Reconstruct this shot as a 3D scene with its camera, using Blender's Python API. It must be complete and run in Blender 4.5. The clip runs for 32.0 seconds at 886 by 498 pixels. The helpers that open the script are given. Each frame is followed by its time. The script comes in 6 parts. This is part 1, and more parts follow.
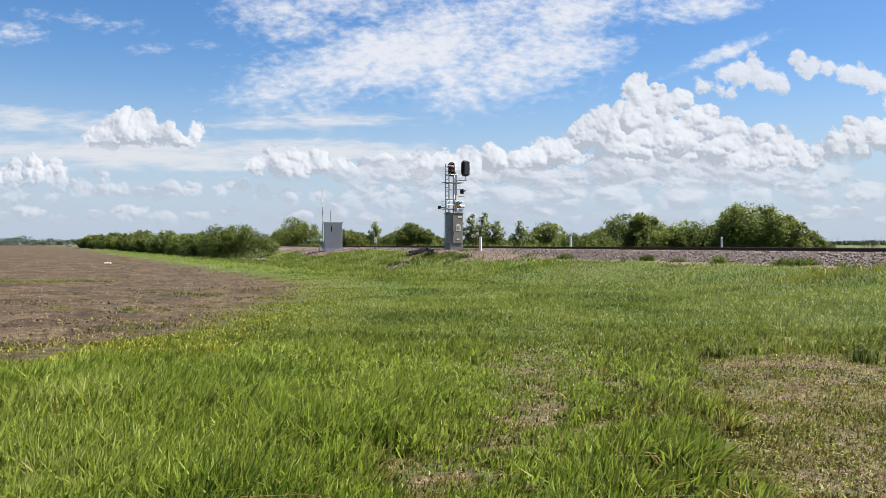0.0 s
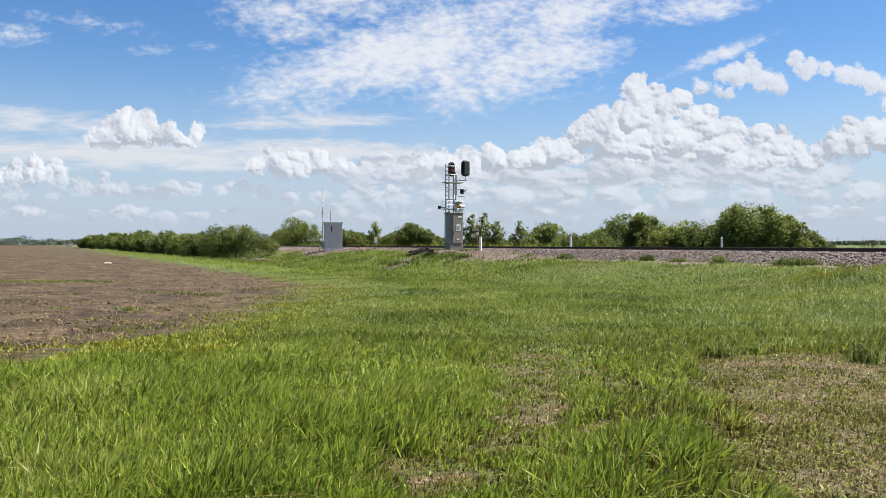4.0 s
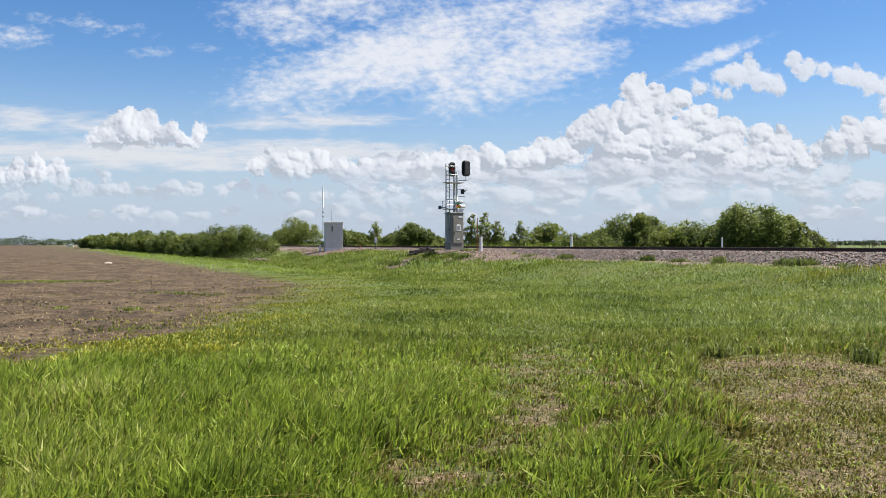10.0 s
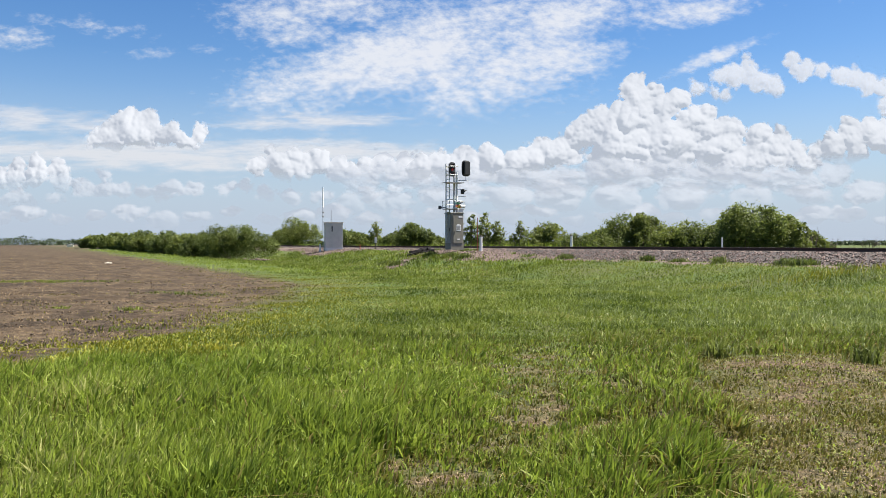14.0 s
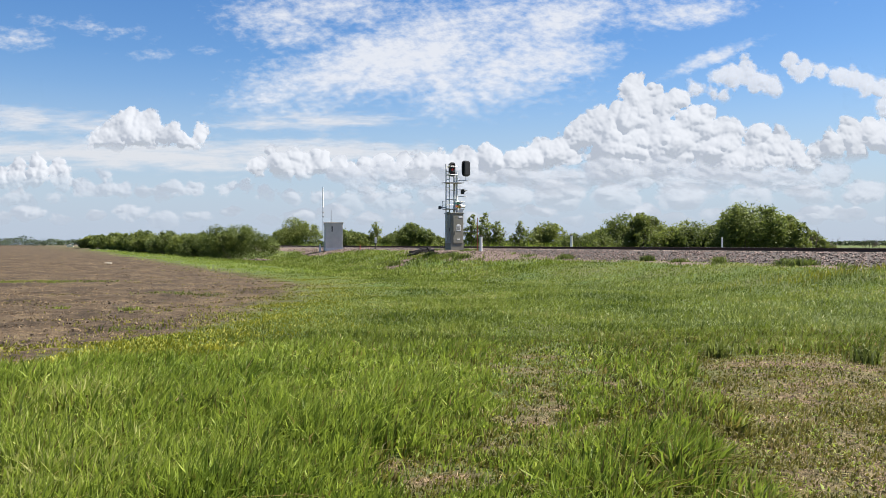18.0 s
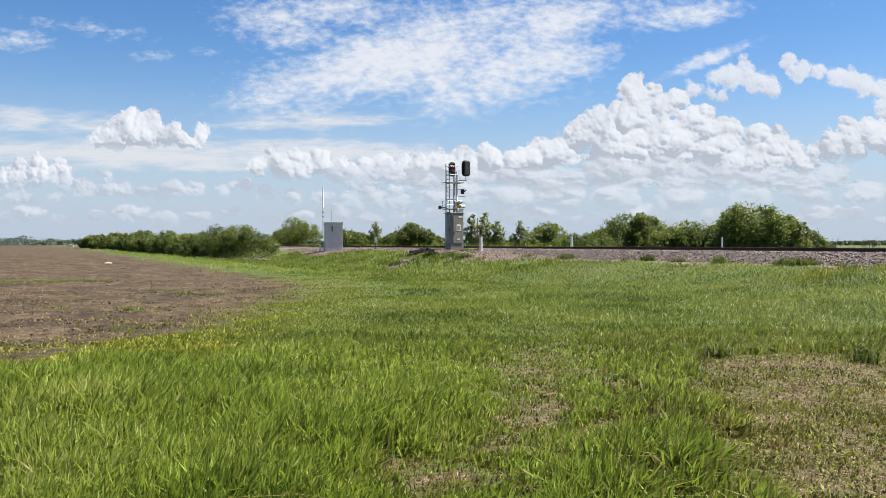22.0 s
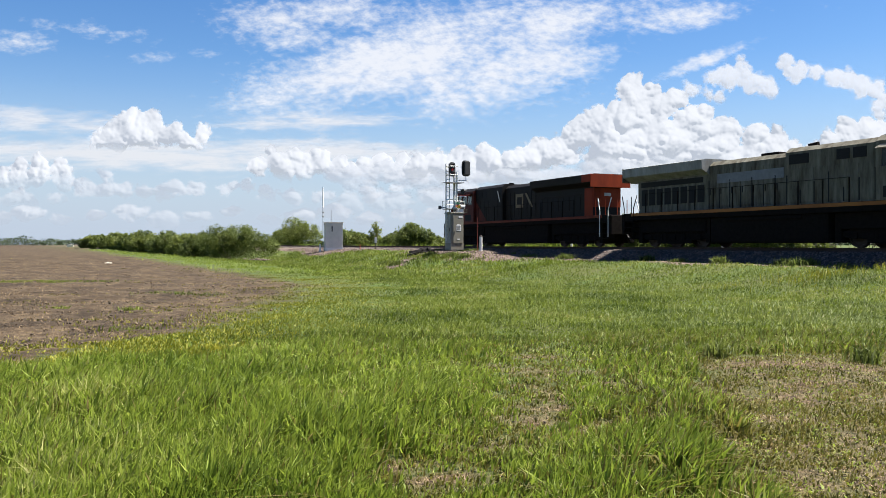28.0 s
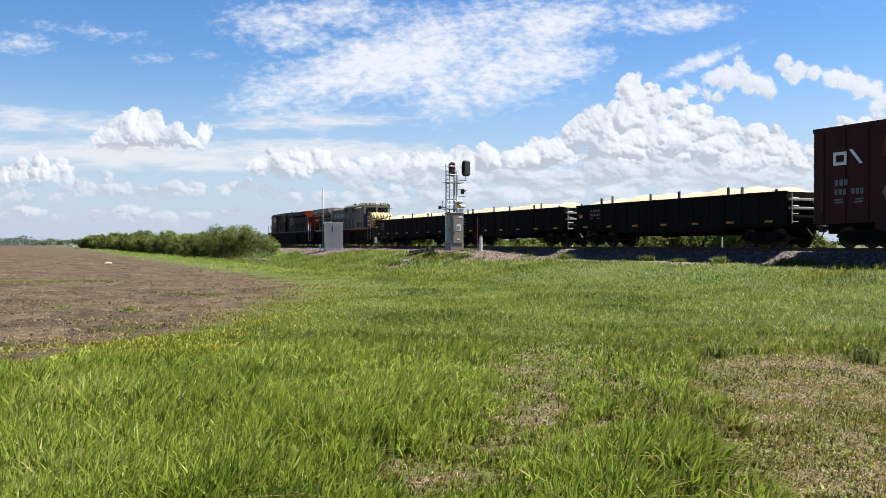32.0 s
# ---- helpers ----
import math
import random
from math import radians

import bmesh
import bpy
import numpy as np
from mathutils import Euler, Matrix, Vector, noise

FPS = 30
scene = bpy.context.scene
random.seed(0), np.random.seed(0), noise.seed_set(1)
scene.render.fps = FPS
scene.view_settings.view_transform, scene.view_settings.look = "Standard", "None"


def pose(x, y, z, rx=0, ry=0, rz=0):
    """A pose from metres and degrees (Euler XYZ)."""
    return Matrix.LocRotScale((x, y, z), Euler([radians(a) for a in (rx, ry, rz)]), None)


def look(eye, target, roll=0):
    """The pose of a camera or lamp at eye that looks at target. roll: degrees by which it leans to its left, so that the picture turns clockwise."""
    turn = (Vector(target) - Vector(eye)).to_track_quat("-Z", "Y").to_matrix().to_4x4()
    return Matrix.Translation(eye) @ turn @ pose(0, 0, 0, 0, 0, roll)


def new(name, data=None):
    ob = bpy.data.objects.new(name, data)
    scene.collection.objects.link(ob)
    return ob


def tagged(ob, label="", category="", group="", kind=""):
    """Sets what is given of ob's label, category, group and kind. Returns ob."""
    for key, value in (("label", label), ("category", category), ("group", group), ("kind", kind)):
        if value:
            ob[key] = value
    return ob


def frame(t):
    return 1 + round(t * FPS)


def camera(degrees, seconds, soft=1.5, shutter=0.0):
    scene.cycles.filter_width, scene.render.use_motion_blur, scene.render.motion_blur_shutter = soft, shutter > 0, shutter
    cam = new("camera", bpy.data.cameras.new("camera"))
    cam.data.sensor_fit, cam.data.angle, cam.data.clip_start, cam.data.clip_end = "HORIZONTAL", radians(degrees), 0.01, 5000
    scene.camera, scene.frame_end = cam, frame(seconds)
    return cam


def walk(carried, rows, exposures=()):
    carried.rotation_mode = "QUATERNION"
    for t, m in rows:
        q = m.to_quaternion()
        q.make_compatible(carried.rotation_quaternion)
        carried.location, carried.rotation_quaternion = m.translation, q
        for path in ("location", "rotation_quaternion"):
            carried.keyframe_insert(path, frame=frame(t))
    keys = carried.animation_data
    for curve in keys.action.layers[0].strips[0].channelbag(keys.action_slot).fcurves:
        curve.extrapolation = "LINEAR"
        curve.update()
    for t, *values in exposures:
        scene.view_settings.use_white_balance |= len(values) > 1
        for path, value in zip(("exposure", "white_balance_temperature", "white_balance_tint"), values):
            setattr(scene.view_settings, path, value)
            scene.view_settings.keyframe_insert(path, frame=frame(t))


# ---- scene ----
cam = camera(56.0, 32.0, soft=0.8)

# The camera stands on a tripod; a nudge at 7.5 s tips it by a hair.
EYE = 1.65


def held(up, left):
    return pose(0, 0, EYE, 90 - 0.326 + up, 0, left)


walk(cam, [(0.0, held(0, -0.035)), (3.0, held(0, -0.035)), (6.0, held(0, -0.03)), (6.5, held(0.02, -0.02)),
           (7.0, held(0.045, -0.01)), (7.4, held(0.12, 0.0)), (7.7, held(0.13, 0.0)), (8.0, held(0.10, 0.0)),
           (8.5, held(0.045, 0.0)), (9.0, held(0.01, 0.0)), (11.0, held(0, 0)), (12.5, held(0.03, 0)),
           (14.0, held(0, 0)), (20.0, held(0.01, 0)), (22.0, held(0, 0)), (32.0, held(0, 0))],
     exposures=[(0, 1.95), (25.2, 1.95), (27.5, 2.06), (32, 2.08)])

# ---- light ----
SUN_EL, SUN_AZ = 60.0, 74.0
world = bpy.data.worlds.new("world")
scene.world = world
world.use_nodes = True
wn = world.node_tree.nodes
sky = wn.new("ShaderNodeTexSky")
sky.sky_type = "NISHITA"
sky.sun_disc = False
sky.sun_elevation, sky.sun_rotation = radians(SUN_EL), radians(SUN_AZ)
sky.altitude, sky.air_density, sky.dust_density, sky.ozone_density = 200, 1.0, 0.3, 1.6
wn["Background"].inputs[1].default_value = 0.05
rich = wn.new("ShaderNodeHueSaturation")
rich.inputs["Hue"].default_value, rich.inputs["Saturation"].default_value, rich.inputs["Value"].default_value = 0.508, 1.34, 0.69
world.node_tree.links.new(sky.outputs[0], rich.inputs["Color"])
world.node_tree.links.new(rich.outputs[0], wn["Background"].inputs[0])
sun = new("sun", bpy.data.lights.new("sun", "SUN"))
sun.data.energy, sun.data.angle, sun.data.color = 5.0, radians(0.6), (1.0, 0.95, 0.87)
az, el = radians(SUN_AZ), radians(SUN_EL)
SUN_WAY = Vector((math.sin(az) * math.cos(el), math.cos(az) * math.cos(el), math.sin(el)))
sun.matrix_world = look(SUN_WAY * 50, (0, 0, 0))

# ---- plan: the track runs straight, away to the far left ----
TH = radians(25.2)
TS, TC = math.sin(TH), math.cos(TH)
OFF = 31.7          # centre line of the track from the camera
RAIL = 1.49         # top of rail
HEADING = 90 + 25.2


def at(a, o, z=0.0):
    """a metres along the track, o metres out from the camera's side."""
    return Vector((o * TC - a * TS, o * TS + a * TC, z))


def smooth(a, b, x):
    k = np.clip((x - a) / (b - a), 0, 1)
    return k * k * (3 - 2 * k)


def wave(x, y, size, seed=0):
    """Cheap smooth noise, about -1 to 1."""
    r = np.random.default_rng(seed)
    out = 0
    for k in range(6):
        an, ph = r.uniform(0, 6.28), r.uniform(0, 6.28)
        f = (0.6 + 0.35 * k) * 2.2 / size
        out = out + np.sin((x * np.cos(an) + y * np.sin(an)) * f + ph + 1.3 * np.sin((y * np.cos(an) - x * np.sin(an)) * f * 0.7 + ph * 2))
    return out / 3.2


def ground_z(x, y):
    o, a = x * TC + y * TS, -x * TS + y * TC
    top = 0.76 + 0.41 * smooth(42, 54, a)
    bank = smooth(20.5, 28.0, o) * top * (1 - smooth(36.0, 42.0, o)) - 0.25 * smooth(40, 60, o)
    ditch = -0.22 * np.exp(-((o - 19.5) / 1.6) ** 2) * smooth(20, 40, a)
    lane = smooth(0.6, 2.4, x - 2.1 - (y - 5.4) * 0.25) * smooth(13.5, 11.8, y) * smooth(-6, 0, y)
    return bank + ditch - 0.07 * lane + 0.05 * wave(x, y, 3.0, 3) * smooth(3000, 200, np.abs(x) + np.abs(y))


def field_edge(x, y):
    """Above 0 inside the ploughed field, in metres from its edge."""
    o = x * TC + y * TS
    side = np.interp(y, [9, 10.6, 11.4, 14.0, 19.0, 29, 40, 60], [-14, -9, -6.4, -5.3, -4.6, -4.9, -5, -5]) - x
    return np.minimum(9.6 - o, side) + 0.45 * wave(x, y, 2.4, 8) + 0.25 * wave(x, y, 0.9, 9)


def lane_mask(x, y):
    """The worn dirt lane by the camera."""
    w = 0.35 * wave(x, y, 1.1, 21) + 0.2 * wave(x, y, 0.4, 22)
    return smooth(-0.2, 0.5, x - 1.85 - (y - 5.4) * 0.25 + w) * smooth(12.7, 12.2, y + 0.5 * w) * smooth(-30, -20, y) * smooth(8.6, 7.6, x + w)


def bare_mask(x, y):
    """Trodden and bare earth."""
    w = 0.18 * wave(x, y, 0.7, 5)
    rim = smooth(0.75, 0.15, np.abs(y - 11.55 + 0.05 * x) + w) * smooth(3.7, 4.1, x) * smooth(6.4, 5.6, x)
    verge = smooth(0.0, 0.7, x - 4.1 - (y - 7.5) * 0.33 + 2 * w) * smooth(11.2, 10.2, y)
    low = smooth(0.7, 0.2, np.abs(x - 2.75 - 0.1 * y + w) + 0.25 * np.abs(y - 6.0))
    rut = smooth(0.50, 0.10, np.abs(x - np.interp(y, [4.0, 5.2, 6.6, 9.5, 12.5], [-0.9, -0.15, 0.55, 1.12, 1.5])) + w) * smooth(14.5, 12, y) * (0.56 + 0.45 * wave(x, y, 0.5, 55))
    o, a = x * TC + y * TS, -x * TS + y * TC
    trench = 0.8 * smooth(0.32, 0.08, np.abs(o - 16.2 + 0.3 * np.sin(a * 0.4)) + w) * smooth(38, 42, a) * smooth(68, 60, a)
    spot = smooth(0.75, 0.2, np.hypot(x + 0.22, (y - 5.8) * 0.6) + 1.6 * w) * 0.75
    worn = 0.85 * smooth(-0.1, 0.75, wave(x, y, 0.8, 51) + 0.7 * wave(x, y, 0.3, 52)) * smooth(-1.1, 0.2, x - 0.05 * y) * smooth(14, 10, y)
    rut2 = smooth(0.30, 0.05, np.abs(x - 1.15 - 0.085 * y) + w) * smooth(11.5, 10, y) * smooth(5.5, 8, y) * 0.4
    all_ = np.maximum.reduce([rim, verge, low, rut, rut2, worn, trench, spot])
    return np.clip(all_ * (0.84 + 0.34 * wave(x, y, 0.26, 57) + 0.2 * wave(x, y, 0.1, 58)), 0, 1)


def path_mask(x, y):
    """Gravel of the signal's pad and the track up to it."""
    o, a = x * TC + y * TS, -x * TS + y * TC
    w = 0.5 * wave(x, y, 1.6, 31)
    out = 1.3 * np.exp(-((a - 52) / 4.5) ** 2) + 1.7 * np.exp(-((a - 84) / 5.5) ** 2)
    pad = smooth(24.9, 25.9, o + w + out) * smooth(41, 45, a + w) * smooth(34, 33, o)
    pad = pad * (1 - 0.85 * smooth(62, 64, a) * smooth(74, 72, a) * smooth(27.6, 27.0, o))
    track = smooth(1.35, 0.6, np.abs(a - 59.0 - (o - 26) * 1.07) + 0.5 * w) * smooth(20.5, 21.5, o) * smooth(28, 27, o)
    foot = smooth(26.4, 27.4, o + 0.6 * w) * smooth(29, 28, o) * 0.9
    return np.clip(np.maximum.reduce([pad, track, foot]), 0, 1)


# ---- mesh helpers ----
def mesh_np(name, verts, quads=None, tris=None):
    me = bpy.data.meshes.new(name)
    q = np.zeros((0, 4), int) if quads is None else np.asarray(quads)
    t = np.zeros((0, 3), int) if tris is None else np.asarray(tris)
    me.vertices.add(len(verts))
    me.vertices.foreach_set("co", np.asarray(verts, np.float32).ravel())
    loops = np.concatenate([q.ravel(), t.ravel()]).astype(np.int32)
    me.loops.add(len(loops))
    me.loops.foreach_set("vertex_index", loops)
    start = np.concatenate([np.arange(len(q)) * 4, len(q) * 4 + np.arange(len(t)) * 3]).astype(np.int32)
    me.polygons.add(len(start))
    me.polygons.foreach_set("loop_start", start)
    me.update(calc_edges=True)
    me.validate()
    return me


def attribute(me, name, values):
    at_ = me.attributes.new(name, "FLOAT", "POINT")
    at_.data.foreach_set("value", np.asarray(values, np.float32))


def shade(me, on=True):
    me.polygons.foreach_set("use_smooth", np.full(len(me.polygons), on))


def part(name, bm, material, parent=None, label="", smooth_faces=False):
    me = bpy.data.meshes.new(name)
    bmesh.ops.recalc_face_normals(bm, faces=bm.faces)
    bm.to_mesh(me)
    bm.free()
    me.materials.append(material)
    if smooth_faces:
        shade(me)
    ob = new(name, me)
    ob.parent = parent
    return tagged(ob, label)


def box(bm, x0, x1, y0, y1, z0, z1, bevel=0.0):
    vs = [bm.verts.new((x, y, z)) for x in (x0, x1) for y in (y0, y1) for z in (z0, z1)]
    fs = [bm.faces.new([vs[i] for i in f]) for f in ((0, 1, 3, 2), (4, 6, 7, 5), (0, 4, 5, 1), (2, 3, 7, 6), (0, 2, 6, 4), (1, 5, 7, 3))]
    if bevel:
        es = list({e for f in fs for e in f.edges})
        bmesh.ops.bevel(bm, geom=es, offset=bevel, segments=2, affect="EDGES", profile=0.6)
    return bm


def rod(bm, p0, p1, r0, r1=None, n=8, cap=True):
    p0, p1 = Vector(p0), Vector(p1)
    r1 = r0 if r1 is None else r1
    w = (p1 - p0).normalized()
    u = w.orthogonal().normalized()
    v = w.cross(u)
    ring = [[bm.verts.new(p + (u * math.cos(6.28319 * i / n) + v * math.sin(6.28319 * i / n)) * r) for i in range(n)] for p, r in ((p0, r0), (p1, r1))]
    for i in range(n):
        bm.faces.new((ring[0][i], ring[0][(i + 1) % n], ring[1][(i + 1) % n], ring[1][i]))
    if cap:
        bm.faces.new(ring[0][::-1])
        bm.faces.new(ring[1])
    return bm


def prism(bm, outline, y0, y1):
    """An outline in x and z, pushed from y0 to y1."""
    a_ = [bm.verts.new((x, y0, z)) for x, z in outline]
    b_ = [bm.verts.new((x, y1, z)) for x, z in outline]
    bm.faces.new(a_)
    bm.faces.new(b_[::-1])
    n = len(outline)
    for i in range(n):
        bm.faces.new((a_[i], b_[i], b_[(i + 1) % n], a_[(i + 1) % n]))
    return bm


def thing(name, m, label, category, group=""):
    ob = new(name)
    ob.empty_display_size = 0.3
    ob.matrix_world = m
    return tagged(ob, label, category, group)


# ---- materials ----
def material(name, color, rough=0.6, metal=0.0, color2=None, scale=6.0, spread=0.5, bump=0.0, bump_scale=40.0, island=False, obj_random=False, stretch=(1, 1, 1), spec=0.5):
    m = bpy.data.materials.new(name)
    m.use_nodes = True
    nt = m.node_tree
    b = nt.nodes["Principled BSDF"]
    b.inputs["Roughness"].default_value, b.inputs["Metallic"].default_value = rough, metal
    b.inputs["Specular IOR Level"].default_value = spec
    co = nt.nodes.new("ShaderNodeTexCoord")
    mp = nt.nodes.new("ShaderNodeMapping")
    mp.inputs["Scale"].default_value = stretch
    nt.links.new(co.outputs["Object"], mp.inputs[0])
    n1 = nt.nodes.new("ShaderNodeTexNoise")
    n1.inputs["Scale"].default_value, n1.inputs["Detail"].default_value, n1.inputs["Roughness"].default_value = scale, 8, 0.65
    nt.links.new(mp.outputs[0], n1.inputs[0])
    ramp = nt.nodes.new("ShaderNodeValToRGB")
    c2 = color2 or tuple(c * 0.6 for c in color)
    ramp.color_ramp.elements[0].position, ramp.color_ramp.elements[1].position = 0.5 - spread / 2, 0.5 + spread / 2
    ramp.color_ramp.elements[0].color, ramp.color_ramp.elements[1].color = (*c2, 1), (*color, 1)
    src = n1.outputs[0]
    if island or obj_random:
        geo = nt.nodes.new("ShaderNodeNewGeometry" if island else "ShaderNodeObjectInfo")
        mx = nt.nodes.new("ShaderNodeMath")
        mx.operation = "MULTIPLY_ADD"
        nt.links.new(geo.outputs["Random Per Island" if island else "Random"], mx.inputs[0])
        mx.inputs[1].default_value = 0.5
        half = nt.nodes.new("ShaderNodeMath")
        half.operation = "MULTIPLY_ADD"
        half.inputs[1].default_value, half.inputs[2].default_value = 0.9, -0.2
        nt.links.new(n1.outputs[0], half.inputs[0])
        nt.links.new(half.outputs[0], mx.inputs[2])
        src = mx.outputs[0]
    nt.links.new(src, ramp.inputs[0])
    nt.links.new(ramp.outputs[0], b.inputs["Base Color"])
    if bump:
        n2 = nt.nodes.new("ShaderNodeTexNoise")
        n2.inputs["Scale"].default_value, n2.inputs["Detail"].default_value = bump_scale, 6
        nt.links.new(mp.outputs[0], n2.inputs[0])
        bp = nt.nodes.new("ShaderNodeBump")
        bp.inputs["Strength"].default_value, bp.inputs["Distance"].default_value = bump, 0.05
        nt.links.new(n2.outputs[0], bp.inputs["Height"])
        nt.links.new(bp.outputs[0], b.inputs["Normal"])
    return m


def leaf_material(name, dark, light, dry, patch=0.5, through_light=0.35, gloss=0.6, vary=1.3):
    """Blades and leaves: colour by island and by patches over the ground, some light passing through."""
    m = bpy.data.materials.new(name)
    m.use_nodes = True
    nt = m.node_tree
    b = nt.nodes["Principled BSDF"]
    b.inputs["Roughness"].default_value = gloss
    b.inputs["Specular IOR Level"].default_value = 0.22
    geo = nt.nodes.new("ShaderNodeNewGeometry")
    n1 = nt.nodes.new("ShaderNodeTexNoise")
    n1.inputs["Scale"].default_value, n1.inputs["Detail"].default_value = patch, 4
    nt.links.new(geo.outputs["Position"], n1.inputs[0])
    mx = nt.nodes.new("ShaderNodeMath")
    mx.operation = "MULTIPLY_ADD"
    mx.inputs[1].default_value = 0.55
    nt.links.new(geo.outputs["Random Per Island"], mx.inputs[0])
    k = nt.nodes.new("ShaderNodeMath")
    k.operation = "MULTIPLY_ADD"
    k.inputs[1].default_value, k.inputs[2].default_value = vary, 0.23 - 0.5 * vary
    nt.links.new(n1.outputs[0], k.inputs[0])
    nt.links.new(k.outputs[0], mx.inputs[2])
    ramp = nt.nodes.new("ShaderNodeValToRGB")
    e = ramp.color_ramp.elements
    e[0].position, e[0].color = 0.1, (*dark, 1)
    e[1].position, e[1].color = 0.70, (*light, 1)
    d = e.new(0.94)
    d.color = (*dry, 1)
    nt.links.new(mx.outputs[0], ramp.inputs[0])
    nt.links.new(ramp.outputs[0], b.inputs["Base Color"])
    tr = nt.nodes.new("ShaderNodeBsdfTranslucent")
    nt.links.new(ramp.outputs[0], tr.inputs[0])
    mix = nt.nodes.new("ShaderNodeMixShader")
    mix.inputs[0].default_value = through_light
    nt.links.new(b.outputs[0], mix.inputs[1])
    nt.links.new(tr.outputs[0], mix.inputs[2])
    nt.links.new(mix.outputs[0], nt.nodes["Material Output"].inputs[0])
    return m


def ground_material():
    """Turf, ploughed soil, trodden earth and gravel, mixed by where they lie."""
    m = bpy.data.materials.new("ground")
    m.use_nodes = True
    nt = m.node_tree
    b = nt.nodes["Principled BSDF"]
    b.inputs["Roughness"].default_value = 0.95
    b.inputs["Specular IOR Level"].default_value = 0.15
    geo = nt.nodes.new("ShaderNodeNewGeometry")

    def nz(scale, detail=8, rough=0.65):
        n = nt.nodes.new("ShaderNodeTexNoise")
        n.inputs["Scale"].default_value, n.inputs["Detail"].default_value, n.inputs["Roughness"].default_value = scale, detail, rough
        nt.links.new(geo.outputs["Position"], n.inputs[0])
        return n.outputs[0]

    def ramp(src, *stops):
        r = nt.nodes.new("ShaderNodeValToRGB")
        e = r.color_ramp.elements
        e[0].position, e[0].color = stops[0][0], (*stops[0][1], 1)
        e[1].position, e[1].color = stops[-1][0], (*stops[-1][1], 1)
        for p, c in stops[1:-1]:
            e.new(p).color = (*c, 1)
        nt.links.new(src, r.inputs[0])
        return r.outputs[0]

    def mixed(fac, c1, c2):
        x = nt.nodes.new("ShaderNodeMix")
        x.data_type = "RGBA"
        nt.links.new(fac, x.inputs[0])
        nt.links.new(c1, x.inputs[6])
        nt.links.new(c2, x.inputs[7])
        return x.outputs[2]

    def mask(name, scale, hard=0.25):
        a_ = nt.nodes.new("ShaderNodeAttribute")
        a_.attribute_name = name
        x = nt.nodes.new("ShaderNodeMath")
        x.operation = "ADD"
        nt.links.new(a_.outputs["Fac"], x.inputs[0])
        nt.links.new(nz(scale), x.inputs[1])
        y = nt.nodes.new("ShaderNodeMapRange")
        y.inputs[1].default_value, y.inputs[2].default_value = 1.0 - hard, 1.0 + hard
        nt.links.new(x.outputs[0], y.inputs[0])
        return y.outputs[0]

    turf = mixed(ramp(nz(0.35, 5), (0.35, (0, 0, 0)), (0.65, (1, 1, 1))),
                 ramp(nz(14), (0.3, (0.021, 0.036, 0.0072)), (0.7, (0.057, 0.09, 0.0168))),
                 ramp(nz(9), (0.3, (0.027, 0.0312, 0.009)), (0.7, (0.069, 0.075, 0.0216))))
    soil = mixed(ramp(nz(0.55, 10, 0.78), (0.43, (0, 0, 0)), (0.57, (1, 1, 1))),
                 ramp(nz(4.5, 12, 0.85), (0.38, (0.0045, 0.0030, 0.0018)), (0.50, (0.019, 0.0130, 0.0076)), (0.63, (0.070, 0.050, 0.030))),
                 ramp(nz(3.5, 12, 0.85), (0.38, (0.016, 0.0108, 0.0060)), (0.51, (0.056, 0.0390, 0.0225)), (0.64, (0.135, 0.100, 0.061))))
    bare = ramp(nz(11, 10, 0.75), (0.37, (0.015, 0.0095, 0.0048)), (0.5, (0.063, 0.042, 0.022)), (0.65, (0.165, 0.122, 0.073)))
    grit = ramp(nz(18, 8, 0.85), (0.28, (0.024, 0.0162, 0.0132)), (0.5, (0.081, 0.0588, 0.048)), (0.72, (0.18, 0.138, 0.117)))
    c = mixed(mask("soil", 1.3, 0.3), turf, soil)
    c = mixed(mask("bare", 3.0, 0.35), c, bare)
    c = mixed(mask("grit", 2.0, 0.25), c, grit)
    nt.links.new(c, b.inputs["Base Color"])
    bp = nt.nodes.new("ShaderNodeBump")
    bp.inputs["Strength"].default_value, bp.inputs["Distance"].default_value = 0.9, 0.06
    nt.links.new(nz(9, 10, 0.75), bp.inputs["Height"])
    nt.links.new(bp.outputs[0], b.inputs["Normal"])
    return m


M_GROUND = ground_material()
M_GRASS = leaf_material("grass", (0.064, 0.102, 0.010), (0.206, 0.264, 0.033), (0.28, 0.28, 0.095), 0.45, 0.48)
M_MEADOW = leaf_material("meadow grass", (0.040, 0.064, 0.007), (0.130, 0.164, 0.022), (0.185, 0.190, 0.055), 0.30, 0.46, vary=1.9)
M_SHORT = leaf_material("short grass", (0.045, 0.045, 0.009), (0.122, 0.114, 0.021), (0.21, 0.15, 0.07), 0.8, 0.42)
M_WEED = leaf_material("yellow weeds", (0.095, 0.108, 0.009), (0.195, 0.194, 0.018), (0.225, 0.212, 0.026), 1.0)
M_LEAF = leaf_material("bush leaves", (0.030, 0.046, 0.010), (0.108, 0.136, 0.030), (0.135, 0.158, 0.042), 0.35, 0.48)
M_LEAF2 = leaf_material("young leaves", (0.044, 0.062, 0.012), (0.138, 0.165, 0.034), (0.170, 0.185, 0.055), 0.35, 0.50)
M_FAR = leaf_material("far leaves", (0.0196, 0.0336, 0.0126), (0.042, 0.0644, 0.0224), (0.07, 0.084, 0.035), 0.02, 0.2)
M_BARK = material("bark", (0.112, 0.084, 0.0595), 0.9, bump=0.6, bump_scale=30)
M_STRAW = material("straw", (0.24, 0.175, 0.098), 0.9, color2=(0.075, 0.048, 0.024), island=True)
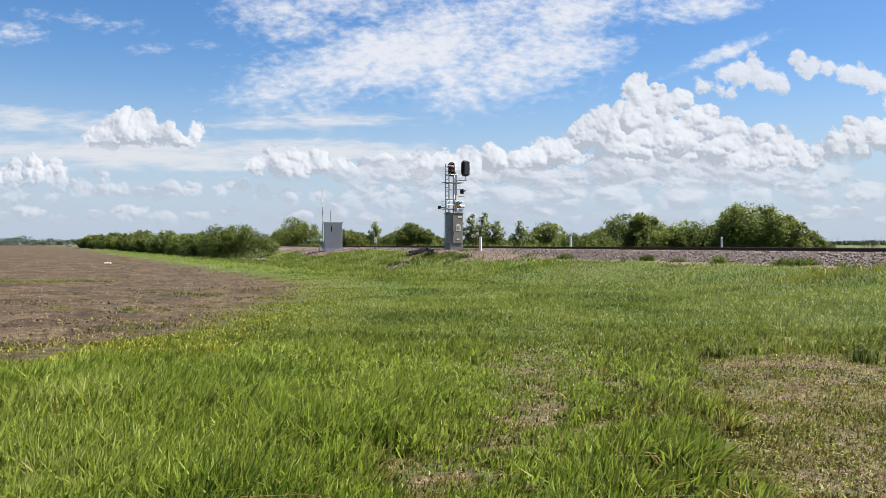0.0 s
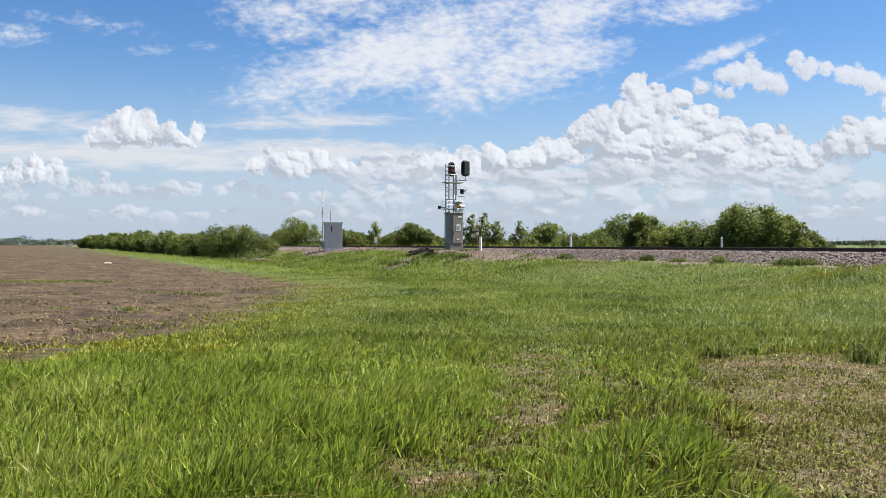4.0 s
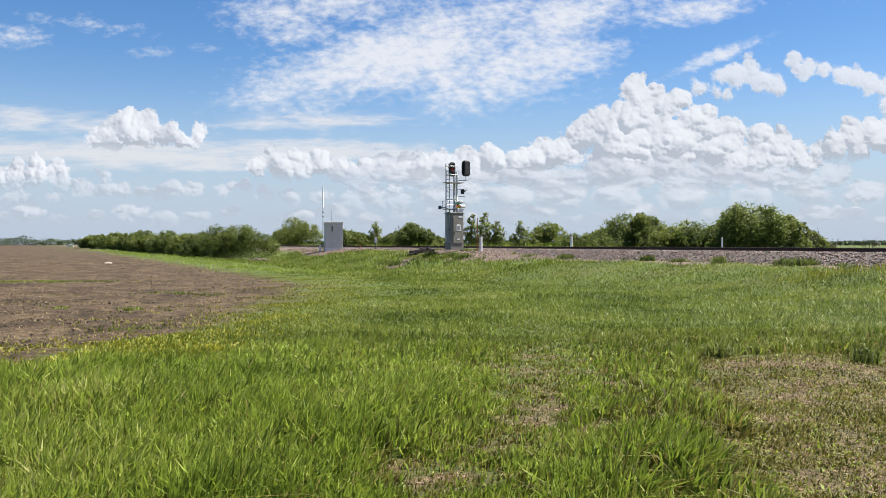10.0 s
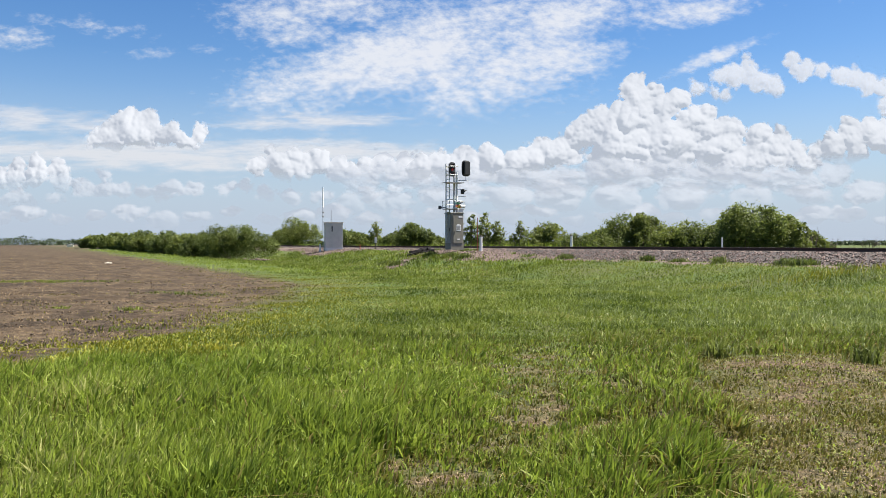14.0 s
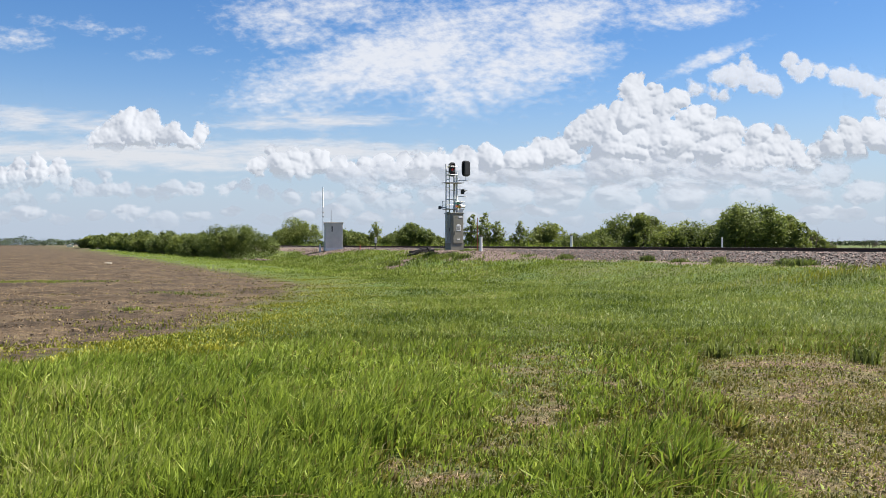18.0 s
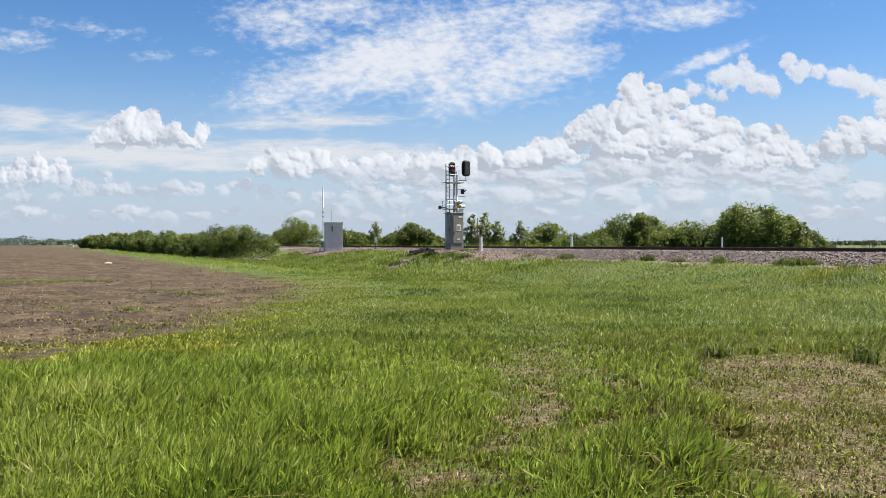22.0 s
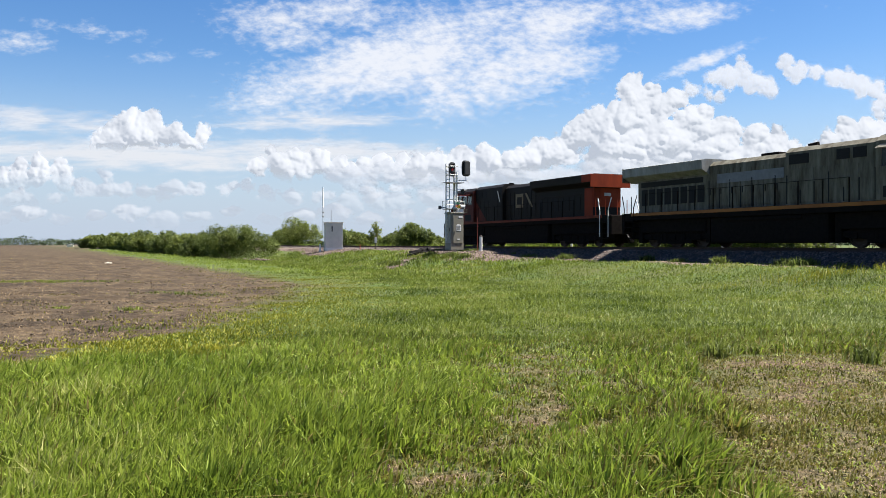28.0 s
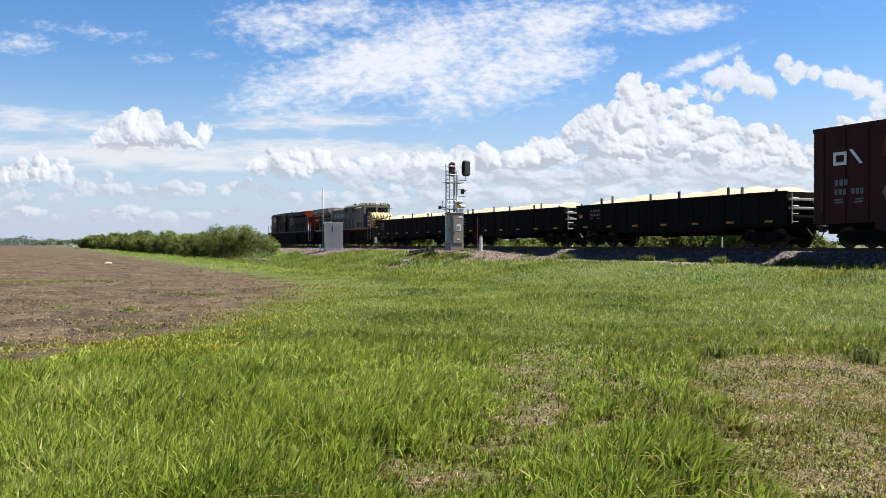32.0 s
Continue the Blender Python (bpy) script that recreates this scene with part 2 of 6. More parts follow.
M_CHIP = material("dry leaf litter", (0.312, 0.228, 0.12), 0.9, color2=(0.078, 0.045, 0.0192), island=True)
M_CLOD = material("clods", (0.125, 0.088, 0.056), 0.95, color2=(0.034, 0.023, 0.014), island=True, bump=0.5)
# random tones; the near-black end stands in for shade between stones
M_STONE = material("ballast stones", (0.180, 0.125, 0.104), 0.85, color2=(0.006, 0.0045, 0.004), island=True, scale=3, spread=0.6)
# darker than the stones, so gaps between them read as shade
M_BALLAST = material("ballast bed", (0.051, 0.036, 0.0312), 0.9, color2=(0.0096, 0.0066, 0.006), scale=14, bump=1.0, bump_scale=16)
M_RAIL = material("rail side rust", (0.075, 0.038, 0.024), 0.8, color2=(0.03, 0.018, 0.014), scale=9, bump=0.3)
M_RAILTOP = material("polished rail head", (0.55, 0.55, 0.56), 0.28, 0.95, color2=(0.36, 0.35, 0.35))
M_TIE = material("creosoted wood", (0.0525, 0.0385, 0.0294), 0.9, color2=(0.021, 0.0161, 0.014), scale=5, bump=0.5, obj_random=True, stretch=(5.6, 0.7, 5.6))
M_ALU = material("dull aluminium", (0.62, 0.62, 0.60), 0.6, 0.15, color2=(0.46, 0.46, 0.44), scale=4)
M_GALV = material("galvanised steel", (0.36, 0.36, 0.34), 0.65, 0.2, color2=(0.22, 0.22, 0.21), scale=9)
M_SHED = material("grey shed paint", (0.66, 0.62, 0.54), 0.6, 0.0, color2=(0.52, 0.49, 0.43), scale=1.8, bump=0.05, spec=0.3)
M_SIGBOX = material("grey cabinet paint", (0.25, 0.235, 0.19), 0.6, 0.0, color2=(0.18, 0.168, 0.135), scale=2.5, bump=0.05, spec=0.25)
M_BLACK = material("matt black paint", (0.016, 0.016, 0.017), 0.6, color2=(0.008, 0.008, 0.009), scale=3)
M_WHITE = material("white paint", (0.80, 0.79, 0.76), 0.6, color2=(0.58, 0.56, 0.52), scale=5)
M_YELLOW = material("yellow paint", (0.62, 0.42, 0.03), 0.55, color2=(0.42, 0.28, 0.03))
M_ORANGE = material("orange enamel", (0.62, 0.16, 0.015), 0.55, color2=(0.42, 0.09, 0.012))
M_LGREEN_PAINT = material("green enamel", (0.03, 0.20, 0.10), 0.55, color2=(0.02, 0.12, 0.06))
M_REDPOST = material("red paint", (0.26, 0.045, 0.022), 0.7, color2=(0.15, 0.03, 0.018))
M_SEED = leaf_material("pale seed heads", (0.085, 0.11, 0.03), (0.16, 0.195, 0.06), (0.23, 0.24, 0.12), 0.9, 0.35)
M_DARKPLATE = material("dark post", (0.06, 0.05, 0.045), 0.8)
M_CHAR = material("broken black timber", (0.022, 0.019, 0.019), 0.85, color2=(0.008, 0.007, 0.007), scale=6, bump=0.5, spec=0.2)

# ---- ground ----
def spaced(lo, a_, b_, hi, step, grow=1.16):
    mid = list(np.arange(a_, b_, step))
    out, s = [], step
    x = mid[-1]
    while x < hi:
        s *= grow
        x += s
        out.append(x)
    back, s = [], step
    x = mid[0]
    while x > lo:
        s *= grow
        x -= s
        back.append(x)
    return np.array(back[::-1] + mid + out)


def make_ground():
    xs = spaced(-4600, -34, 40, 4600, 0.4)
    ys = np.concatenate([spaced(-4600, 3, 30, 29, 0.25), np.arange(30.3, 110, 0.7), spaced(109, 111, 112, 4900, 0.9, 1.14)])
    ys = np.unique(np.round(ys, 3))
    X, Y = np.meshgrid(xs, ys)
    x, y = X.ravel(), Y.ravel()
    fe = field_edge(x, y)
    soft = 0.5 + 1.6 * smooth(13, 20, y)
    soil = smooth(-soft, soft, fe)
    rough = soil * smooth(220, 60, y)
    z = ground_z(x, y) + rough * (0.045 * wave(x, y, 0.9, 40) + 0.03 * wave(x, y, 0.45, 41))
    nx, ny = len(xs), len(ys)
    i = (np.arange(ny - 1)[:, None] * nx + np.arange(nx - 1)[None]).ravel()
    me = mesh_np("ground", np.c_[x, y, z], quads=np.c_[i, i + 1, i + nx + 1, i + nx])
    attribute(me, "soil", soil)
    attribute(me, "bare", np.maximum(bare_mask(x, y), 0.62 * lane_mask(x, y)) * (1 - soil))
    attribute(me, "grit", path_mask(x, y))
    me.materials.append(M_GROUND)
    shade(me)
    tagged(new("ground", me), "grassy plain with ploughed brown soil and worn dirt", "ground", kind="structure")


make_ground()


# ---- track ----
def strip(name, profile, a_list, mat, label, category, parent=None, kind="structure"):
    """A profile of (o, z) drawn along the track."""
    vs = [at(a_, o, z) for a_ in a_list for o, z in profile]
    n = len(profile)
    qs = [(k * n + i, k * n + i + 1, (k + 1) * n + i + 1, (k + 1) * n + i) for k in range(len(a_list) - 1) for i in range(n - 1)]
    me = mesh_np(name, np.array(vs), quads=np.array(qs))
    me.materials.append(mat)
    ob = new(name, me)
    ob.parent = parent
    return tagged(ob, label, category, kind=kind)


ALONG = [-1500, -700, -300] + list(range(-120, 260, 4)) + [300, 400, 600, 1000, 2000, 3600]
bed_top = RAIL - 0.20
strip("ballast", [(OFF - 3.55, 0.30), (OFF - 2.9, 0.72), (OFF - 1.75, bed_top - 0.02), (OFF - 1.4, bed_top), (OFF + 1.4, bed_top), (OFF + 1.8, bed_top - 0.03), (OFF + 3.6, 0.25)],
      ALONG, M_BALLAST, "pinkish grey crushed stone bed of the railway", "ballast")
track = thing("railway_track", Matrix.Identity(4), "single track of steel rails on dark timber sleepers", "railway track")
track["kind"] = "structure"
for side in (-0.76, 0.76):
    r_ = strip("rail", [(OFF + side + s, RAIL + z) for s, z in ((-0.07, -0.18), (-0.07, -0.165), (-0.012, -0.14), (-0.012, -0.045), (-0.036, -0.035), (-0.036, -0.006), (-0.030, -0.001))],
               ALONG, M_RAIL, "rusty steel rail", "", track, "")
    strip("rail_head", [(OFF + side + s, RAIL + z) for s, z in ((-0.030, -0.001), (0.030, -0.001))], ALONG, M_RAILTOP, "polished running surface", "", r_, "")
    strip("rail_web", [(OFF + side + s, RAIL + z) for s, z in ((0.030, -0.001), (0.036, -0.006), (0.036, -0.035), (0.012, -0.045), (0.012, -0.14), (0.07, -0.165), (0.07, -0.18))],
          ALONG, M_RAIL, "", "", r_, "")


def make_ties():
    bm = box(bmesh.new(), -0.115, 0.115, -1.3, 1.3, -0.17, 0.0, 0.012)
    me = bpy.data.meshes.new("sleeper")
    bm.to_mesh(me)
    bm.free()
    me.materials.append(M_TIE)
    r = random.Random(4)
    for k in range(290):
        ob = new("sleeper", me)
        ob.parent = track
        ob.matrix_world = Matrix.Translation(at(4 + k * 0.54 + r.uniform(-0.03, 0.03), OFF + r.uniform(-0.05, 0.05), RAIL - 0.165)) @ pose(0, 0, 0, 0, 0, HEADING + r.uniform(-1, 1))


make_ties()


def boulders(name, p, size, seed, mat, flat=0.75):
    """Many small rough stones as one object: each a jittered eight-sided lump."""
    r = np.random.default_rng(seed)
    n = len(p)
    base = np.array([(1, 0, 0), (-1, 0, 0), (0, 1, 0), (0, -1, 0), (0, 0, 1), (0, 0, -1)], float)
    f = np.array([(0, 2, 4), (2, 1, 4), (1, 3, 4), (3, 0, 4), (2, 0, 5), (1, 2, 5), (3, 1, 5), (0, 3, 5)])
    v = base[None] * r.uniform(0.55, 1.25, (n, 6, 1)) + r.normal(0, 0.22, (n, 6, 3))
    an = r.uniform(0, 6.28, n)
    c, s = np.cos(an)[:, None], np.sin(an)[:, None]
    v = np.stack([v[..., 0] * c - v[..., 1] * s, v[..., 0] * s + v[..., 1] * c, v[..., 2] * flat], -1)
    v = v * size[:, None, None] + p[:, None]
    me = mesh_np(name, v.reshape(-1, 3), tris=(f[None] + 6 * np.arange(n)[:, None, None]).reshape(-1, 3))
    me.materials.append(mat)
    return new(name, me)


def make_stones():
    r = np.random.default_rng(11)
    n = 27000
    a_ = r.uniform(2, 130, n)
    a_ = np.where(r.random(n) < 0.6, r.uniform(2, 62, n), a_)
    o = OFF - r.uniform(0.0, 3.5, n)
    d = OFF - o
    z = np.interp(d, [0, 1.4, 1.75, 2.9, 3.55], [bed_top, bed_top, bed_top - 0.02, 0.72, 0.30])
    keep = ~((d < 1.32) & (r.random(n) < 0.7))
    a_, o, z = a_[keep], o[keep], z[keep]
    p = np.c_[o * TC - a_ * TS, o * TS + a_ * TC, z + 0.0]
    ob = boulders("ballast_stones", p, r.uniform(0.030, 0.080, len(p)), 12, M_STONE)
    tagged(ob, "loose pink and grey crushed stones on the bank", "ballast", kind="stuff")
    # gravel of the signal pad
    n = 18000
    a_, o = r.uniform(40, 100, n), r.uniform(21, 29.5, n)
    x, y = o * TC - a_ * TS, o * TS + a_ * TC
    k = path_mask(x, y) > r.uniform(0.3, 1, n)
    x, y = x[k], y[k]
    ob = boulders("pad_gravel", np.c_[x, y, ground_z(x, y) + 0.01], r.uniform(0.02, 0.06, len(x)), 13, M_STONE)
    tagged(ob, "loose pinkish gravel round the signal cabinet", "gravel", kind="stuff")
    # pebbles of the dirt lane
    n = 9000
    x, y = r.uniform(-2, 9, n), r.uniform(4, 13, n)
    k = bare_mask(x, y) + 0.25 * lane_mask(x, y) > r.uniform(0.35, 1.2, n)
    x, y = x[k], y[k]
    ob = boulders("lane_pebbles", np.c_[x, y, ground_z(x, y) + 0.002], r.uniform(0.004, 0.017, len(x)) , 14, M_CLOD)
    tagged(ob, "small stones and crumbs of earth on the lane", "pebbles", kind="stuff")


make_stones()


# ---- grass ----
def blades(name, x, y, h, w, seed, mat, lean=0.5, wind=(0.5, -0.1)):
    """Bent, tapering blades as one object."""
    r = np.random.default_rng(seed)
    n = len(x)
    z = ground_z(x, y) - 0.01
    an, face = r.uniform(0, 6.28, n), r.uniform(0, 3.14, n)
    le = np.abs(r.normal(0, lean, n)) + 0.08
    dx, dy = np.cos(an) * le + wind[0] * 0.3, np.sin(an) * le + wind[1] * 0.3
    wx, wy = np.cos(face) * w / 2, np.sin(face) * w / 2
    p = np.c_[x, y, z]
    side = np.c_[wx, wy, 0 * wx]
    mid = p + np.c_[dx * h * 0.28, dy * h * 0.28, h * 0.55]
    tip = p + np.c_[dx * h * 0.95, dy * h * 0.95, h * np.maximum(0.55, 1 - 0.35 * le)]
    v = np.stack([p - side, p + side, mid - side * 0.8, mid + side * 0.8, tip], 1).reshape(-1, 3)
    k = 5 * np.arange(n)[:, None]
    me = mesh_np(name, v, quads=k + np.array([[0, 1, 3, 2]]), tris=k + np.array([[2, 3, 4]]))
    me.materials.append(mat)
    return new(name, me)


def scatter(r, n, y0, y1, side=0.60, extra=1.5):
    """Even points over the wedge of ground before the camera, denser when near."""
    y = y0 * (y1 / y0) ** r.random(n)
    x = r.uniform(-1, 1, n) * (y * side + extra)
    return x, y


def grass_cover(x, y):
    """Share of turf: 0 on soil, gravel and trodden ground."""
    o = x * TC + y * TS
    soft = 0.5 + 1.8 * smooth(13, 20, y)
    c = 1 - smooth(-soft, soft, field_edge(x, y))
    c = c * (1 - 0.93 * bare_mask(x, y)) * (1 - 0.34 * lane_mask(x, y)) * (1 - 0.97 * path_mask(x, y))
    c = c * (0.35 + 0.65 * smooth(0.6, 2.4, -field_edge(x, y)))
    return c * (1 - smooth(OFF - 3.6, OFF - 3.0, o))


def tall(x, y):
    """Height of the turf in metres."""
    e = -field_edge(x, y)
    h = 0.05 + 0.22 * smooth(1.8, 5.0, e) + (0.05 * wave(x, y, 1.8, 60) + 0.05 * wave(x, y, 0.55, 61)) * smooth(0.5, 3, e)
    h = h * (1 - 0.76 * lane_mask(x, y)) * (1 - 0.6 * np.minimum(1, 1.3 * bare_mask(x, y)))
    ruts = smooth(1.3, 0.3, np.abs(x - 0.1 - np.interp(y, [4.0, 5.2, 6.6, 9.5, 12.5, 20], [-0.9, -0.15, 0.55, 1.12, 1.5, 2.2]))) * smooth(22, 13, y)
    short = 1 - 0.40 * smooth(-5, 1.5, x) * smooth(8, 11, y)
    return np.maximum(0.05, h * (1 - 0.58 * ruts) * short)


GRASS = []


def make_grass():
    r = np.random.default_rng(100)
    # near turf, in six interleaved lots that the wind stirs
    x, y = scatter(r, 300000, 4.2, 15)
    k = grass_cover(x, y) * (0.75 + 0.45 * wave(x, y, 0.4, 62)) > r.random(len(x))
    x, y = x[k], y[k]
    h = tall(x, y) * r.uniform(0.6, 1.35, len(x))
    w = r.uniform(0.009, 0.028, len(x)) * (0.7 + h) * (1 + 0.25 * smooth(8, 12, y))
    lot = r.integers(0, 4, len(x))
    poor = lane_mask(x, y) + 1.2 * bare_mask(x, y) + 0.3 * smooth(-0.8, 1.2, x) > r.uniform(0.15, 1.1, len(x))
    lot = np.where(poor | (r.random(len(x)) < 0.10), r.integers(4, 6, len(x)), lot)
    lot = np.where((lot < 4) & (smooth(9.5, 15.5, y + 0.25 * x + 0.8 * wave(x, y, 2.0, 63)) > r.random(len(x))), 6, lot)
    for k in range(7):
        s = lot == k
        ob = blades("grass", x[s], y[s], h[s], w[s], 200 + k, M_GRASS if k < 4 else M_MEADOW if k == 6 else M_SHORT, (0.36 if k < 4 or k == 6 else 0.8) + 0.30 * smooth(7, 10.5, y[s]))
        GRASS.append(tagged(ob, "fresh green grass ruffled by the wind", "grass", kind="stuff"))
    # small low plants creeping over the worn ground
    x, y = scatter(r, 120000, 4.2, 13.5)
    k = (0.75 * lane_mask(x, y) - 0.5 * bare_mask(x, y) + 0.35 * smooth(-1.5, 1.0, x)) * (0.55 + 0.6 * wave(x, y, 0.35, 66)) * (1 - smooth(-0.5, 0.5, field_edge(x, y))) > r.uniform(0.1, 1.3, len(x))
    x, y = x[k], y[k]
    n = len(x)
    for j, (m_, sl) in enumerate(((M_SHORT, np.s_[::2]), (M_GRASS, np.s_[1::2]))):
        ob = blades("creeping_weeds", x[sl], y[sl], r.uniform(0.02, 0.065, n)[sl], r.uniform(0.008, 0.024, n)[sl], 260 + j, m_, 1.2)
        tagged(ob, "small low green plants creeping over the worn lane", "weeds", kind="stuff")
    # round and behind the camera
    x, y = r.uniform(-14, 14, 26000), r.uniform(-12, 9, 26000)
    k = (grass_cover(x, y) > r.random(len(x))) & (np.abs(x) > np.maximum(0.6 * y + 1.2, 0.5 * (y > 3.5)))
    k &= np.hypot(x, y) > 0.6
    x, y = x[k], y[k]
    ob = blades("grass", x, y, tall(x, y) * r.uniform(0.6, 1.3, len(x)), r.uniform(0.012, 0.03, len(x)), 238, M_GRASS)
    tagged(ob, "fresh green grass beside the dirt lane", "grass", kind="stuff")
    # middle distance
    x, y = scatter(r, 260000, 14, 48)
    k = grass_cover(x, y) > r.random(len(x))
    x, y = x[k], y[k]
    h = np.maximum(0.08, tall(x, y)) * r.uniform(0.4, 1.0, len(x)) * (1 - 0.2 * smooth(16, 24, y))
    w = r.uniform(0.016, 0.036, len(x)) * (y / 25) ** 0.6
    lot = r.integers(0, 3, len(x))
    for k in range(3):
        s = lot == k
        ob = blades("grass", x[s], y[s], h[s], w[s], 220 + k, M_MEADOW, 1.15)
        GRASS.append(tagged(ob, "green meadow grass between the field and the railway", "grass", kind="stuff"))
    # far strip
    x, y = scatter(r, 110000, 46, 260, 0.56, 3)
    o = x * TC + y * TS
    k = (grass_cover(x, y) > r.random(len(x))) & (o < OFF)
    x, y = x[k], y[k]
    ob = blades("grass", x, y, r.uniform(0.08, 0.24, len(x)), 0.05 * (y / 80), 230, M_GRASS, 0.9)
    tagged(ob, "distant green grass strip along the field", "grass", kind="stuff")
    # lush turf on the mound below the signal and the shed
    n = 34000
    a_, o = r.uniform(38, 92, n), r.uniform(15, 26.5, n)
    x, y = o * TC - a_ * TS, o * TS + a_ * TC
    k = grass_cover(x, y) * (0.8 + 0.4 * wave(x, y, 1.5, 68)) > r.random(n)
    x, y = x[k], y[k]
    ob = blades("grass", x, y, r.uniform(0.10, 0.30, len(x)) * (1 + 0.35 * wave(x, y, 1.8, 69)), r.uniform(0.03, 0.07, len(x)), 239, M_MEADOW, 0.9)
    tagged(ob, "lush green grass on the mound below the signal", "grass", kind="stuff")
    # beyond the railway
    n = 36000
    a_, o = r.uniform(-10, 260, n), OFF + 3.3 + r.gamma(1.4, 9, n)
    x, y = o * TC - a_ * TS, o * TS + a_ * TC
    ob = blades("grass", x, y, r.uniform(0.3, 0.9, n), np.full(n, 0.06), 231, M_GRASS)
    tagged(ob, "rough green grass beyond the railway", "grass", kind="stuff")
    # yellow-green weeds along the edge of the soil
    n = 230000
    x, y = scatter(r, n, 8, 45)
    e = field_edge(x, y)
    k = (np.abs(e + 0.9 + 0.7 * smooth(15, 11, y)) < r.gamma(1.5, 0.75 + 0.5 * smooth(16, 11, y), n))
    x, y = x[k], y[k]
    ob = blades("weeds", x, y, r.uniform(0.03, 0.10, len(x)) * (1 + 0.3 * smooth(15, 11, y)), r.uniform(0.012, 0.032, len(x)), 232, M_WEED, 0.8)
    tagged(ob, "low yellow-green weeds along the edge of the soil", "weeds", kind="stuff")
    # weeds sprouting in the soil
    n = 40000
    x, y = scatter(r, n, 12, 120)
    k = (field_edge(x, y) > 0) & (wave(x, y, 4, 71) + 0.5 * wave(x, y, 0.8, 72) > 0.75 - 1.5 * smooth(6, 0, field_edge(x, y)) * smooth(12, 18, y))
    x, y = x[k], y[k]
    ob = blades("field_sprouts", x, y, r.uniform(0.03, 0.09, len(x)), r.uniform(0.02, 0.05, len(x)) * (y / 25) ** 0.5, 233, M_SHORT, 1.5)
    tagged(ob, "green sprouts scattered over the ploughed soil", "weeds", kind="stuff")
    # green patches in the ploughed soil
    for k, (cx, cy, sx, sy, n) in enumerate(((-17.8, 35.6, 1.3, 0.5, 900), (-16.0, 37.2, 0.8, 0.35, 300), (-9.4, 20.4, 0.16, 0.10, 90), (-7.7, 20.5, 0.18, 0.10, 90), (-6.2, 16.4, 0.3, 0.15, 90), (-8.6, 27.5, 0.8, 0.5, 300))):
        ob = blades("field_weeds", r.normal(cx, sx, n), r.normal(cy, sy, n), r.uniform(0.04, 0.16, n), r.uniform(0.012, 0.035, n), 270 + k, M_MEADOW, 1.0)
        tagged(ob, "low green weeds growing in a patch of the ploughed soil", "weeds", kind="stuff")
    # pale seed heads standing over the turf towards the railway
    n = 60000
    x, y = scatter(r, n, 13, 40)
    dens = smooth(0.0, 8, x) * smooth(11, 15, y) * (0.35 + 0.5 * wave(x, y, 3.0, 90) + 0.3 * wave(x, y, 0.9, 91))
    k = dens * grass_cover(x, y) > r.random(n)
    x, y = x[k], y[k]
    ob = blades("seed_heads", x, y, tall(x, y) * r.uniform(0.9, 1.3, len(x)) + 0.02, r.uniform(0.009, 0.022, len(x)), 235, M_SEED, 0.9)
    GRASS.append(tagged(ob, "pale seed heads nodding over the meadow grass", "grass", kind="stuff"))
    # tufts on the signal's pad
    n = 6000
    a_, o = np.where(r.random(n) < 0.5, r.normal(55, 2.2, n), r.uniform(47, 78, n)), 25.1 + r.normal(0, 0.55, n)
    x, y = o * TC - a_ * TS, o * TS + a_ * TC
    k = wave(x, y, 1.5, 83) + 0.5 * wave(x, y, 0.5, 84) > 0.1
    x, y = x[k], y[k]
    ob = blades("pad_weeds", x, y, r.uniform(0.08, 0.30, len(x)), r.uniform(0.02, 0.05, len(x)), 236, M_MEADOW, 0.8)
    tagged(ob, "green tufts growing through the gravel pad", "weeds", kind="stuff")
    # rank weeds along the foot of the bank
    n = 22000
    a_, o = r.uniform(0, 62, n), OFF - 3.7 + r.normal(0, 0.35, n)
    x, y = o * TC - a_ * TS, o * TS + a_ * TC
    k = wave(x, y, 1.6, 81) + 0.6 * wave(x, y, 0.7, 82) > 0.85
    x, y = x[k], y[k]
    ob = blades("bank_weeds", x, y, r.uniform(0.06, 0.30, len(x)), r.uniform(0.02, 0.06, len(x)), 234, M_LEAF, 1.1)
    tagged(ob, "dark green weeds along the foot of the stone bank", "weeds", kind="stuff")
    # yellow flowering weeds near the bank
    n = 1300
    x, y = r.normal(15.6, 2.2, n), r.normal(29.5, 0.9, n)
    k = wave(x, y, 1.2, 95) > -0.1
    x, y = x[k], y[k]
    ob = blades("yellow_weeds", x, y, r.uniform(0.15, 0.45, len(x)), r.uniform(0.012, 0.035, len(x)), 237, M_WEED, 0.6)
    tagged(ob, "yellow-green flowering weeds near the stone bank", "weeds", kind="stuff")
    # leafy clumps at the foot of the bank
    for k, (px, w_) in enumerate(((0.147, 0.5), (0.245, 0.45), (0.43, 0.8), (0.41, 0.5), (0.33, 0.35), (-0.016, 0.6), (0.006, 0.9), (0.022, 0.9), (-0.072, 0.8), (-0.058, 0.6))):
        y = (OFF - 3.9 if px > 0.1 else 25.0 if px > -0.03 else 22.0) / (px * TC + TS)
        n = 420
        q = r.normal(0, 1, (n, 2)) * (w_ * 0.34, 0.22)
        ob = blades("weed_clump", px * y + q[:, 0], y + q[:, 1], r.uniform(0.12, 0.45, n), r.uniform(0.03, 0.07, n), 250 + k, M_LEAF, 1.0)
        tagged(ob, "dark green leafy weeds at the foot of the stone bank", "weed", kind="stuff")
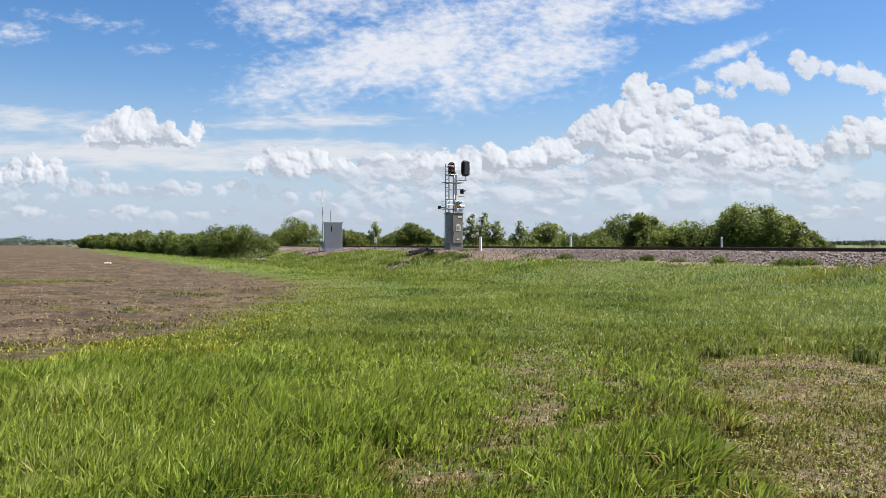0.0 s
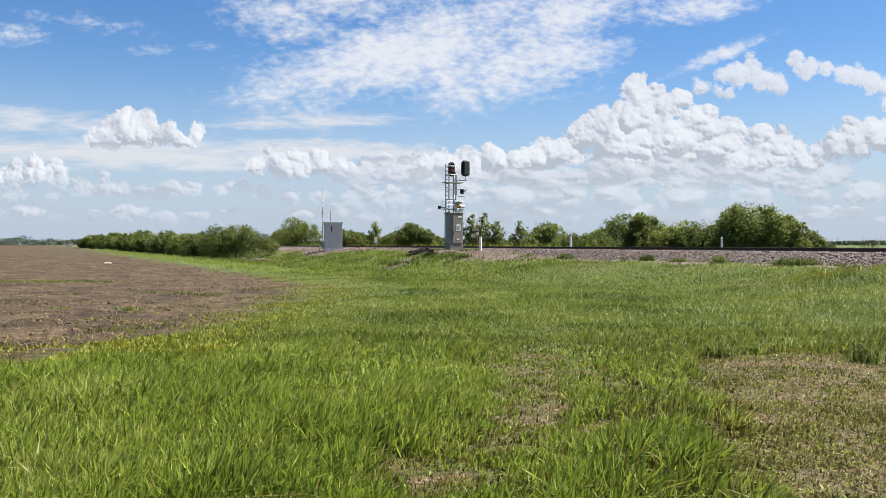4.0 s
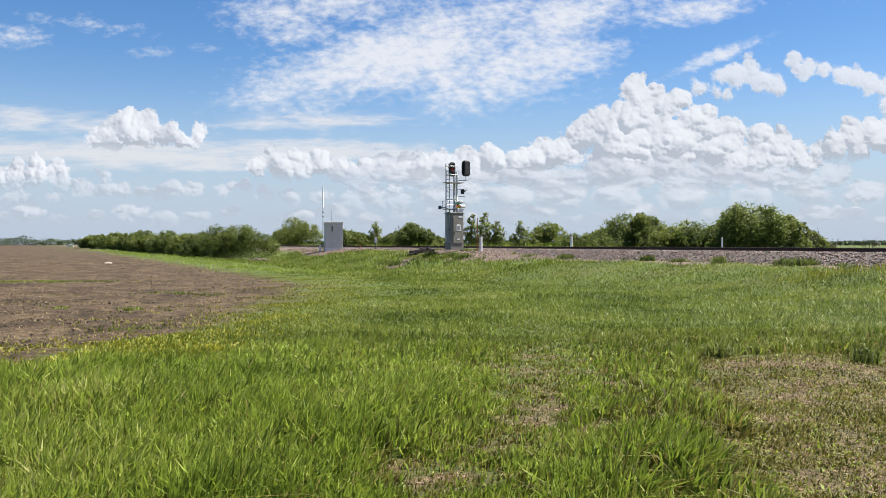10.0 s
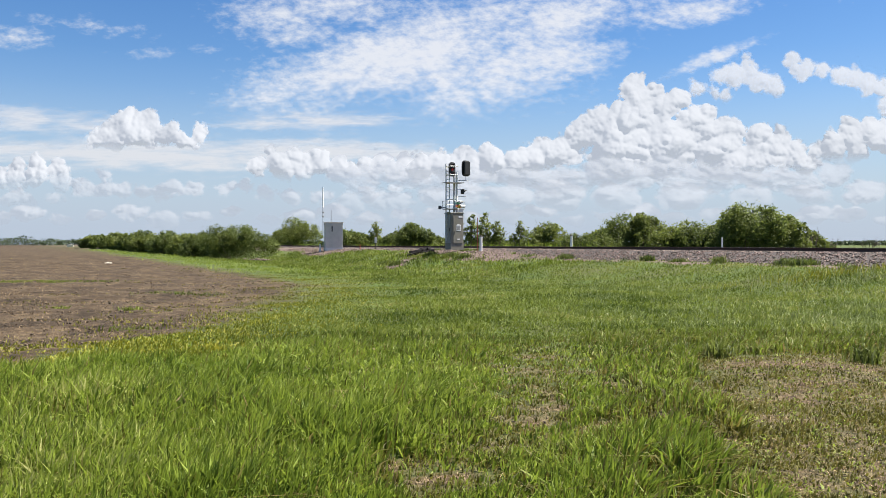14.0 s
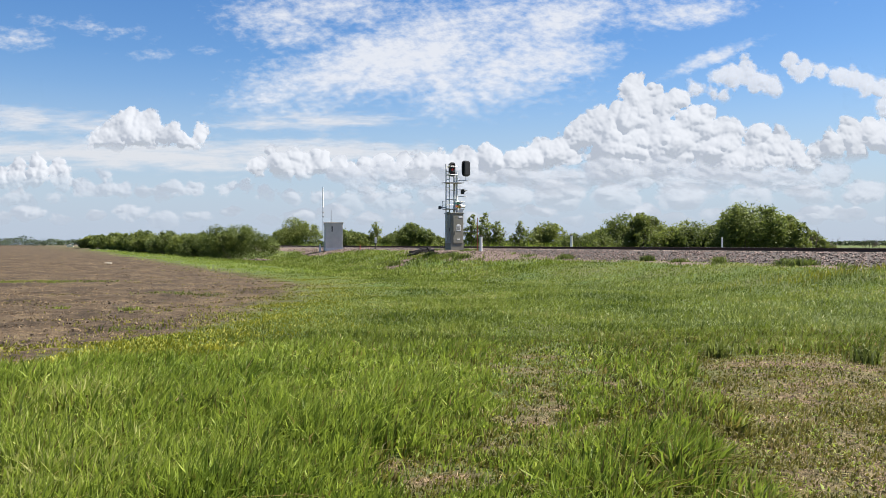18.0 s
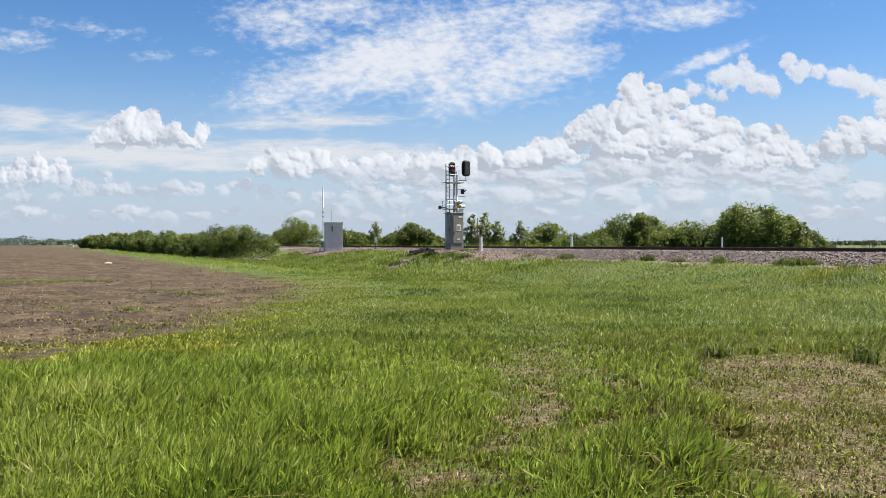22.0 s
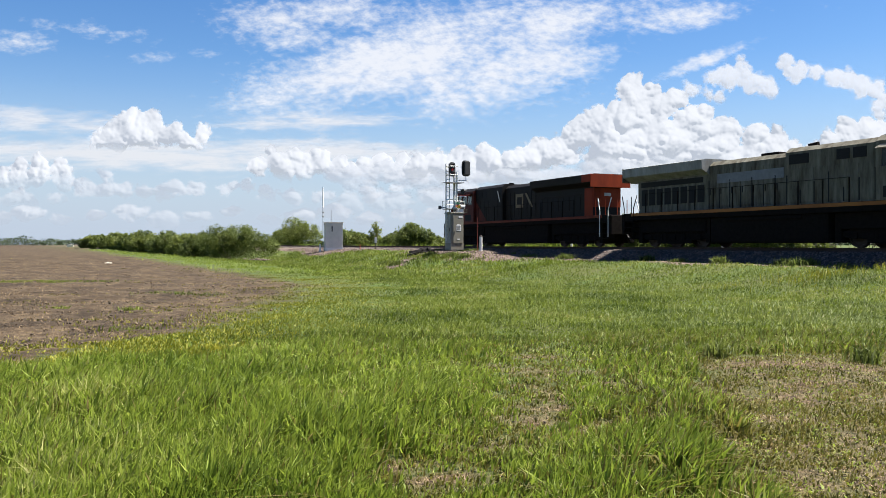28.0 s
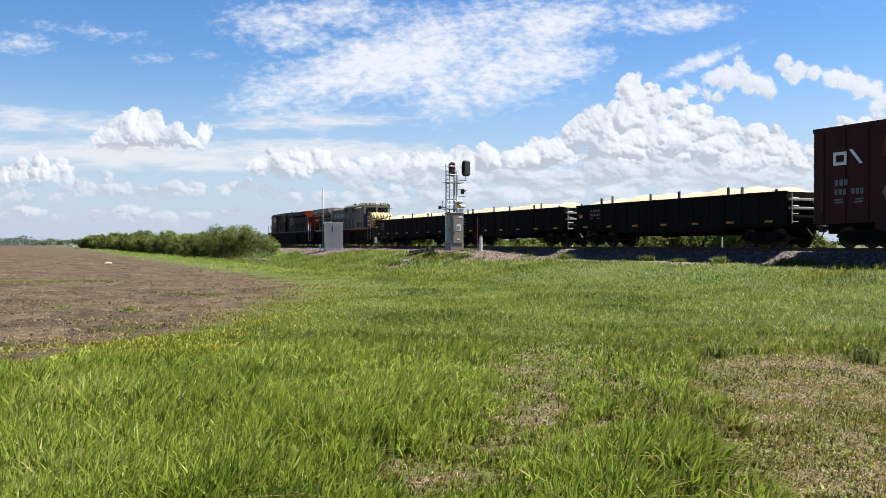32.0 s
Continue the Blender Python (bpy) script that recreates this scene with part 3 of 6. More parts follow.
    # leafy weeds with broad leaves
    for k, (cx, cy) in enumerate(((4.05, 12.35), (4.2, 12.5), (-2.35, 7.9), (-2.2, 8.1), (-3.0, 8.9), (-2.75, 8.5), (6.0, 11.8))):
        n = 110 if k < 2 else 150
        q = r.normal(0, 0.08 if k < 2 else 0.11, (n, 2))
        ob = blades("weed_clump", cx + q[:, 0], cy + q[:, 1], r.uniform(0.12, 0.38 if k < 2 else 0.34, n), r.uniform(0.014, 0.034, n), 240 + k, M_LEAF2 if k < 2 or k == 6 else M_LEAF, 0.6)
        tagged(ob, "dark green leafy weed standing in the grass", "weed", kind="stuff")


make_grass()


def make_litter():
    r = np.random.default_rng(300)
    # clods and crop residue on the field
    x, y = scatter(r, 34000, 11, 90, 0.60, 2)
    k = field_edge(x, y) > r.uniform(-0.3, 0.4, len(x))
    x, y = x[k], y[k]
    ob = boulders("soil_clods", np.c_[x, y, ground_z(x, y) + 0.02], r.gamma(2.0, 0.007, len(x)).clip(0.005, 0.05) * (y / 22) ** 0.35, 301, M_CLOD)
    tagged(ob, "lumps of dry brown soil on the ploughed field", "soil", kind="stuff")
    x, y = scatter(r, 34000, 11, 80, 0.60, 2)
    k = field_edge(x, y) > r.uniform(-0.5, 0.3, len(x))
    x, y = x[k], y[k]
    n = len(x)
    ob = blades("crop_residue", x, y, r.uniform(0.02, 0.09, n), r.uniform(0.008, 0.024, n) * (y / 22) ** 0.4, 302, M_STRAW, 2.6)
    tagged(ob, "pale broken stalks left on the ploughed field", "straw", kind="stuff")
    # scraps of dry leaf and stalk on the worn ground
    x, y = scatter(r, 90000, 4.2, 13)
    k = (0.34 * lane_mask(x, y) + 0.75 * bare_mask(x, y) + 0.22 * smooth(-0.5, 1.0, x) * smooth(13, 11, y)) > r.uniform(0.15, 1.6, len(x))
    x, y = x[k], y[k]
    n = len(x)
    ob = blades("leaf_litter", x, y, r.uniform(0.006, 0.024, n), r.uniform(0.005, 0.018, n), 305, M_CHIP, 2.4)
    tagged(ob, "scraps of dry pale leaf on the worn ground", "litter", kind="stuff")
    # dry grass on the lane
    x, y = scatter(r, 60000, 4.2, 13)
    k = (0.30 * lane_mask(x, y) + 0.55 * bare_mask(x, y)) > r.uniform(0.1, 1.5, len(x))
    x, y = x[k], y[k]
    n = len(x)
    ob = blades("dry_grass", x, y, r.uniform(0.02, 0.07, n), r.uniform(0.003, 0.007, n), 303, M_STRAW, 1.5)
    tagged(ob, "dry straw-coloured grass lying on the lane", "dry grass", kind="stuff")


make_litter()


# ---- bushes ----
def bush(m, lobes, leaves, leaf, label, category="bush", mat=None, stems=5, seed=0, group=""):
    """A shrub: several stems and a crown of small leaves on uneven lobes (x, y, z, radius), in metres."""
    r = np.random.default_rng(seed)
    root = thing("bush", m, label, category, group)
    L = np.array(lobes, float)
    # smaller lobes break the outline
    more = []
    for cx, cy, cz, cr in L:
        for _ in range(14):
            d = r.normal(0, 1, 3)
            d[2] = abs(d[2]) * 0.9
            d /= np.linalg.norm(d)
            q = cr * r.uniform(0.16, 0.36)
            more.append((cx + d[0] * cr * 0.85, cy + d[1] * cr * 0.85, cz + d[2] * cr * 0.85, q))
    A = np.vstack([L, np.array(more)])
    wgt = A[:, 3] ** 2
    i = r.choice(len(A), leaves, p=wgt / wgt.sum())
    d = r.normal(0, 1, (leaves, 3))
    d /= np.linalg.norm(d, axis=1)[:, None]
    inner = r.random(leaves) > 0.68
    rad = A[i, 3] * np.where(inner, r.uniform(0.15, 0.85, leaves), r.uniform(0.75, 1.06, leaves))
    rad *= 1 + (0.06 if len(lobes) > 5 else 0.4) * r.normal(0, 1, leaves)
    c = A[i, :3] + d * rad[:, None]
    c[:, 2] = np.maximum(c[:, 2], 0.05 + 0.3 * r.random(leaves))
    nrm = d + r.normal(0, 0.75, (leaves, 3))
    nrm /= np.linalg.norm(nrm, axis=1)[:, None]
    u = np.cross(nrm, r.normal(0, 1, (leaves, 3)))
    u /= np.linalg.norm(u, axis=1)[:, None]
    v = np.cross(nrm, u)
    s = (leaf * r.uniform(0.6, 1.4, leaves) * np.where(inner, 1.7, 1.0))[:, None]
    V = np.stack([c - u * s, c + v * s * 0.5, c + u * s, c - v * s * 0.5], 1).reshape(-1, 3)
    me = mesh_np("crown", V, quads=4 * np.arange(leaves)[:, None] + np.array([[0, 1, 2, 3]]))
    me.materials.append(mat or M_LEAF)
    ob = new("crown", me)
    ob.parent = root
    for k in range(stems):
        bm = bmesh.new()
        cx, cy, cz, cr = L[k % len(L)]
        b0 = Vector((cx * 0.35 + r.normal(0, 0.12), cy * 0.35 + r.normal(0, 0.12), -0.1))
        b1 = Vector((cx * 0.7 + r.normal(0, 0.1), cy * 0.7, cz * 0.55))
        b2 = Vector((cx + r.normal(0, 0.3), cy + r.normal(0, 0.3), cz + cr * 0.5))
        for (p0, p1), (r0, r1) in zip(((b0, b1), (b1, b2)), ((0.07, 0.045), (0.045, 0.012))):
            rod(bm, p0, p1, r0, r1, 6, cap=False)
        for _ in range(3):
            rod(bm, b1.lerp(b2, r.uniform(0.1, 0.7)), b2 + Vector(r.normal(0, cr * 0.4, 3)), 0.02, 0.006, 5, cap=False)
        part("stem", bm, M_BARK, root)
    return root


def lobed(r, w, h, n=5, depth=None):
    """Lobes of a rounded shrub w wide and h high."""
    depth = depth or w * 0.8
    out = []
    for k in range(n):
        f = (k + 0.5) / n - 0.5 + r.uniform(-0.07, 0.07)
        top = h * (1 - 1.5 * f * f) * r.uniform(0.82, 1.0)
        rad = min(top * 0.5, w * 0.34) * r.uniform(0.85, 1.1)
        out.append((f * w * 0.9, r.uniform(-0.3, 0.3) * depth, top - rad, rad))
        out.append((f * w * 0.9 + r.uniform(-0.3, 0.3), r.uniform(-0.4, 0.4) * depth, rad * 0.8, rad * 0.85))
    return out


def seen_at(right, dist, lift=0.0):
    """A place on the ground: right is the slope to the side of the camera's axis, dist the depth."""
    x, y = right * dist, dist
    return Vector((x, y, float(ground_z(np.array(x), np.array(y))) + lift))


def make_bushes():
    r = np.random.default_rng(500)
    # the hedge along the near side of the line: slope to the side, depth, width, height
    hedge = [(-0.247, 96, 7.6, 4.3), (-0.283, 108, 5.2, 3.6), (-0.305, 122, 6.0, 4.2), (-0.325, 140, 6.5, 4.0), (-0.335, 150, 6, 3.6),
             (-0.349, 165, 7, 5.0), (-0.362, 180, 7, 4.4), (-0.372, 200, 8, 4.8), (-0.383, 225, 9, 5.0), (-0.393, 250, 9, 5.0), (-0.404, 280, 10, 5.4), (-0.415, 320, 10, 5.6), (-0.42, 330, 9, 5.0)]
    for k, (sx, d, w, h) in enumerate(hedge):
        h = h * (1.06 if k == 0 else 1.0 + 0.16 * math.sin(k * 2.3))
        p = seen_at(sx, d)
        bush(Matrix.Translation(p), lobed(r, w, h, 6), 30000 if k < 2 else 8000, 0.07 if k < 2 else 0.0009 * d,
             "dense rounded green bush in the hedge beside the field", seed=510 + k, group="hedge beside the field", mat=M_LEAF2 if k % 3 == 2 else M_LEAF)
    # beyond the railway
    back = [(-0.172, 137, 6.0, 4.6, 2), (-0.187, 146, 4.8, 3.7, 1), (-0.111, 112, 4.6, 2.3, 1), (-0.095, 111, 4.2, 2.2, 2), (-0.081, 108, 2.2, 3.4, 3), (-0.074, 110, 4.2, 2.1, 1), (-0.054, 105, 3.6, 2.9, 1), (-0.033, 95, 3.8, 3.0, 1), (-0.008, 95, 3.5, 2.2, 2),
            (0.035, 84, 2.2, 3.6, 3), (0.050, 82, 2.2, 3.7, 3), (0.065, 82, 2.2, 3.3, 3), (0.092, 80, 2.2, 3.4, 3), (0.048, 87, 4.0, 1.9, 1), (0.075, 85, 4.0, 2.0, 1), (0.125, 76, 3.6, 3.3, 2), (0.163, 74, 4.0, 2.7, 1), (0.187, 73, 3.0, 2.9, 2),
            (0.2176, 70, 4.6, 4.0, 1), (0.241, 69, 2.6, 4.2, 2), (0.275, 67, 4.4, 3.5, 2), (0.306, 66, 3.6, 3.5, 1), (0.367, 62, 5.0, 4.5, 1), (0.345, 66, 3.6, 3.9, 1), (0.395, 64, 3.4, 3.9, 2), (0.414, 62, 3.2, 3.2, 2), (0.438, 66, 2.6, 2.6, 2), (0.458, 70, 3.0, 2.0, 3)]
    for k, (sx, d, w, h, kind) in enumerate(back):
        h = h * 1.14
        p = seen_at(sx, d)
        slim = [(0.1, 0, h * 0.30, 0.95), (-0.3, 0.1, h * 0.48, 0.75), (0.3, -0.1, h * 0.62, 0.65), (-0.05, 0, h * 0.76, 0.5), (0.1, 0, h * 0.9, 0.25)]
        dome = [(0, 0, 2.5, 2.3), (-1.4, 0.2, 1.8, 1.7), (1.5, -0.2, 1.7, 1.7), (-0.7, -0.6, 2.9, 1.75), (0.9, -0.4, 2.8, 1.75), (0, 0.8, 2.2, 2.1), (2.3, 0.3, 1.0, 1.0), (-2.2, 0.1, 1.0, 1.1)]
        bush(Matrix.Translation(p), dome if sx == 0.367 else lobed(r, w, h, 5) if kind < 3 else slim, 16000 if sx == 0.367 else 10000 if kind < 3 else 1100, 0.08 if d < 80 else 0.095,
             ("leafy green bush beyond the railway", "light green willow bush beyond the railway", "thin young tree beyond the railway")[kind - 1], seed=540 + k, group="bushes beyond the railway", mat=M_LEAF if kind == 1 else M_LEAF2)



def twig_shrub(p, h, spread, n, seed):
    """A leafless shrub: thin forked stems from one root."""
    r = random.Random(seed)
    root = thing("bare_shrub", Matrix.Translation(p), "leafless grey-brown shrub of thin twigs beyond the railway", "shrub", "bare shrubs beyond the railway")
    for k in range(n):
        bm = bmesh.new()
        b0 = Vector((r.uniform(-0.4, 0.4) * spread, r.uniform(-0.3, 0.3), -0.1))
        b1 = b0 + Vector((r.uniform(-0.3, 0.3) * spread, r.uniform(-0.2, 0.2), h * r.uniform(0.45, 0.65)))
        b2 = b1 + Vector((r.uniform(-0.35, 0.35) * spread, r.uniform(-0.2, 0.2), h * r.uniform(0.25, 0.45)))
        rod(bm, b0, b1, 0.030, 0.020, 5, cap=False)
        rod(bm, b1, b2, 0.020, 0.009, 5, cap=False)
        for _ in range(5):
            q = b1.lerp(b2, r.uniform(0.0, 0.8))
            rod(bm, q, q + Vector((r.uniform(-0.4, 0.4), r.uniform(-0.2, 0.2), r.uniform(0.2, 0.5))), 0.012, 0.006, 4, cap=False)
        part("stem", bm, M_BARK, root)


make_bushes()
for k, (sx, d, h, w) in enumerate(((0.440, 64, 3.1, 1.4), (0.455, 66, 2.7, 1.6), (0.472, 68, 2.3, 1.4), (0.490, 70, 1.9, 1.2), (0.008, 92, 3.0, 1.2), (0.145, 76, 3.0, 1.2), (0.0, 98, 2.6, 1.4), (0.522, 62, 2.4, 1.5))):
    twig_shrub(seen_at(sx, d), h, w, 7, 700 + k)


def tree_line(name, p0, p1, h, seed, label):
    """Far woods: a long uneven band of leaf clumps."""
    r = np.random.default_rng(seed)
    n = 9000
    f = r.random(n)
    p = np.outer(1 - f, p0) + np.outer(f, p1)
    top = h * (0.75 + 0.3 * wave(f * 100, f * 0, 4.0, seed) + 0.12 * wave(f * 100, f * 0, 1.0, seed + 1))
    z = r.random(n) ** 0.7 * top
    c = np.c_[p[:, 0] + r.normal(0, 4, n), p[:, 1] + r.normal(0, 8, n), z]
    s = np.linalg.norm(p1 - p0) / 300 * r.uniform(0.5, 1.2, n)[:, None]
    u = r.normal(0, 1, (n, 3))
    u /= np.linalg.norm(u, axis=1)[:, None]
    v = np.cross(u, r.normal(0, 1, (n, 3)))
    v /= np.linalg.norm(v, axis=1)[:, None]
    V = np.stack([c - u * s, c + v * s * 0.6, c + u * s, c - v * s * 0.6], 1).reshape(-1, 3)
    me = mesh_np(name, V, quads=4 * np.arange(n)[:, None] + np.array([[0, 1, 2, 3]]))
    me.materials.append(M_FAR)
    tagged(new(name, me), label, "woods", kind="stuff")


tree_line("far_woods", np.array((-800.0, 1150, 0)), np.array((-430.0, 1150, 0)), 11, 601, "dark line of far woods beyond the field")
tree_line("far_woods", np.array((380.0, 1300, 0)), np.array((1000.0, 1300, 0)), 8, 602, "faint line of far woods beyond the railway")
tree_line("far_woods", np.array((-420.0, 1500, 0)), np.array((420.0, 1500, 0)), 9, 603, "faint line of far woods beyond the railway")


# ---- signal ----
def make_signal():
    p = at(55.2, 26.9)
    root = thing("railway_signal", Matrix.Translation((p.x, p.y, 1.60)) @ pose(0, 0, 0, 0, 0, HEADING - 90),
                 "aluminium ladder mast signal with black heads on a grey cabinet", "signal")
    # local x out across the line, y along it
    cab = part("cabinet", box(bmesh.new(), -0.52, 0.50, -0.5, 0.5, 0.06, 2.30, 0.02), M_SIGBOX, root, "grey steel equipment cabinet")
    part("roof", box(bmesh.new(), -0.57, 0.55, -0.55, 0.55, 2.30, 2.37, 0.015), M_SIGBOX, cab)
    part("plinth", box(bmesh.new(), -0.53, 0.51, -0.51, 0.51, -0.35, 0.06), M_SIGBOX, root, "low steel plinth")
    door = part("door", box(bmesh.new(), -0.34, 0.44, -0.535, -0.502, 0.14, 2.22, 0.008), M_SIGBOX, cab)
    part("notice", box(bmesh.new(), -0.09, 0.28, -0.542, -0.536, 1.02, 1.42, 0.003), M_WHITE, door, "white notice")
    part("notice_top", prism(bmesh.new(), [(0.28, 1.42), (0.19, 1.53), (0.0, 1.53), (-0.09, 1.42)], -0.542, -0.536), M_WHITE, door, "white notice")
    for z in (1.12, 1.2, 1.28, 1.36):
        part("text_bar", box(bmesh.new(), -0.04, 0.22, -0.546, -0.543, z, z + 0.03), M_SIGBOX, door, "grey bar of small print")
    part("notice", box(bmesh.new(), 0.08, 0.40, -0.542, -0.536, 1.98, 2.12, 0.003), M_WHITE, door, "white label")
    part("notice", box(bmesh.new(), -0.02, 0.18, -0.542, -0.536, 0.36, 0.46, 0.003), M_WHITE, door, "white label")
    part("handle", box(bmesh.new(), -0.29, -0.25, -0.56, -0.54, 0.75, 1.0, 0.006), M_BLACK, door)
    side = part("side_door", box(bmesh.new(), -0.552, -0.522, -0.44, 0.44, 0.14, 2.22, 0.008), M_GALV, cab, "light grey side panel")
    part("latch", box(bmesh.new(), -0.575, -0.555, -0.36, -0.3, 1.0, 1.25), M_BLACK, side)
    # mast
    for x, y in ((0.12, 0.28), (0.12, -0.12)):
        part("mast", rod(bmesh.new(), (x, y, 2.37), (x, y, 5.35), 0.075, n=10), M_ALU, root)
    for x in (-0.68, -0.40):
        part("ladder_rail", rod(bmesh.new(), (x, 0.0, 0.3), (x, 0.0, 5.95), 0.046, n=6), M_ALU, root)
    for k in range(18):
        part("rung", rod(bmesh.new(), (-0.68, 0, 0.6 + k * 0.3), (-0.40, 0, 0.6 + k * 0.3), 0.028, n=6), M_ALU, root)
    for z in (2.62, 3.35, 4.05, 4.60):
        bm = bmesh.new()
        for a_, b_ in (((-0.68, 0), (0.12, 0.28)), ((0.12, 0.28), (0.12, -0.12)), ((0.12, -0.12), (-0.40, 0.0))):
            rod(bm, (*a_, z), (*b_, z), 0.022, n=6)
        part("brace", bm, M_ALU, root)
    for z, x1 in ((2.66, 0.62), (4.60, 0.62)):
        plat = part("platform", box(bmesh.new(), -0.78, x1, -0.42, 0.42, z - 0.05, z, 0.004), M_GALV, root)
        if z > 4:
            continue
        for x, y in ((-0.78, -0.4), (-0.78, 0.4), (x1, -0.4), (x1, 0.4), (-0.1, -0.4)):
            part("rail_post", rod(bmesh.new(), (x, y, z), (x, y, z + 0.55), 0.018, n=6), M_ALU, plat)
        for zz in (0.28, 0.55):
            bm = bmesh.new()
            for a_, b_ in (((-0.78, -0.4), (x1, -0.4)), ((x1, -0.4), (x1, 0.4)), ((-0.78, -0.4), (-0.78, 0.4))):
                rod(bm, (*a_, z + zz), (*b_, z + zz), 0.014, n=6)
            part("guard_rail", bm, M_ALU, plat)
    for z in (5.15, 5.75):
        bm = bmesh.new()
        for a_, b_ in (((-0.68, 0), (-0.60, -0.42)), ((-0.60, -0.42), (0.10, -0.42)), ((0.10, -0.42), (0.12, -0.12))):
            rod(bm, (*a_, z), (*b_, z), 0.024, n=6)
        part("cage_hoop", bm, M_ALU, root)
    part("side_arm", box(bmesh.new(), -1.2, -0.7, -0.04, 0.04, 2.70, 2.78, 0.01), M_GALV, root)
    part("arm_lamp", box(bmesh.new(), -1.26, -1.08, -0.1, 0.1, 2.62, 2.86, 0.02), M_BLACK, root)
    # heads
    m_lens = material("unlit dark lens", (0.05, 0.008, 0.008), 0.15, color2=(0.03, 0.006, 0.006))
    m_red = bpy.data.materials.new("lit red lens")
    m_red.use_nodes = True
    b = m_red.node_tree.nodes["Principled BSDF"]
    b.inputs["Base Color"].default_value = (0.12, 0.012, 0.016, 1)
    b.inputs["Emission Color"].default_value, b.inputs["Emission Strength"].default_value = (1.0, 0.08, 0.10, 1), 0.035

    def head(name, cx, cy, cz, w, h, lenses, lit, turn, label):
        """A rounded backplate with hooded lamps; turn points its lamps along the line."""
        e = new(name)
        e.parent = root
        e.matrix_world = root.matrix_world @ pose(cx, cy, cz, 0, 0, turn)
        bm = bmesh.new()
        n = 28
        ring = []
        for i in range(n):
            an = 6.28319 * i / n
            x, z = math.cos(an), math.sin(an)
            ex = 0.55
            ring.append((math.copysign(abs(x) ** ex, x) * w / 2, math.copysign(abs(z) ** ex, z) * h / 2))
        prism(bm, ring, -0.02, 0.02)
        me = bpy.data.meshes.new(name)
        bmesh.ops.recalc_face_normals(bm, faces=bm.faces)
        bm.to_mesh(me)
        bm.free()
        me.materials.append(M_BLACK)
        bpy.data.objects.remove(e)
        ob = new(name, me)
        ob.parent = root
        ob.matrix_local = pose(cx, cy, cz, 0, 0, turn)
        tagged(ob, label)
        part("housing", box(bmesh.new(), -w * 0.32, w * 0.32, 0.02, 0.24, -h * 0.42, h * 0.42, 0.04), M_BLACK, ob)
        for k in range(lenses):
            z = (k - (lenses - 1) / 2) * h / (lenses + 0.4)
            lens = part("lens", rod(bmesh.new(), (0, -0.022, z), (0, -0.03, z), 0.10, n=16), m_red if lit == k else m_lens, ob)
            bm = bmesh.new()
            for i in range(9):
                a0, a1 = radians(-20 + i * 220 / 9), radians(-20 + (i + 1) * 220 / 9)
                p0, p1 = (0.12 * math.cos(a0), z + 0.12 * math.sin(a0)), (0.12 * math.cos(a1), z + 0.12 * math.sin(a1))
                d0, d1 = -0.06 - 0.24 * max(0, math.sin(a0)), -0.06 - 0.24 * max(0, math.sin(a1))
                vs = [bm.verts.new(v) for v in ((p0[0], -0.02, p0[1]), (p1[0], -0.02, p1[1]), (p1[0], d1, p1[1]), (p0[0], d0, p0[1]))]
                bm.faces.new(vs)
            part("hood", bm, M_BLACK, ob)

    head("signal_head", 0.90, -0.1, 5.66, 0.74, 1.18, 3, -1, 186, "black backplate with its lamps turned away")
    head("signal_head", -0.20, -0.05, 5.55, 0.56, 1.05, 3, 1, 10, "black signal head with a red light")
    head("signal_head", 0.76, -0.05, 3.95, 0.42, 0.42, 1, -1, 60, "small black hooded lamp turned aside")
    head("signal_head", 0.30, -0.2, 3.02, 0.36, 0.36, 1, -1, 50, "small black hooded lamp over the platform")
    part("bracket", box(bmesh.new(), 0.1, 1.08, -0.14, -0.06, 4.72, 4.80, 0.01), M_ALU, root)
    part("bracket_post", rod(bmesh.new(), (0.90, -0.1, 4.8), (0.90, -0.1, 5.1), 0.03), M_ALU, root)
    part("bracket", box(bmesh.new(), 0.1, 0.75, -0.08, -0.02, 4.10, 4.06, 0.01), M_ALU, root)
    part("bracket", box(bmesh.new(), 0.1, 0.95, -0.08, -0.02, 3.56, 3.62, 0.01), M_ALU, root)
    part("junction_box", box(bmesh.new(), 0.16, 0.44, -0.34, -0.1, 2.70, 2.92, 0.02), M_YELLOW, root, "yellow junction box")
    part("cable_tray", box(bmesh.new(), -0.16, 0.20, -0.46, -0.38, 3.02, 3.10, 0.01), M_LGREEN_PAINT, root, "green painted tray")
    part("relay_box", box(bmesh.new(), -0.12, 0.0, -0.54, -0.42, 2.78, 2.88, 0.012), M_ORANGE, root, "orange relay box")
    part("lamp_drum", rod(bmesh.new(), (0.30, -0.46, 2.82), (0.62, -0.46, 2.82), 0.10, n=14), M_WHITE, root, "white lamp drum")
    part("meter_box", box(bmesh.new(), 0.02, 0.50, -0.5, -0.2, 2.372, 2.66, 0.02), M_WHITE, root, "white meter box on the cabinet roof")


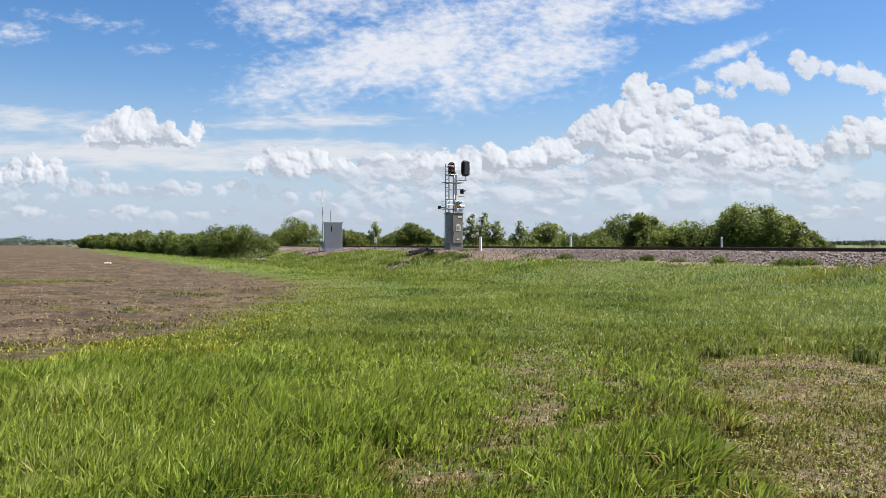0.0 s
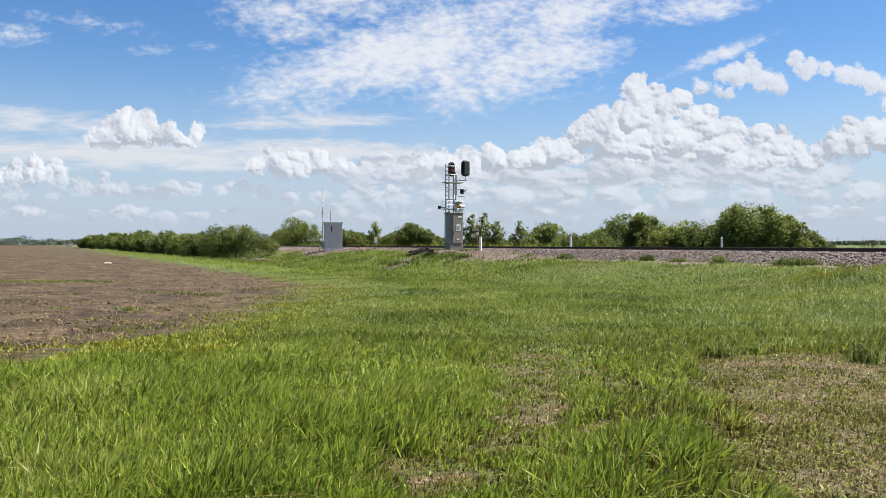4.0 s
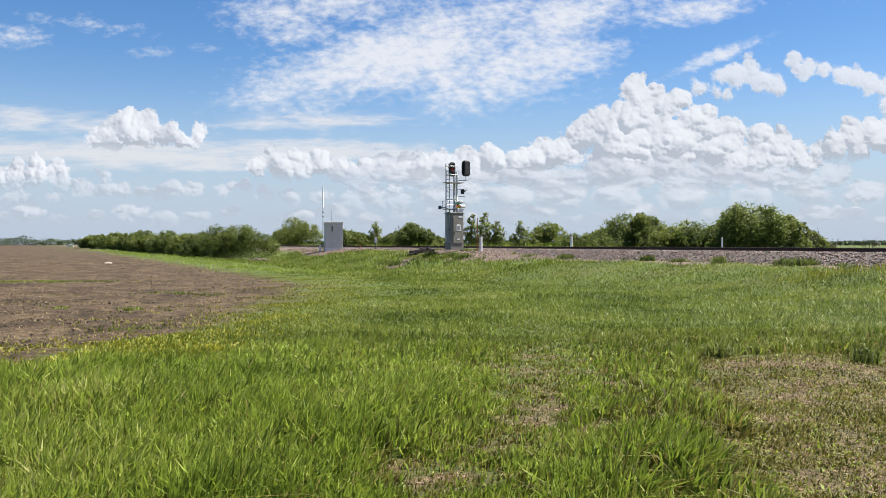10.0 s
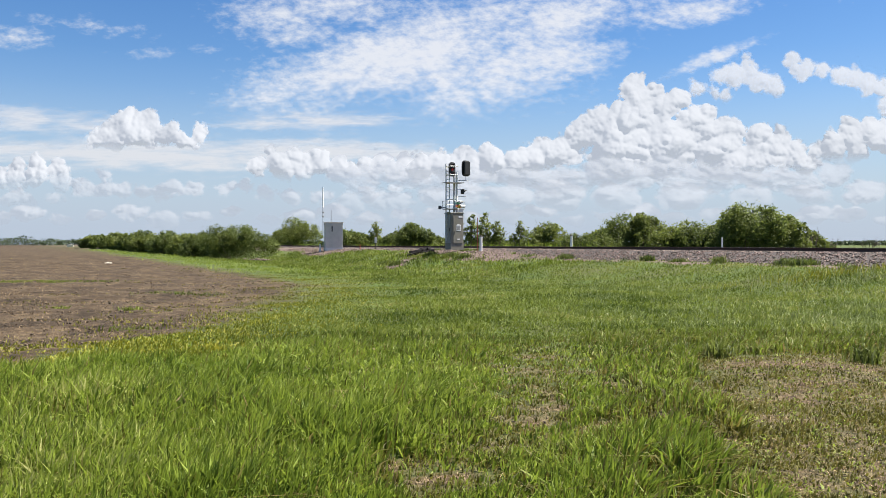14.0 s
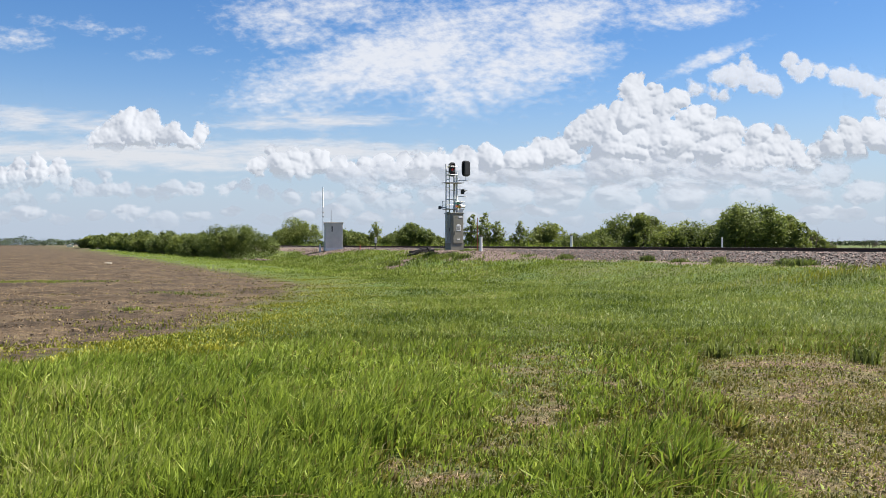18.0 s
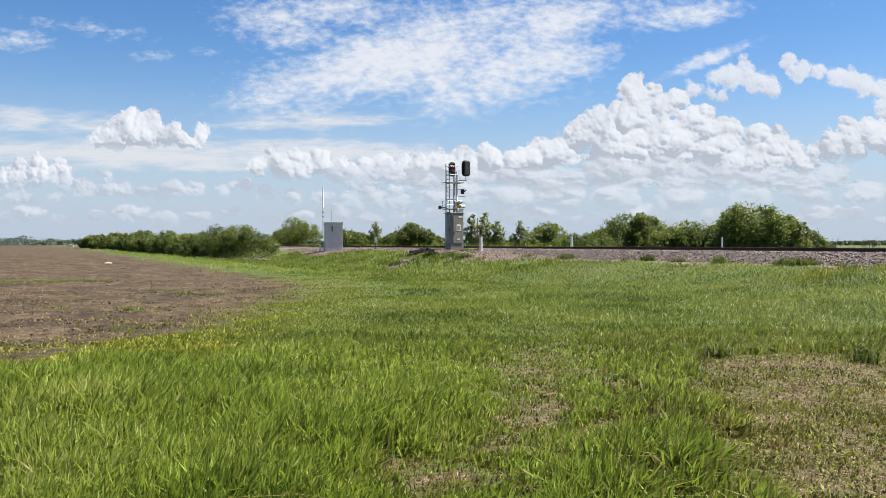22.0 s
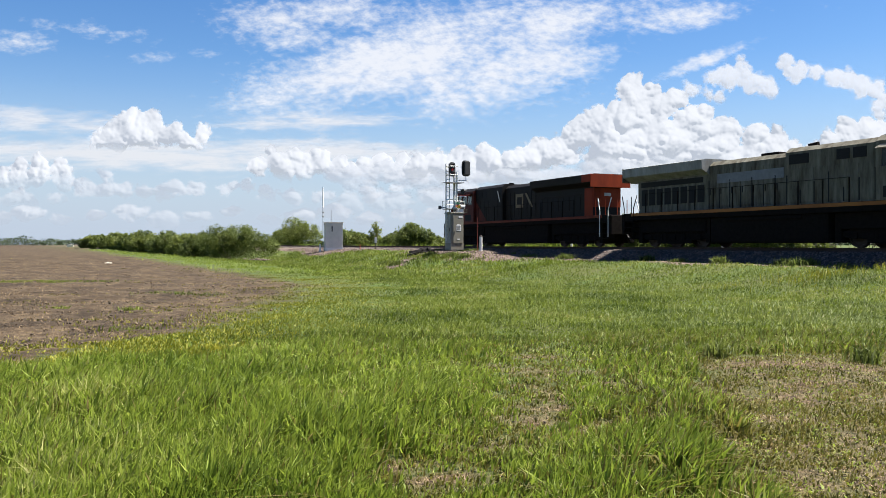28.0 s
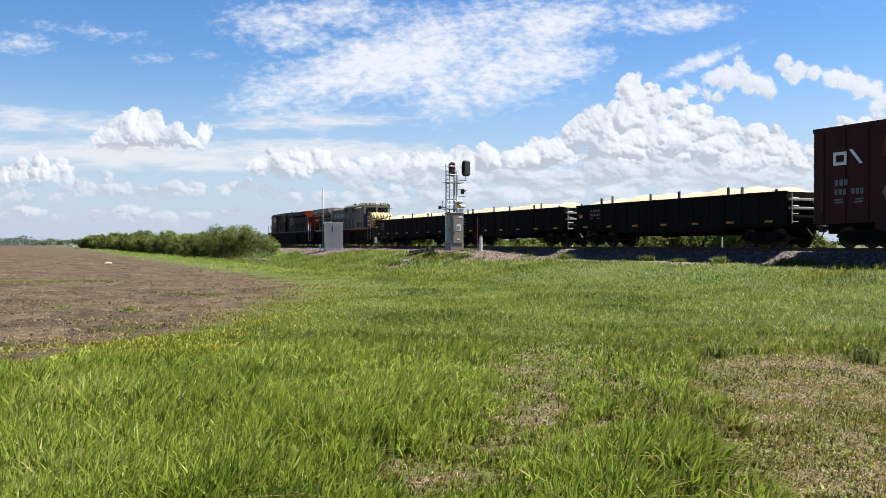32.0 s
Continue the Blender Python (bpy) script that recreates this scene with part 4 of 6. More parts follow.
def make_shed():
    m = Matrix.Translation((*seen_at(-0.1315, 87.5)[:2], 1.22)) @ pose(0, 0, 0, 0, 0, 12)
    root = thing("equipment_shed", m, "light grey metal equipment shed with two antennas", "shed")
    part("footing", box(bmesh.new(), -0.95, 0.95, -1.0, 1.0, -0.25, 0.08), M_WHITE, root, "concrete footing")
    wall = part("wall", box(bmesh.new(), -0.9, 0.9, -0.95, 0.95, 0.08, 2.62, 0.015), M_SHED, root)
    for k in range(6):
        part("panel", box(bmesh.new(), -0.89 + k * 0.3, -0.61 + k * 0.3, -0.968, -0.952, 0.10, 2.60, 0.004), M_SHED, wall)
    part("roof", box(bmesh.new(), -0.97, 0.97, -1.03, 1.03, 2.62, 2.74, 0.02), M_SHED, root)
    part("vent", box(bmesh.new(), -0.27, -0.15, -0.982, -0.969, 1.75, 2.35, 0.004), M_BLACK, wall)
    a1 = part("antenna_mast", rod(bmesh.new(), (-1.1, -0.2, -0.1), (-1.1, -0.2, 4.3), 0.035), M_GALV, root)
    part("antenna", rod(bmesh.new(), (-1.1, -0.2, 4.3), (-1.1, -0.2, 6.4), 0.065, 0.05), M_WHITE, a1, "white fibreglass antenna")
    for z in (3.3, 3.7):
        part("clamp", box(bmesh.new(), -1.2, -1.0, -0.26, -0.14, z, z + 0.08), M_GALV, a1)
    part("strut", rod(bmesh.new(), (-1.1, -0.2, 2.5), (-0.9, -0.2, 2.5), 0.02), M_GALV, a1)
    part("antenna", rod(bmesh.new(), (-0.3, -0.9, 2.74), (-0.3, -0.9, 3.95), 0.03, 0.02), M_DARKPLATE, root, "short dark whip antenna")


def post(name, p, h, w, mat, label, top=None):
    root = thing(name, Matrix.Translation(p), label, "post")
    part("shaft", rod(bmesh.new(), (0, 0, -0.2), (0, 0, h), w / 2, w / 2 * 0.94, 10), mat, root)
    part("cap", rod(bmesh.new(), (0, 0, h), (0, 0, h + w * 0.5), w / 2 * 1.1, w / 4, 10), top or mat, root)
    return root


make_signal()
make_shed()
p_ = seen_at(0.0455, 58.6)
post("marker_post", p_, 1.0, 0.22, M_WHITE, "short white marker post with a brown cap in gravel", M_TIE)
p_ = seen_at(0.0415, 59.5)
post("marker_pole", p_, 2.35, 0.05, M_REDPOST, "thin rust-red pole beside the white post")
p_ = seen_at(-0.0806, 80)
mk = post("trackside_marker", p_, 0.95, 0.11, M_DARKPLATE, "dark trackside post with a white plate")
part("plate", box(bmesh.new(), -0.12, 0.12, -0.09, -0.065, 0.65, 1.2, 0.01), M_WHITE, mk, "white plate")
post("marker_post", seen_at(-0.1475, 86.5), 0.75, 0.16, M_WHITE, "small white post beside the grey shed")
post("marker_post", Vector((*seen_at(0.154, 61.5)[:2], 0.5)), 1.75, 0.19, M_WHITE, "white post with a brown cap beyond the rails", M_TIE)
post("marker_post", Vector((*seen_at(0.335, 47.5)[:2], 0.5)), 1.5, 0.10, M_WHITE, "white post standing before the bushes")
post("marker_post", seen_at(-0.0995, 82), 0.4, 0.1, M_REDPOST, "low rust-red stake in the gravel")


def make_timbers():
    """Broken ties thrown down where the gravel track climbs to the line."""
    r = random.Random(77)
    for k, (a_, o) in enumerate(((58.6, 24.9), (59.0, 25.4), (59.2, 25.9), (59.3, 26.4), (59.3, 26.9), (58.8, 25.2), (59.1, 25.7), (59.3, 26.2), (59.4, 26.7))):
        p = at(a_, o)
        z = float(ground_z(np.array(p.x), np.array(p.y))) + (0.10 if k < 5 else 0.29)
        ln = r.uniform(0.2, 0.38)
        bm = box(bmesh.new(), -ln, ln, -0.11, 0.11, -0.09, 0.09, 0.015)
        for v in bm.verts:
            v.co.z += r.uniform(-0.012, 0.012)
            v.co.y += r.uniform(-0.015, 0.015)
        me = bpy.data.meshes.new("timber")
        bm.to_mesh(me)
        bm.free()
        me.materials.append(M_CHAR)
        ob = new("timber", me)
        ob.matrix_world = pose(p.x, p.y, z, r.uniform(-10, 10), r.uniform(-16, 8), r.uniform(10, 70))
        tagged(ob, "broken dark creosoted timber thrown down on the gravel", "timber", "broken timbers")


make_timbers()


def make_far_things():
    p = seen_at(-0.4475, 420)
    root = thing("farm_building", Matrix.Translation(p) @ pose(0, 0, 0, 0, 0, 20), "small white building far off at the field's end", "building")
    part("wall", box(bmesh.new(), -1.5, 1.5, -1.2, 1.2, 0, 1.1), M_SHED, root)
    part("roof", prism(bmesh.new(), [(-1.7, 1.1), (1.7, 1.1), (0, 1.8)], -1.35, 1.35), M_SHED, root)
    p = seen_at(-0.4015, 69)
    bm = bmesh.new()
    bmesh.ops.create_grid(bm, x_segments=14, y_segments=8, size=0.5)
    r = random.Random(5)
    for v in bm.verts:
        v.co.x *= 0.55
        v.co.y *= 0.9
        v.co.z += r.uniform(0.0, 0.07)
    bmesh.ops.solidify(bm, geom=bm.faces[:], thickness=0.006)
    ob = part("plastic_sheet", bm, M_SHED, None)
    ob.matrix_world = Matrix.Translation(p + Vector((0, 0, 0.06))) @ pose(0, 0, 0, 0, 0, 25)
    tagged(ob, "crumpled white plastic sheet lying on the soil", "plastic sheet")
    # stone heap under the end of the hedge
    r = np.random.default_rng(7)
    q = np.c_[r.normal(0, 0.9, 120), r.normal(0, 0.4, 120), r.uniform(0, 0.25, 120)] + np.array(seen_at(-0.222, 88))
    ob = boulders("stone_heap", q, r.uniform(0.08, 0.22, 120), 9, M_STONE)
    tagged(ob, "low heap of pale stones by the hedge", "stones", kind="stuff")


make_far_things()


# ---- clouds: far sheets with real relief, lit by the sun ----
def cloud_material(name, soft=0.12, puff=150.0, ragged=1.0, strength=1.0, glow=(0.172, 0.194, 0.238), white=0.205, lift=0.12):
    """Scattered light inside the cloud glows evenly; the sun models its billows."""
    m = bpy.data.materials.new(name)
    m.use_nodes = True
    nt = m.node_tree
    nt.nodes.remove(nt.nodes["Principled BSDF"])

    def node(kind, **kw):
        n = nt.nodes.new(kind)
        for k, v in kw.items():
            n.inputs[k].default_value = v
        return n

    def mth(op, a_, b_, c_=0.0):
        x = nt.nodes.new("ShaderNodeMath")
        x.operation = op
        for k, q in enumerate((a_, b_, c_)):
            if isinstance(q, (int, float)):
                x.inputs[k].default_value = q
            else:
                nt.links.new(q, x.inputs[k])
        return x.outputs[0]

    tc = node("ShaderNodeTexCoord")
    mp = node("ShaderNodeMapping", Rotation=(radians(-90), 0, 0))
    nt.links.new(tc.outputs["Object"], mp.inputs[0])
    n1 = node("ShaderNodeTexNoise", Scale=1.0 / (puff * 2.2), Detail=9.0, Roughness=0.6)
    nt.links.new(mp.outputs[0], n1.inputs[0])
    # bend the billows' places
    w = nt.nodes.new("ShaderNodeVectorMath")
    w.operation = "MULTIPLY_ADD"
    w.inputs[1].default_value = (puff * 1.2, puff * 1.2, 0)
    nt.links.new(n1.outputs["Color"], w.inputs[0])
    nt.links.new(mp.outputs[0], w.inputs[2])
    vo = nt.nodes.new("ShaderNodeTexVoronoi")
    vo.voronoi_dimensions, vo.feature, vo.normalize = "2D", "SMOOTH_F1", True
    for k, v in (("Scale", 1.0 / puff), ("Detail", 3.0), ("Roughness", 0.55), ("Lacunarity", 2.3), ("Smoothness", 0.6)):
        vo.inputs[k].default_value = v
    nt.links.new(w.outputs[0], vo.inputs["Vector"])
    billow = mth("SUBTRACT", 0.42, vo.outputs["Distance"])
    rough = mth("SUBTRACT", n1.outputs["Fac"], 0.5)
    hgt = mth("MULTIPLY_ADD", rough, 1.5, billow)
    de = node("ShaderNodeAttribute")
    de.attribute_name = "cover"
    s = mth("MULTIPLY_ADD", hgt, ragged, de.outputs["Fac"])
    mr = nt.nodes.new("ShaderNodeMapRange")
    mr.interpolation_type = "SMOOTHSTEP"
    mr.inputs[1].default_value, mr.inputs[2].default_value, mr.inputs[4].default_value = -soft, soft, strength
    nt.links.new(s, mr.inputs[0])
    em = node("ShaderNodeEmission", Color=(*glow, 1), Strength=1.0)
    df = node("ShaderNodeBsdfDiffuse", Color=(white, white, white, 1))
    bp = node("ShaderNodeBump", Strength=lift, Distance=puff)
    n3 = node("ShaderNodeTexNoise", Scale=1.0 / (puff * 0.55), Detail=3.0, Roughness=0.45)
    nt.links.new(mp.outputs[0], n3.inputs[0])
    nt.links.new(n3.outputs["Fac"], bp.inputs["Height"])
    nt.links.new(bp.outputs[0], df.inputs["Normal"])
    ad = nt.nodes.new("ShaderNodeAddShader")
    nt.links.new(em.outputs[0], ad.inputs[0])
    nt.links.new(df.outputs[0], ad.inputs[1])
    tp = nt.nodes.new("ShaderNodeBsdfTransparent")
    mix = nt.nodes.new("ShaderNodeMixShader")
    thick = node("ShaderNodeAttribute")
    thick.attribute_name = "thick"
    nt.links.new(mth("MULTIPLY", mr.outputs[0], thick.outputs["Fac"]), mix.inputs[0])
    nt.links.new(tp.outputs[0], mix.inputs[1])
    nt.links.new(ad.outputs[0], mix.inputs[2])
    nt.links.new(mix.outputs[0], nt.nodes["Material Output"].inputs[0])
    return m


CLOUDS = []
M_CUMULUS = cloud_material("cumulus", 0.22, 46.0, 0.7, 1.0, (0.119, 0.130, 0.150), 0.086, 0.04)
M_FAINT = cloud_material("distant cumulus", 0.5, 50.0, 1.3, 0.74, (0.127, 0.140, 0.163), 0.058, 0.03)
M_RAGGED = cloud_material("ragged cumulus", 0.5, 50.0, 1.5, 0.92, (0.150, 0.161, 0.182), 0.058, 0.03)


def lattice(x, y, seed):
    """Smooth noise between -1 and 1 on a lattice of steps of 1."""
    g = np.random.default_rng(seed).uniform(-1, 1, (64, 64))
    i, j = np.floor(x).astype(int), np.floor(y).astype(int)
    u, v = x - i, y - j
    u, v = u * u * u * (u * (6 * u - 15) + 10), v * v * v * (v * (6 * v - 15) + 10)
    i0, i1, j0, j1 = i % 64, (i + 1) % 64, j % 64, (j + 1) % 64
    return (g[i0, j0] * (1 - u) + g[i1, j0] * u) * (1 - v) + (g[i0, j1] * (1 - u) + g[i1, j1] * u) * v


def fractal(x, y, size, octaves, seed, round_=False, gain=0.5):
    """Sum of finer and finer noise; round_ gives swollen heaps with narrow creases between."""
    out, amp = np.zeros_like(x), 1.0
    for k in range(octaves):
        c, q = math.cos(0.9 * k + 0.4), math.sin(0.9 * k + 0.4)
        n = lattice((x * c + y * q) / size + 11.3 * k, (y * c - x * q) / size + 5.7 * k, seed + k)
        out = out + amp * (2.2 * np.abs(n) - 0.75 if round_ else n)
        size, amp = size / 2.07, amp * gain
    return out


def blurred(h, times):
    for _ in range(times):
        h = h.copy()
        h[1:-1, 1:-1] = (h[1:-1, 1:-1] * 2 + h[:-2, 1:-1] + h[2:, 1:-1] + h[1:-1, :-2] + h[1:-1, 2:]) / 6
    return h


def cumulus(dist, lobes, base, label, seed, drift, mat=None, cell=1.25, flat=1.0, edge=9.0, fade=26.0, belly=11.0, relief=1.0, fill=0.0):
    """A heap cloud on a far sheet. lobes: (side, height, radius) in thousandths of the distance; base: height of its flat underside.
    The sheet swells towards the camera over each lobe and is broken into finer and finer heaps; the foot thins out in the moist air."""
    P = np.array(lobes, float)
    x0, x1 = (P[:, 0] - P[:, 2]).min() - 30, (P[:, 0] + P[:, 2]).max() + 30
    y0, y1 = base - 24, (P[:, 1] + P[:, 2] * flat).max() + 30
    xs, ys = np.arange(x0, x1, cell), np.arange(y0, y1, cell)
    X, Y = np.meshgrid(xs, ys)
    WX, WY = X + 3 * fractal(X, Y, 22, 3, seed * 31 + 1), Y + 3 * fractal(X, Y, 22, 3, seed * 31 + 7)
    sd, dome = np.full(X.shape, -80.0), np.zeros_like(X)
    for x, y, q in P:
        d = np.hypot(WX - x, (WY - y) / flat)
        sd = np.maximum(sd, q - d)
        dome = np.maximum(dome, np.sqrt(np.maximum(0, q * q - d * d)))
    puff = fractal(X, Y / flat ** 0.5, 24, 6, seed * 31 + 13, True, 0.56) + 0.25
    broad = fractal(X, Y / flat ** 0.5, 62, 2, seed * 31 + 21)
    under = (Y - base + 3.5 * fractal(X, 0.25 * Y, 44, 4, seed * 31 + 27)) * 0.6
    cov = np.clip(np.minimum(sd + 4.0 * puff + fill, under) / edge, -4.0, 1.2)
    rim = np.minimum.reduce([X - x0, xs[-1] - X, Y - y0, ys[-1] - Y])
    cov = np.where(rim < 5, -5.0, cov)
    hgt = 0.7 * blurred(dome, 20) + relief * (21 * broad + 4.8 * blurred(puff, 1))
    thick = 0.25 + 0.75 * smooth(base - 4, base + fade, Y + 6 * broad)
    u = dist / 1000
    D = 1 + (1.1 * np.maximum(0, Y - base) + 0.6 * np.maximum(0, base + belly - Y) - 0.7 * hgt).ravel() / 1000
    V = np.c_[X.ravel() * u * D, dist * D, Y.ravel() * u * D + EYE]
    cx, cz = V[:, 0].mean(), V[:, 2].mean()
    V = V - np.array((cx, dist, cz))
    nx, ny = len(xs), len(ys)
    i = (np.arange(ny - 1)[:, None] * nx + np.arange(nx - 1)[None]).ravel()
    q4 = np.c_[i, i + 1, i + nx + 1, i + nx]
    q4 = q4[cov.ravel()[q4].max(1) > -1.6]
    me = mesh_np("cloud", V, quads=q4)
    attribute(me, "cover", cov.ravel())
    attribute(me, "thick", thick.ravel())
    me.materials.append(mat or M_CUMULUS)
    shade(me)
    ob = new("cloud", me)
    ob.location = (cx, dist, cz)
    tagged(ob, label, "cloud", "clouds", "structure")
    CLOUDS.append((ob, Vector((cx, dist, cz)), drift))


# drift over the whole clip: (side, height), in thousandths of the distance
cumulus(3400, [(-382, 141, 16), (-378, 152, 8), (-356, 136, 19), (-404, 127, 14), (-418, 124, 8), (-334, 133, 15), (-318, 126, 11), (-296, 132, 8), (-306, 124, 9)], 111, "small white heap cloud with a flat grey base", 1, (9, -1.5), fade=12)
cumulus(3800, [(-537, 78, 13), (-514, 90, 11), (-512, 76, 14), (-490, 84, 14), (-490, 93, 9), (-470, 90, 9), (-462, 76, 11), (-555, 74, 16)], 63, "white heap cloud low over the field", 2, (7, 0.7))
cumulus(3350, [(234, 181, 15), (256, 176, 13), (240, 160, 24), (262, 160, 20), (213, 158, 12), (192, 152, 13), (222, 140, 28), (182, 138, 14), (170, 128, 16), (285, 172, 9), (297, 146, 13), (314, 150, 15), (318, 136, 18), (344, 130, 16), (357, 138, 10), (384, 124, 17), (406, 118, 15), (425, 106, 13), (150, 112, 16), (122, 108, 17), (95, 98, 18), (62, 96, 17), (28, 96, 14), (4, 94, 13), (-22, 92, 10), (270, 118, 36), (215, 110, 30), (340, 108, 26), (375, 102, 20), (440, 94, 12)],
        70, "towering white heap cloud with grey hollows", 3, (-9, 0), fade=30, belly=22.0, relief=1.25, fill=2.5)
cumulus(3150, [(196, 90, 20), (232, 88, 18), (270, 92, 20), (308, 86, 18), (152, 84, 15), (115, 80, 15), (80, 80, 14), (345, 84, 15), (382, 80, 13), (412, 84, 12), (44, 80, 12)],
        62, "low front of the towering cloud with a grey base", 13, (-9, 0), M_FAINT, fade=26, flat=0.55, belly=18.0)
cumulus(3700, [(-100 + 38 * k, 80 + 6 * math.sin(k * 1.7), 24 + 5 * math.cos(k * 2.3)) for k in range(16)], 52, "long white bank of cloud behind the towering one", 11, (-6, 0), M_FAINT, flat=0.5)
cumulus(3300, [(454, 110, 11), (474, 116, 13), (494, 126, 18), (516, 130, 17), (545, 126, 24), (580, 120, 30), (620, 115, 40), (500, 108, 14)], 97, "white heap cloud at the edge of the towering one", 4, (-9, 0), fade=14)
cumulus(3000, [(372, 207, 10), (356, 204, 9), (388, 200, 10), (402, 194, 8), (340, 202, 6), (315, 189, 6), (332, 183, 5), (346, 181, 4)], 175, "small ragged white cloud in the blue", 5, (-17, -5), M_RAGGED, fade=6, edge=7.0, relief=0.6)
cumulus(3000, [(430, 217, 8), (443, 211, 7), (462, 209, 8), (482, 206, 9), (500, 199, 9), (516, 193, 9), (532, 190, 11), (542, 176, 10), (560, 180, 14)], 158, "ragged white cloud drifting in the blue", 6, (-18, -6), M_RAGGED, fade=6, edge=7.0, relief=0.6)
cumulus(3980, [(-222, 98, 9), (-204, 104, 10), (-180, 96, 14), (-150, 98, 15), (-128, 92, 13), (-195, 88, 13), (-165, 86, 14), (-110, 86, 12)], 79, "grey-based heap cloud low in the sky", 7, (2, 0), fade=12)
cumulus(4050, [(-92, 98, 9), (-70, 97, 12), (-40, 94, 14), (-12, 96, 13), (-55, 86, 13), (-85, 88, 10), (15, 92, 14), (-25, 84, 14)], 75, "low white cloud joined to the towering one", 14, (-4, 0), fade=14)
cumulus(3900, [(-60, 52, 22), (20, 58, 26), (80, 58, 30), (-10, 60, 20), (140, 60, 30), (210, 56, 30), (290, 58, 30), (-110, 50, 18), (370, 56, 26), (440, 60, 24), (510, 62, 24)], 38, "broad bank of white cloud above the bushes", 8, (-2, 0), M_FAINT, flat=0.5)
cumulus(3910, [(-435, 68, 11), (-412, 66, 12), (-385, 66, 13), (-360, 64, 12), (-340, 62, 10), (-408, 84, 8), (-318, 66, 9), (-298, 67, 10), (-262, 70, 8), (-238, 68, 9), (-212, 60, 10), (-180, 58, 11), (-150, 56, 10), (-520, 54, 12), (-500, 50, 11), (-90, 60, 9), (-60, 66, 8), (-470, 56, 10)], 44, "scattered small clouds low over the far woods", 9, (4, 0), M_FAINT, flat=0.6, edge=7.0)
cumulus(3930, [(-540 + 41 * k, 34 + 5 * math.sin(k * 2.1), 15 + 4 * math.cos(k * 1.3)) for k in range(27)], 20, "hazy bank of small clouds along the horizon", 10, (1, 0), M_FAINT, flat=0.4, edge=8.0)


def veil_material(name, glow, stretch, scale, level, soft, fine, twist):
    """Thin high cloud: streaked, rippled noise."""
    m = bpy.data.materials.new(name)
    m.use_nodes = True
    nt = m.node_tree
    nt.nodes.remove(nt.nodes["Principled BSDF"])
    tc = nt.nodes.new("ShaderNodeTexCoord")
    mp = nt.nodes.new("ShaderNodeMapping")
    mp.inputs["Rotation"].default_value = (0, radians(twist), 0)
    mp.inputs["Scale"].default_value = stretch
    nt.links.new(tc.outputs["Object"], mp.inputs[0])
    n1 = nt.nodes.new("ShaderNodeTexNoise")
    n1.inputs["Scale"].default_value, n1.inputs["Detail"].default_value, n1.inputs["Roughness"].default_value, n1.inputs["Distortion"].default_value = scale, 8, 0.6, 0.6
    n2 = nt.nodes.new("ShaderNodeTexNoise")
    n2.inputs["Scale"].default_value, n2.inputs["Detail"].default_value, n2.inputs["Roughness"].default_value = fine, 4, 0.6
    for n in (n1, n2):
        nt.links.new(mp.outputs[0], n.inputs[0])
    de = nt.nodes.new("ShaderNodeAttribute")
    de.attribute_name = "cover"

    def mth(op, a_, b_, c_=None):
        x = nt.nodes.new("ShaderNodeMath")
        x.operation = op
        for k, q in enumerate((a_, b_, c_)):
            if q is None:
                continue
            if isinstance(q, (int, float)):
                x.inputs[k].default_value = q
            else:
                nt.links.new(q, x.inputs[k])
        return x.outputs[0]

    s = mth("MULTIPLY_ADD", n1.outputs[0], 2.0, mth("MULTIPLY_ADD", n2.outputs[0], 1.7, -1.85))
    s = mth("ADD", s, de.outputs["Fac"])
    mr = nt.nodes.new("ShaderNodeMapRange")
    mr.interpolation_type = "SMOOTHSTEP"
    mr.inputs[1].default_value, mr.inputs[2].default_value, mr.inputs[4].default_value = level - soft, level + soft, 0.9
    nt.links.new(s, mr.inputs[0])
    em = nt.nodes.new("ShaderNodeEmission")
    em.inputs[0].default_value, em.inputs[1].default_value = (0.93, 0.95, 1.0, 1), glow
    tp = nt.nodes.new("ShaderNodeBsdfTransparent")
    mix = nt.nodes.new("ShaderNodeMixShader")
    nt.links.new(mr.outputs[0], mix.inputs[0])
    nt.links.new(tp.outputs[0], mix.inputs[1])
    nt.links.new(em.outputs[0], mix.inputs[2])
    nt.links.new(mix.outputs[0], nt.nodes["Material Output"].inputs[0])
    return m


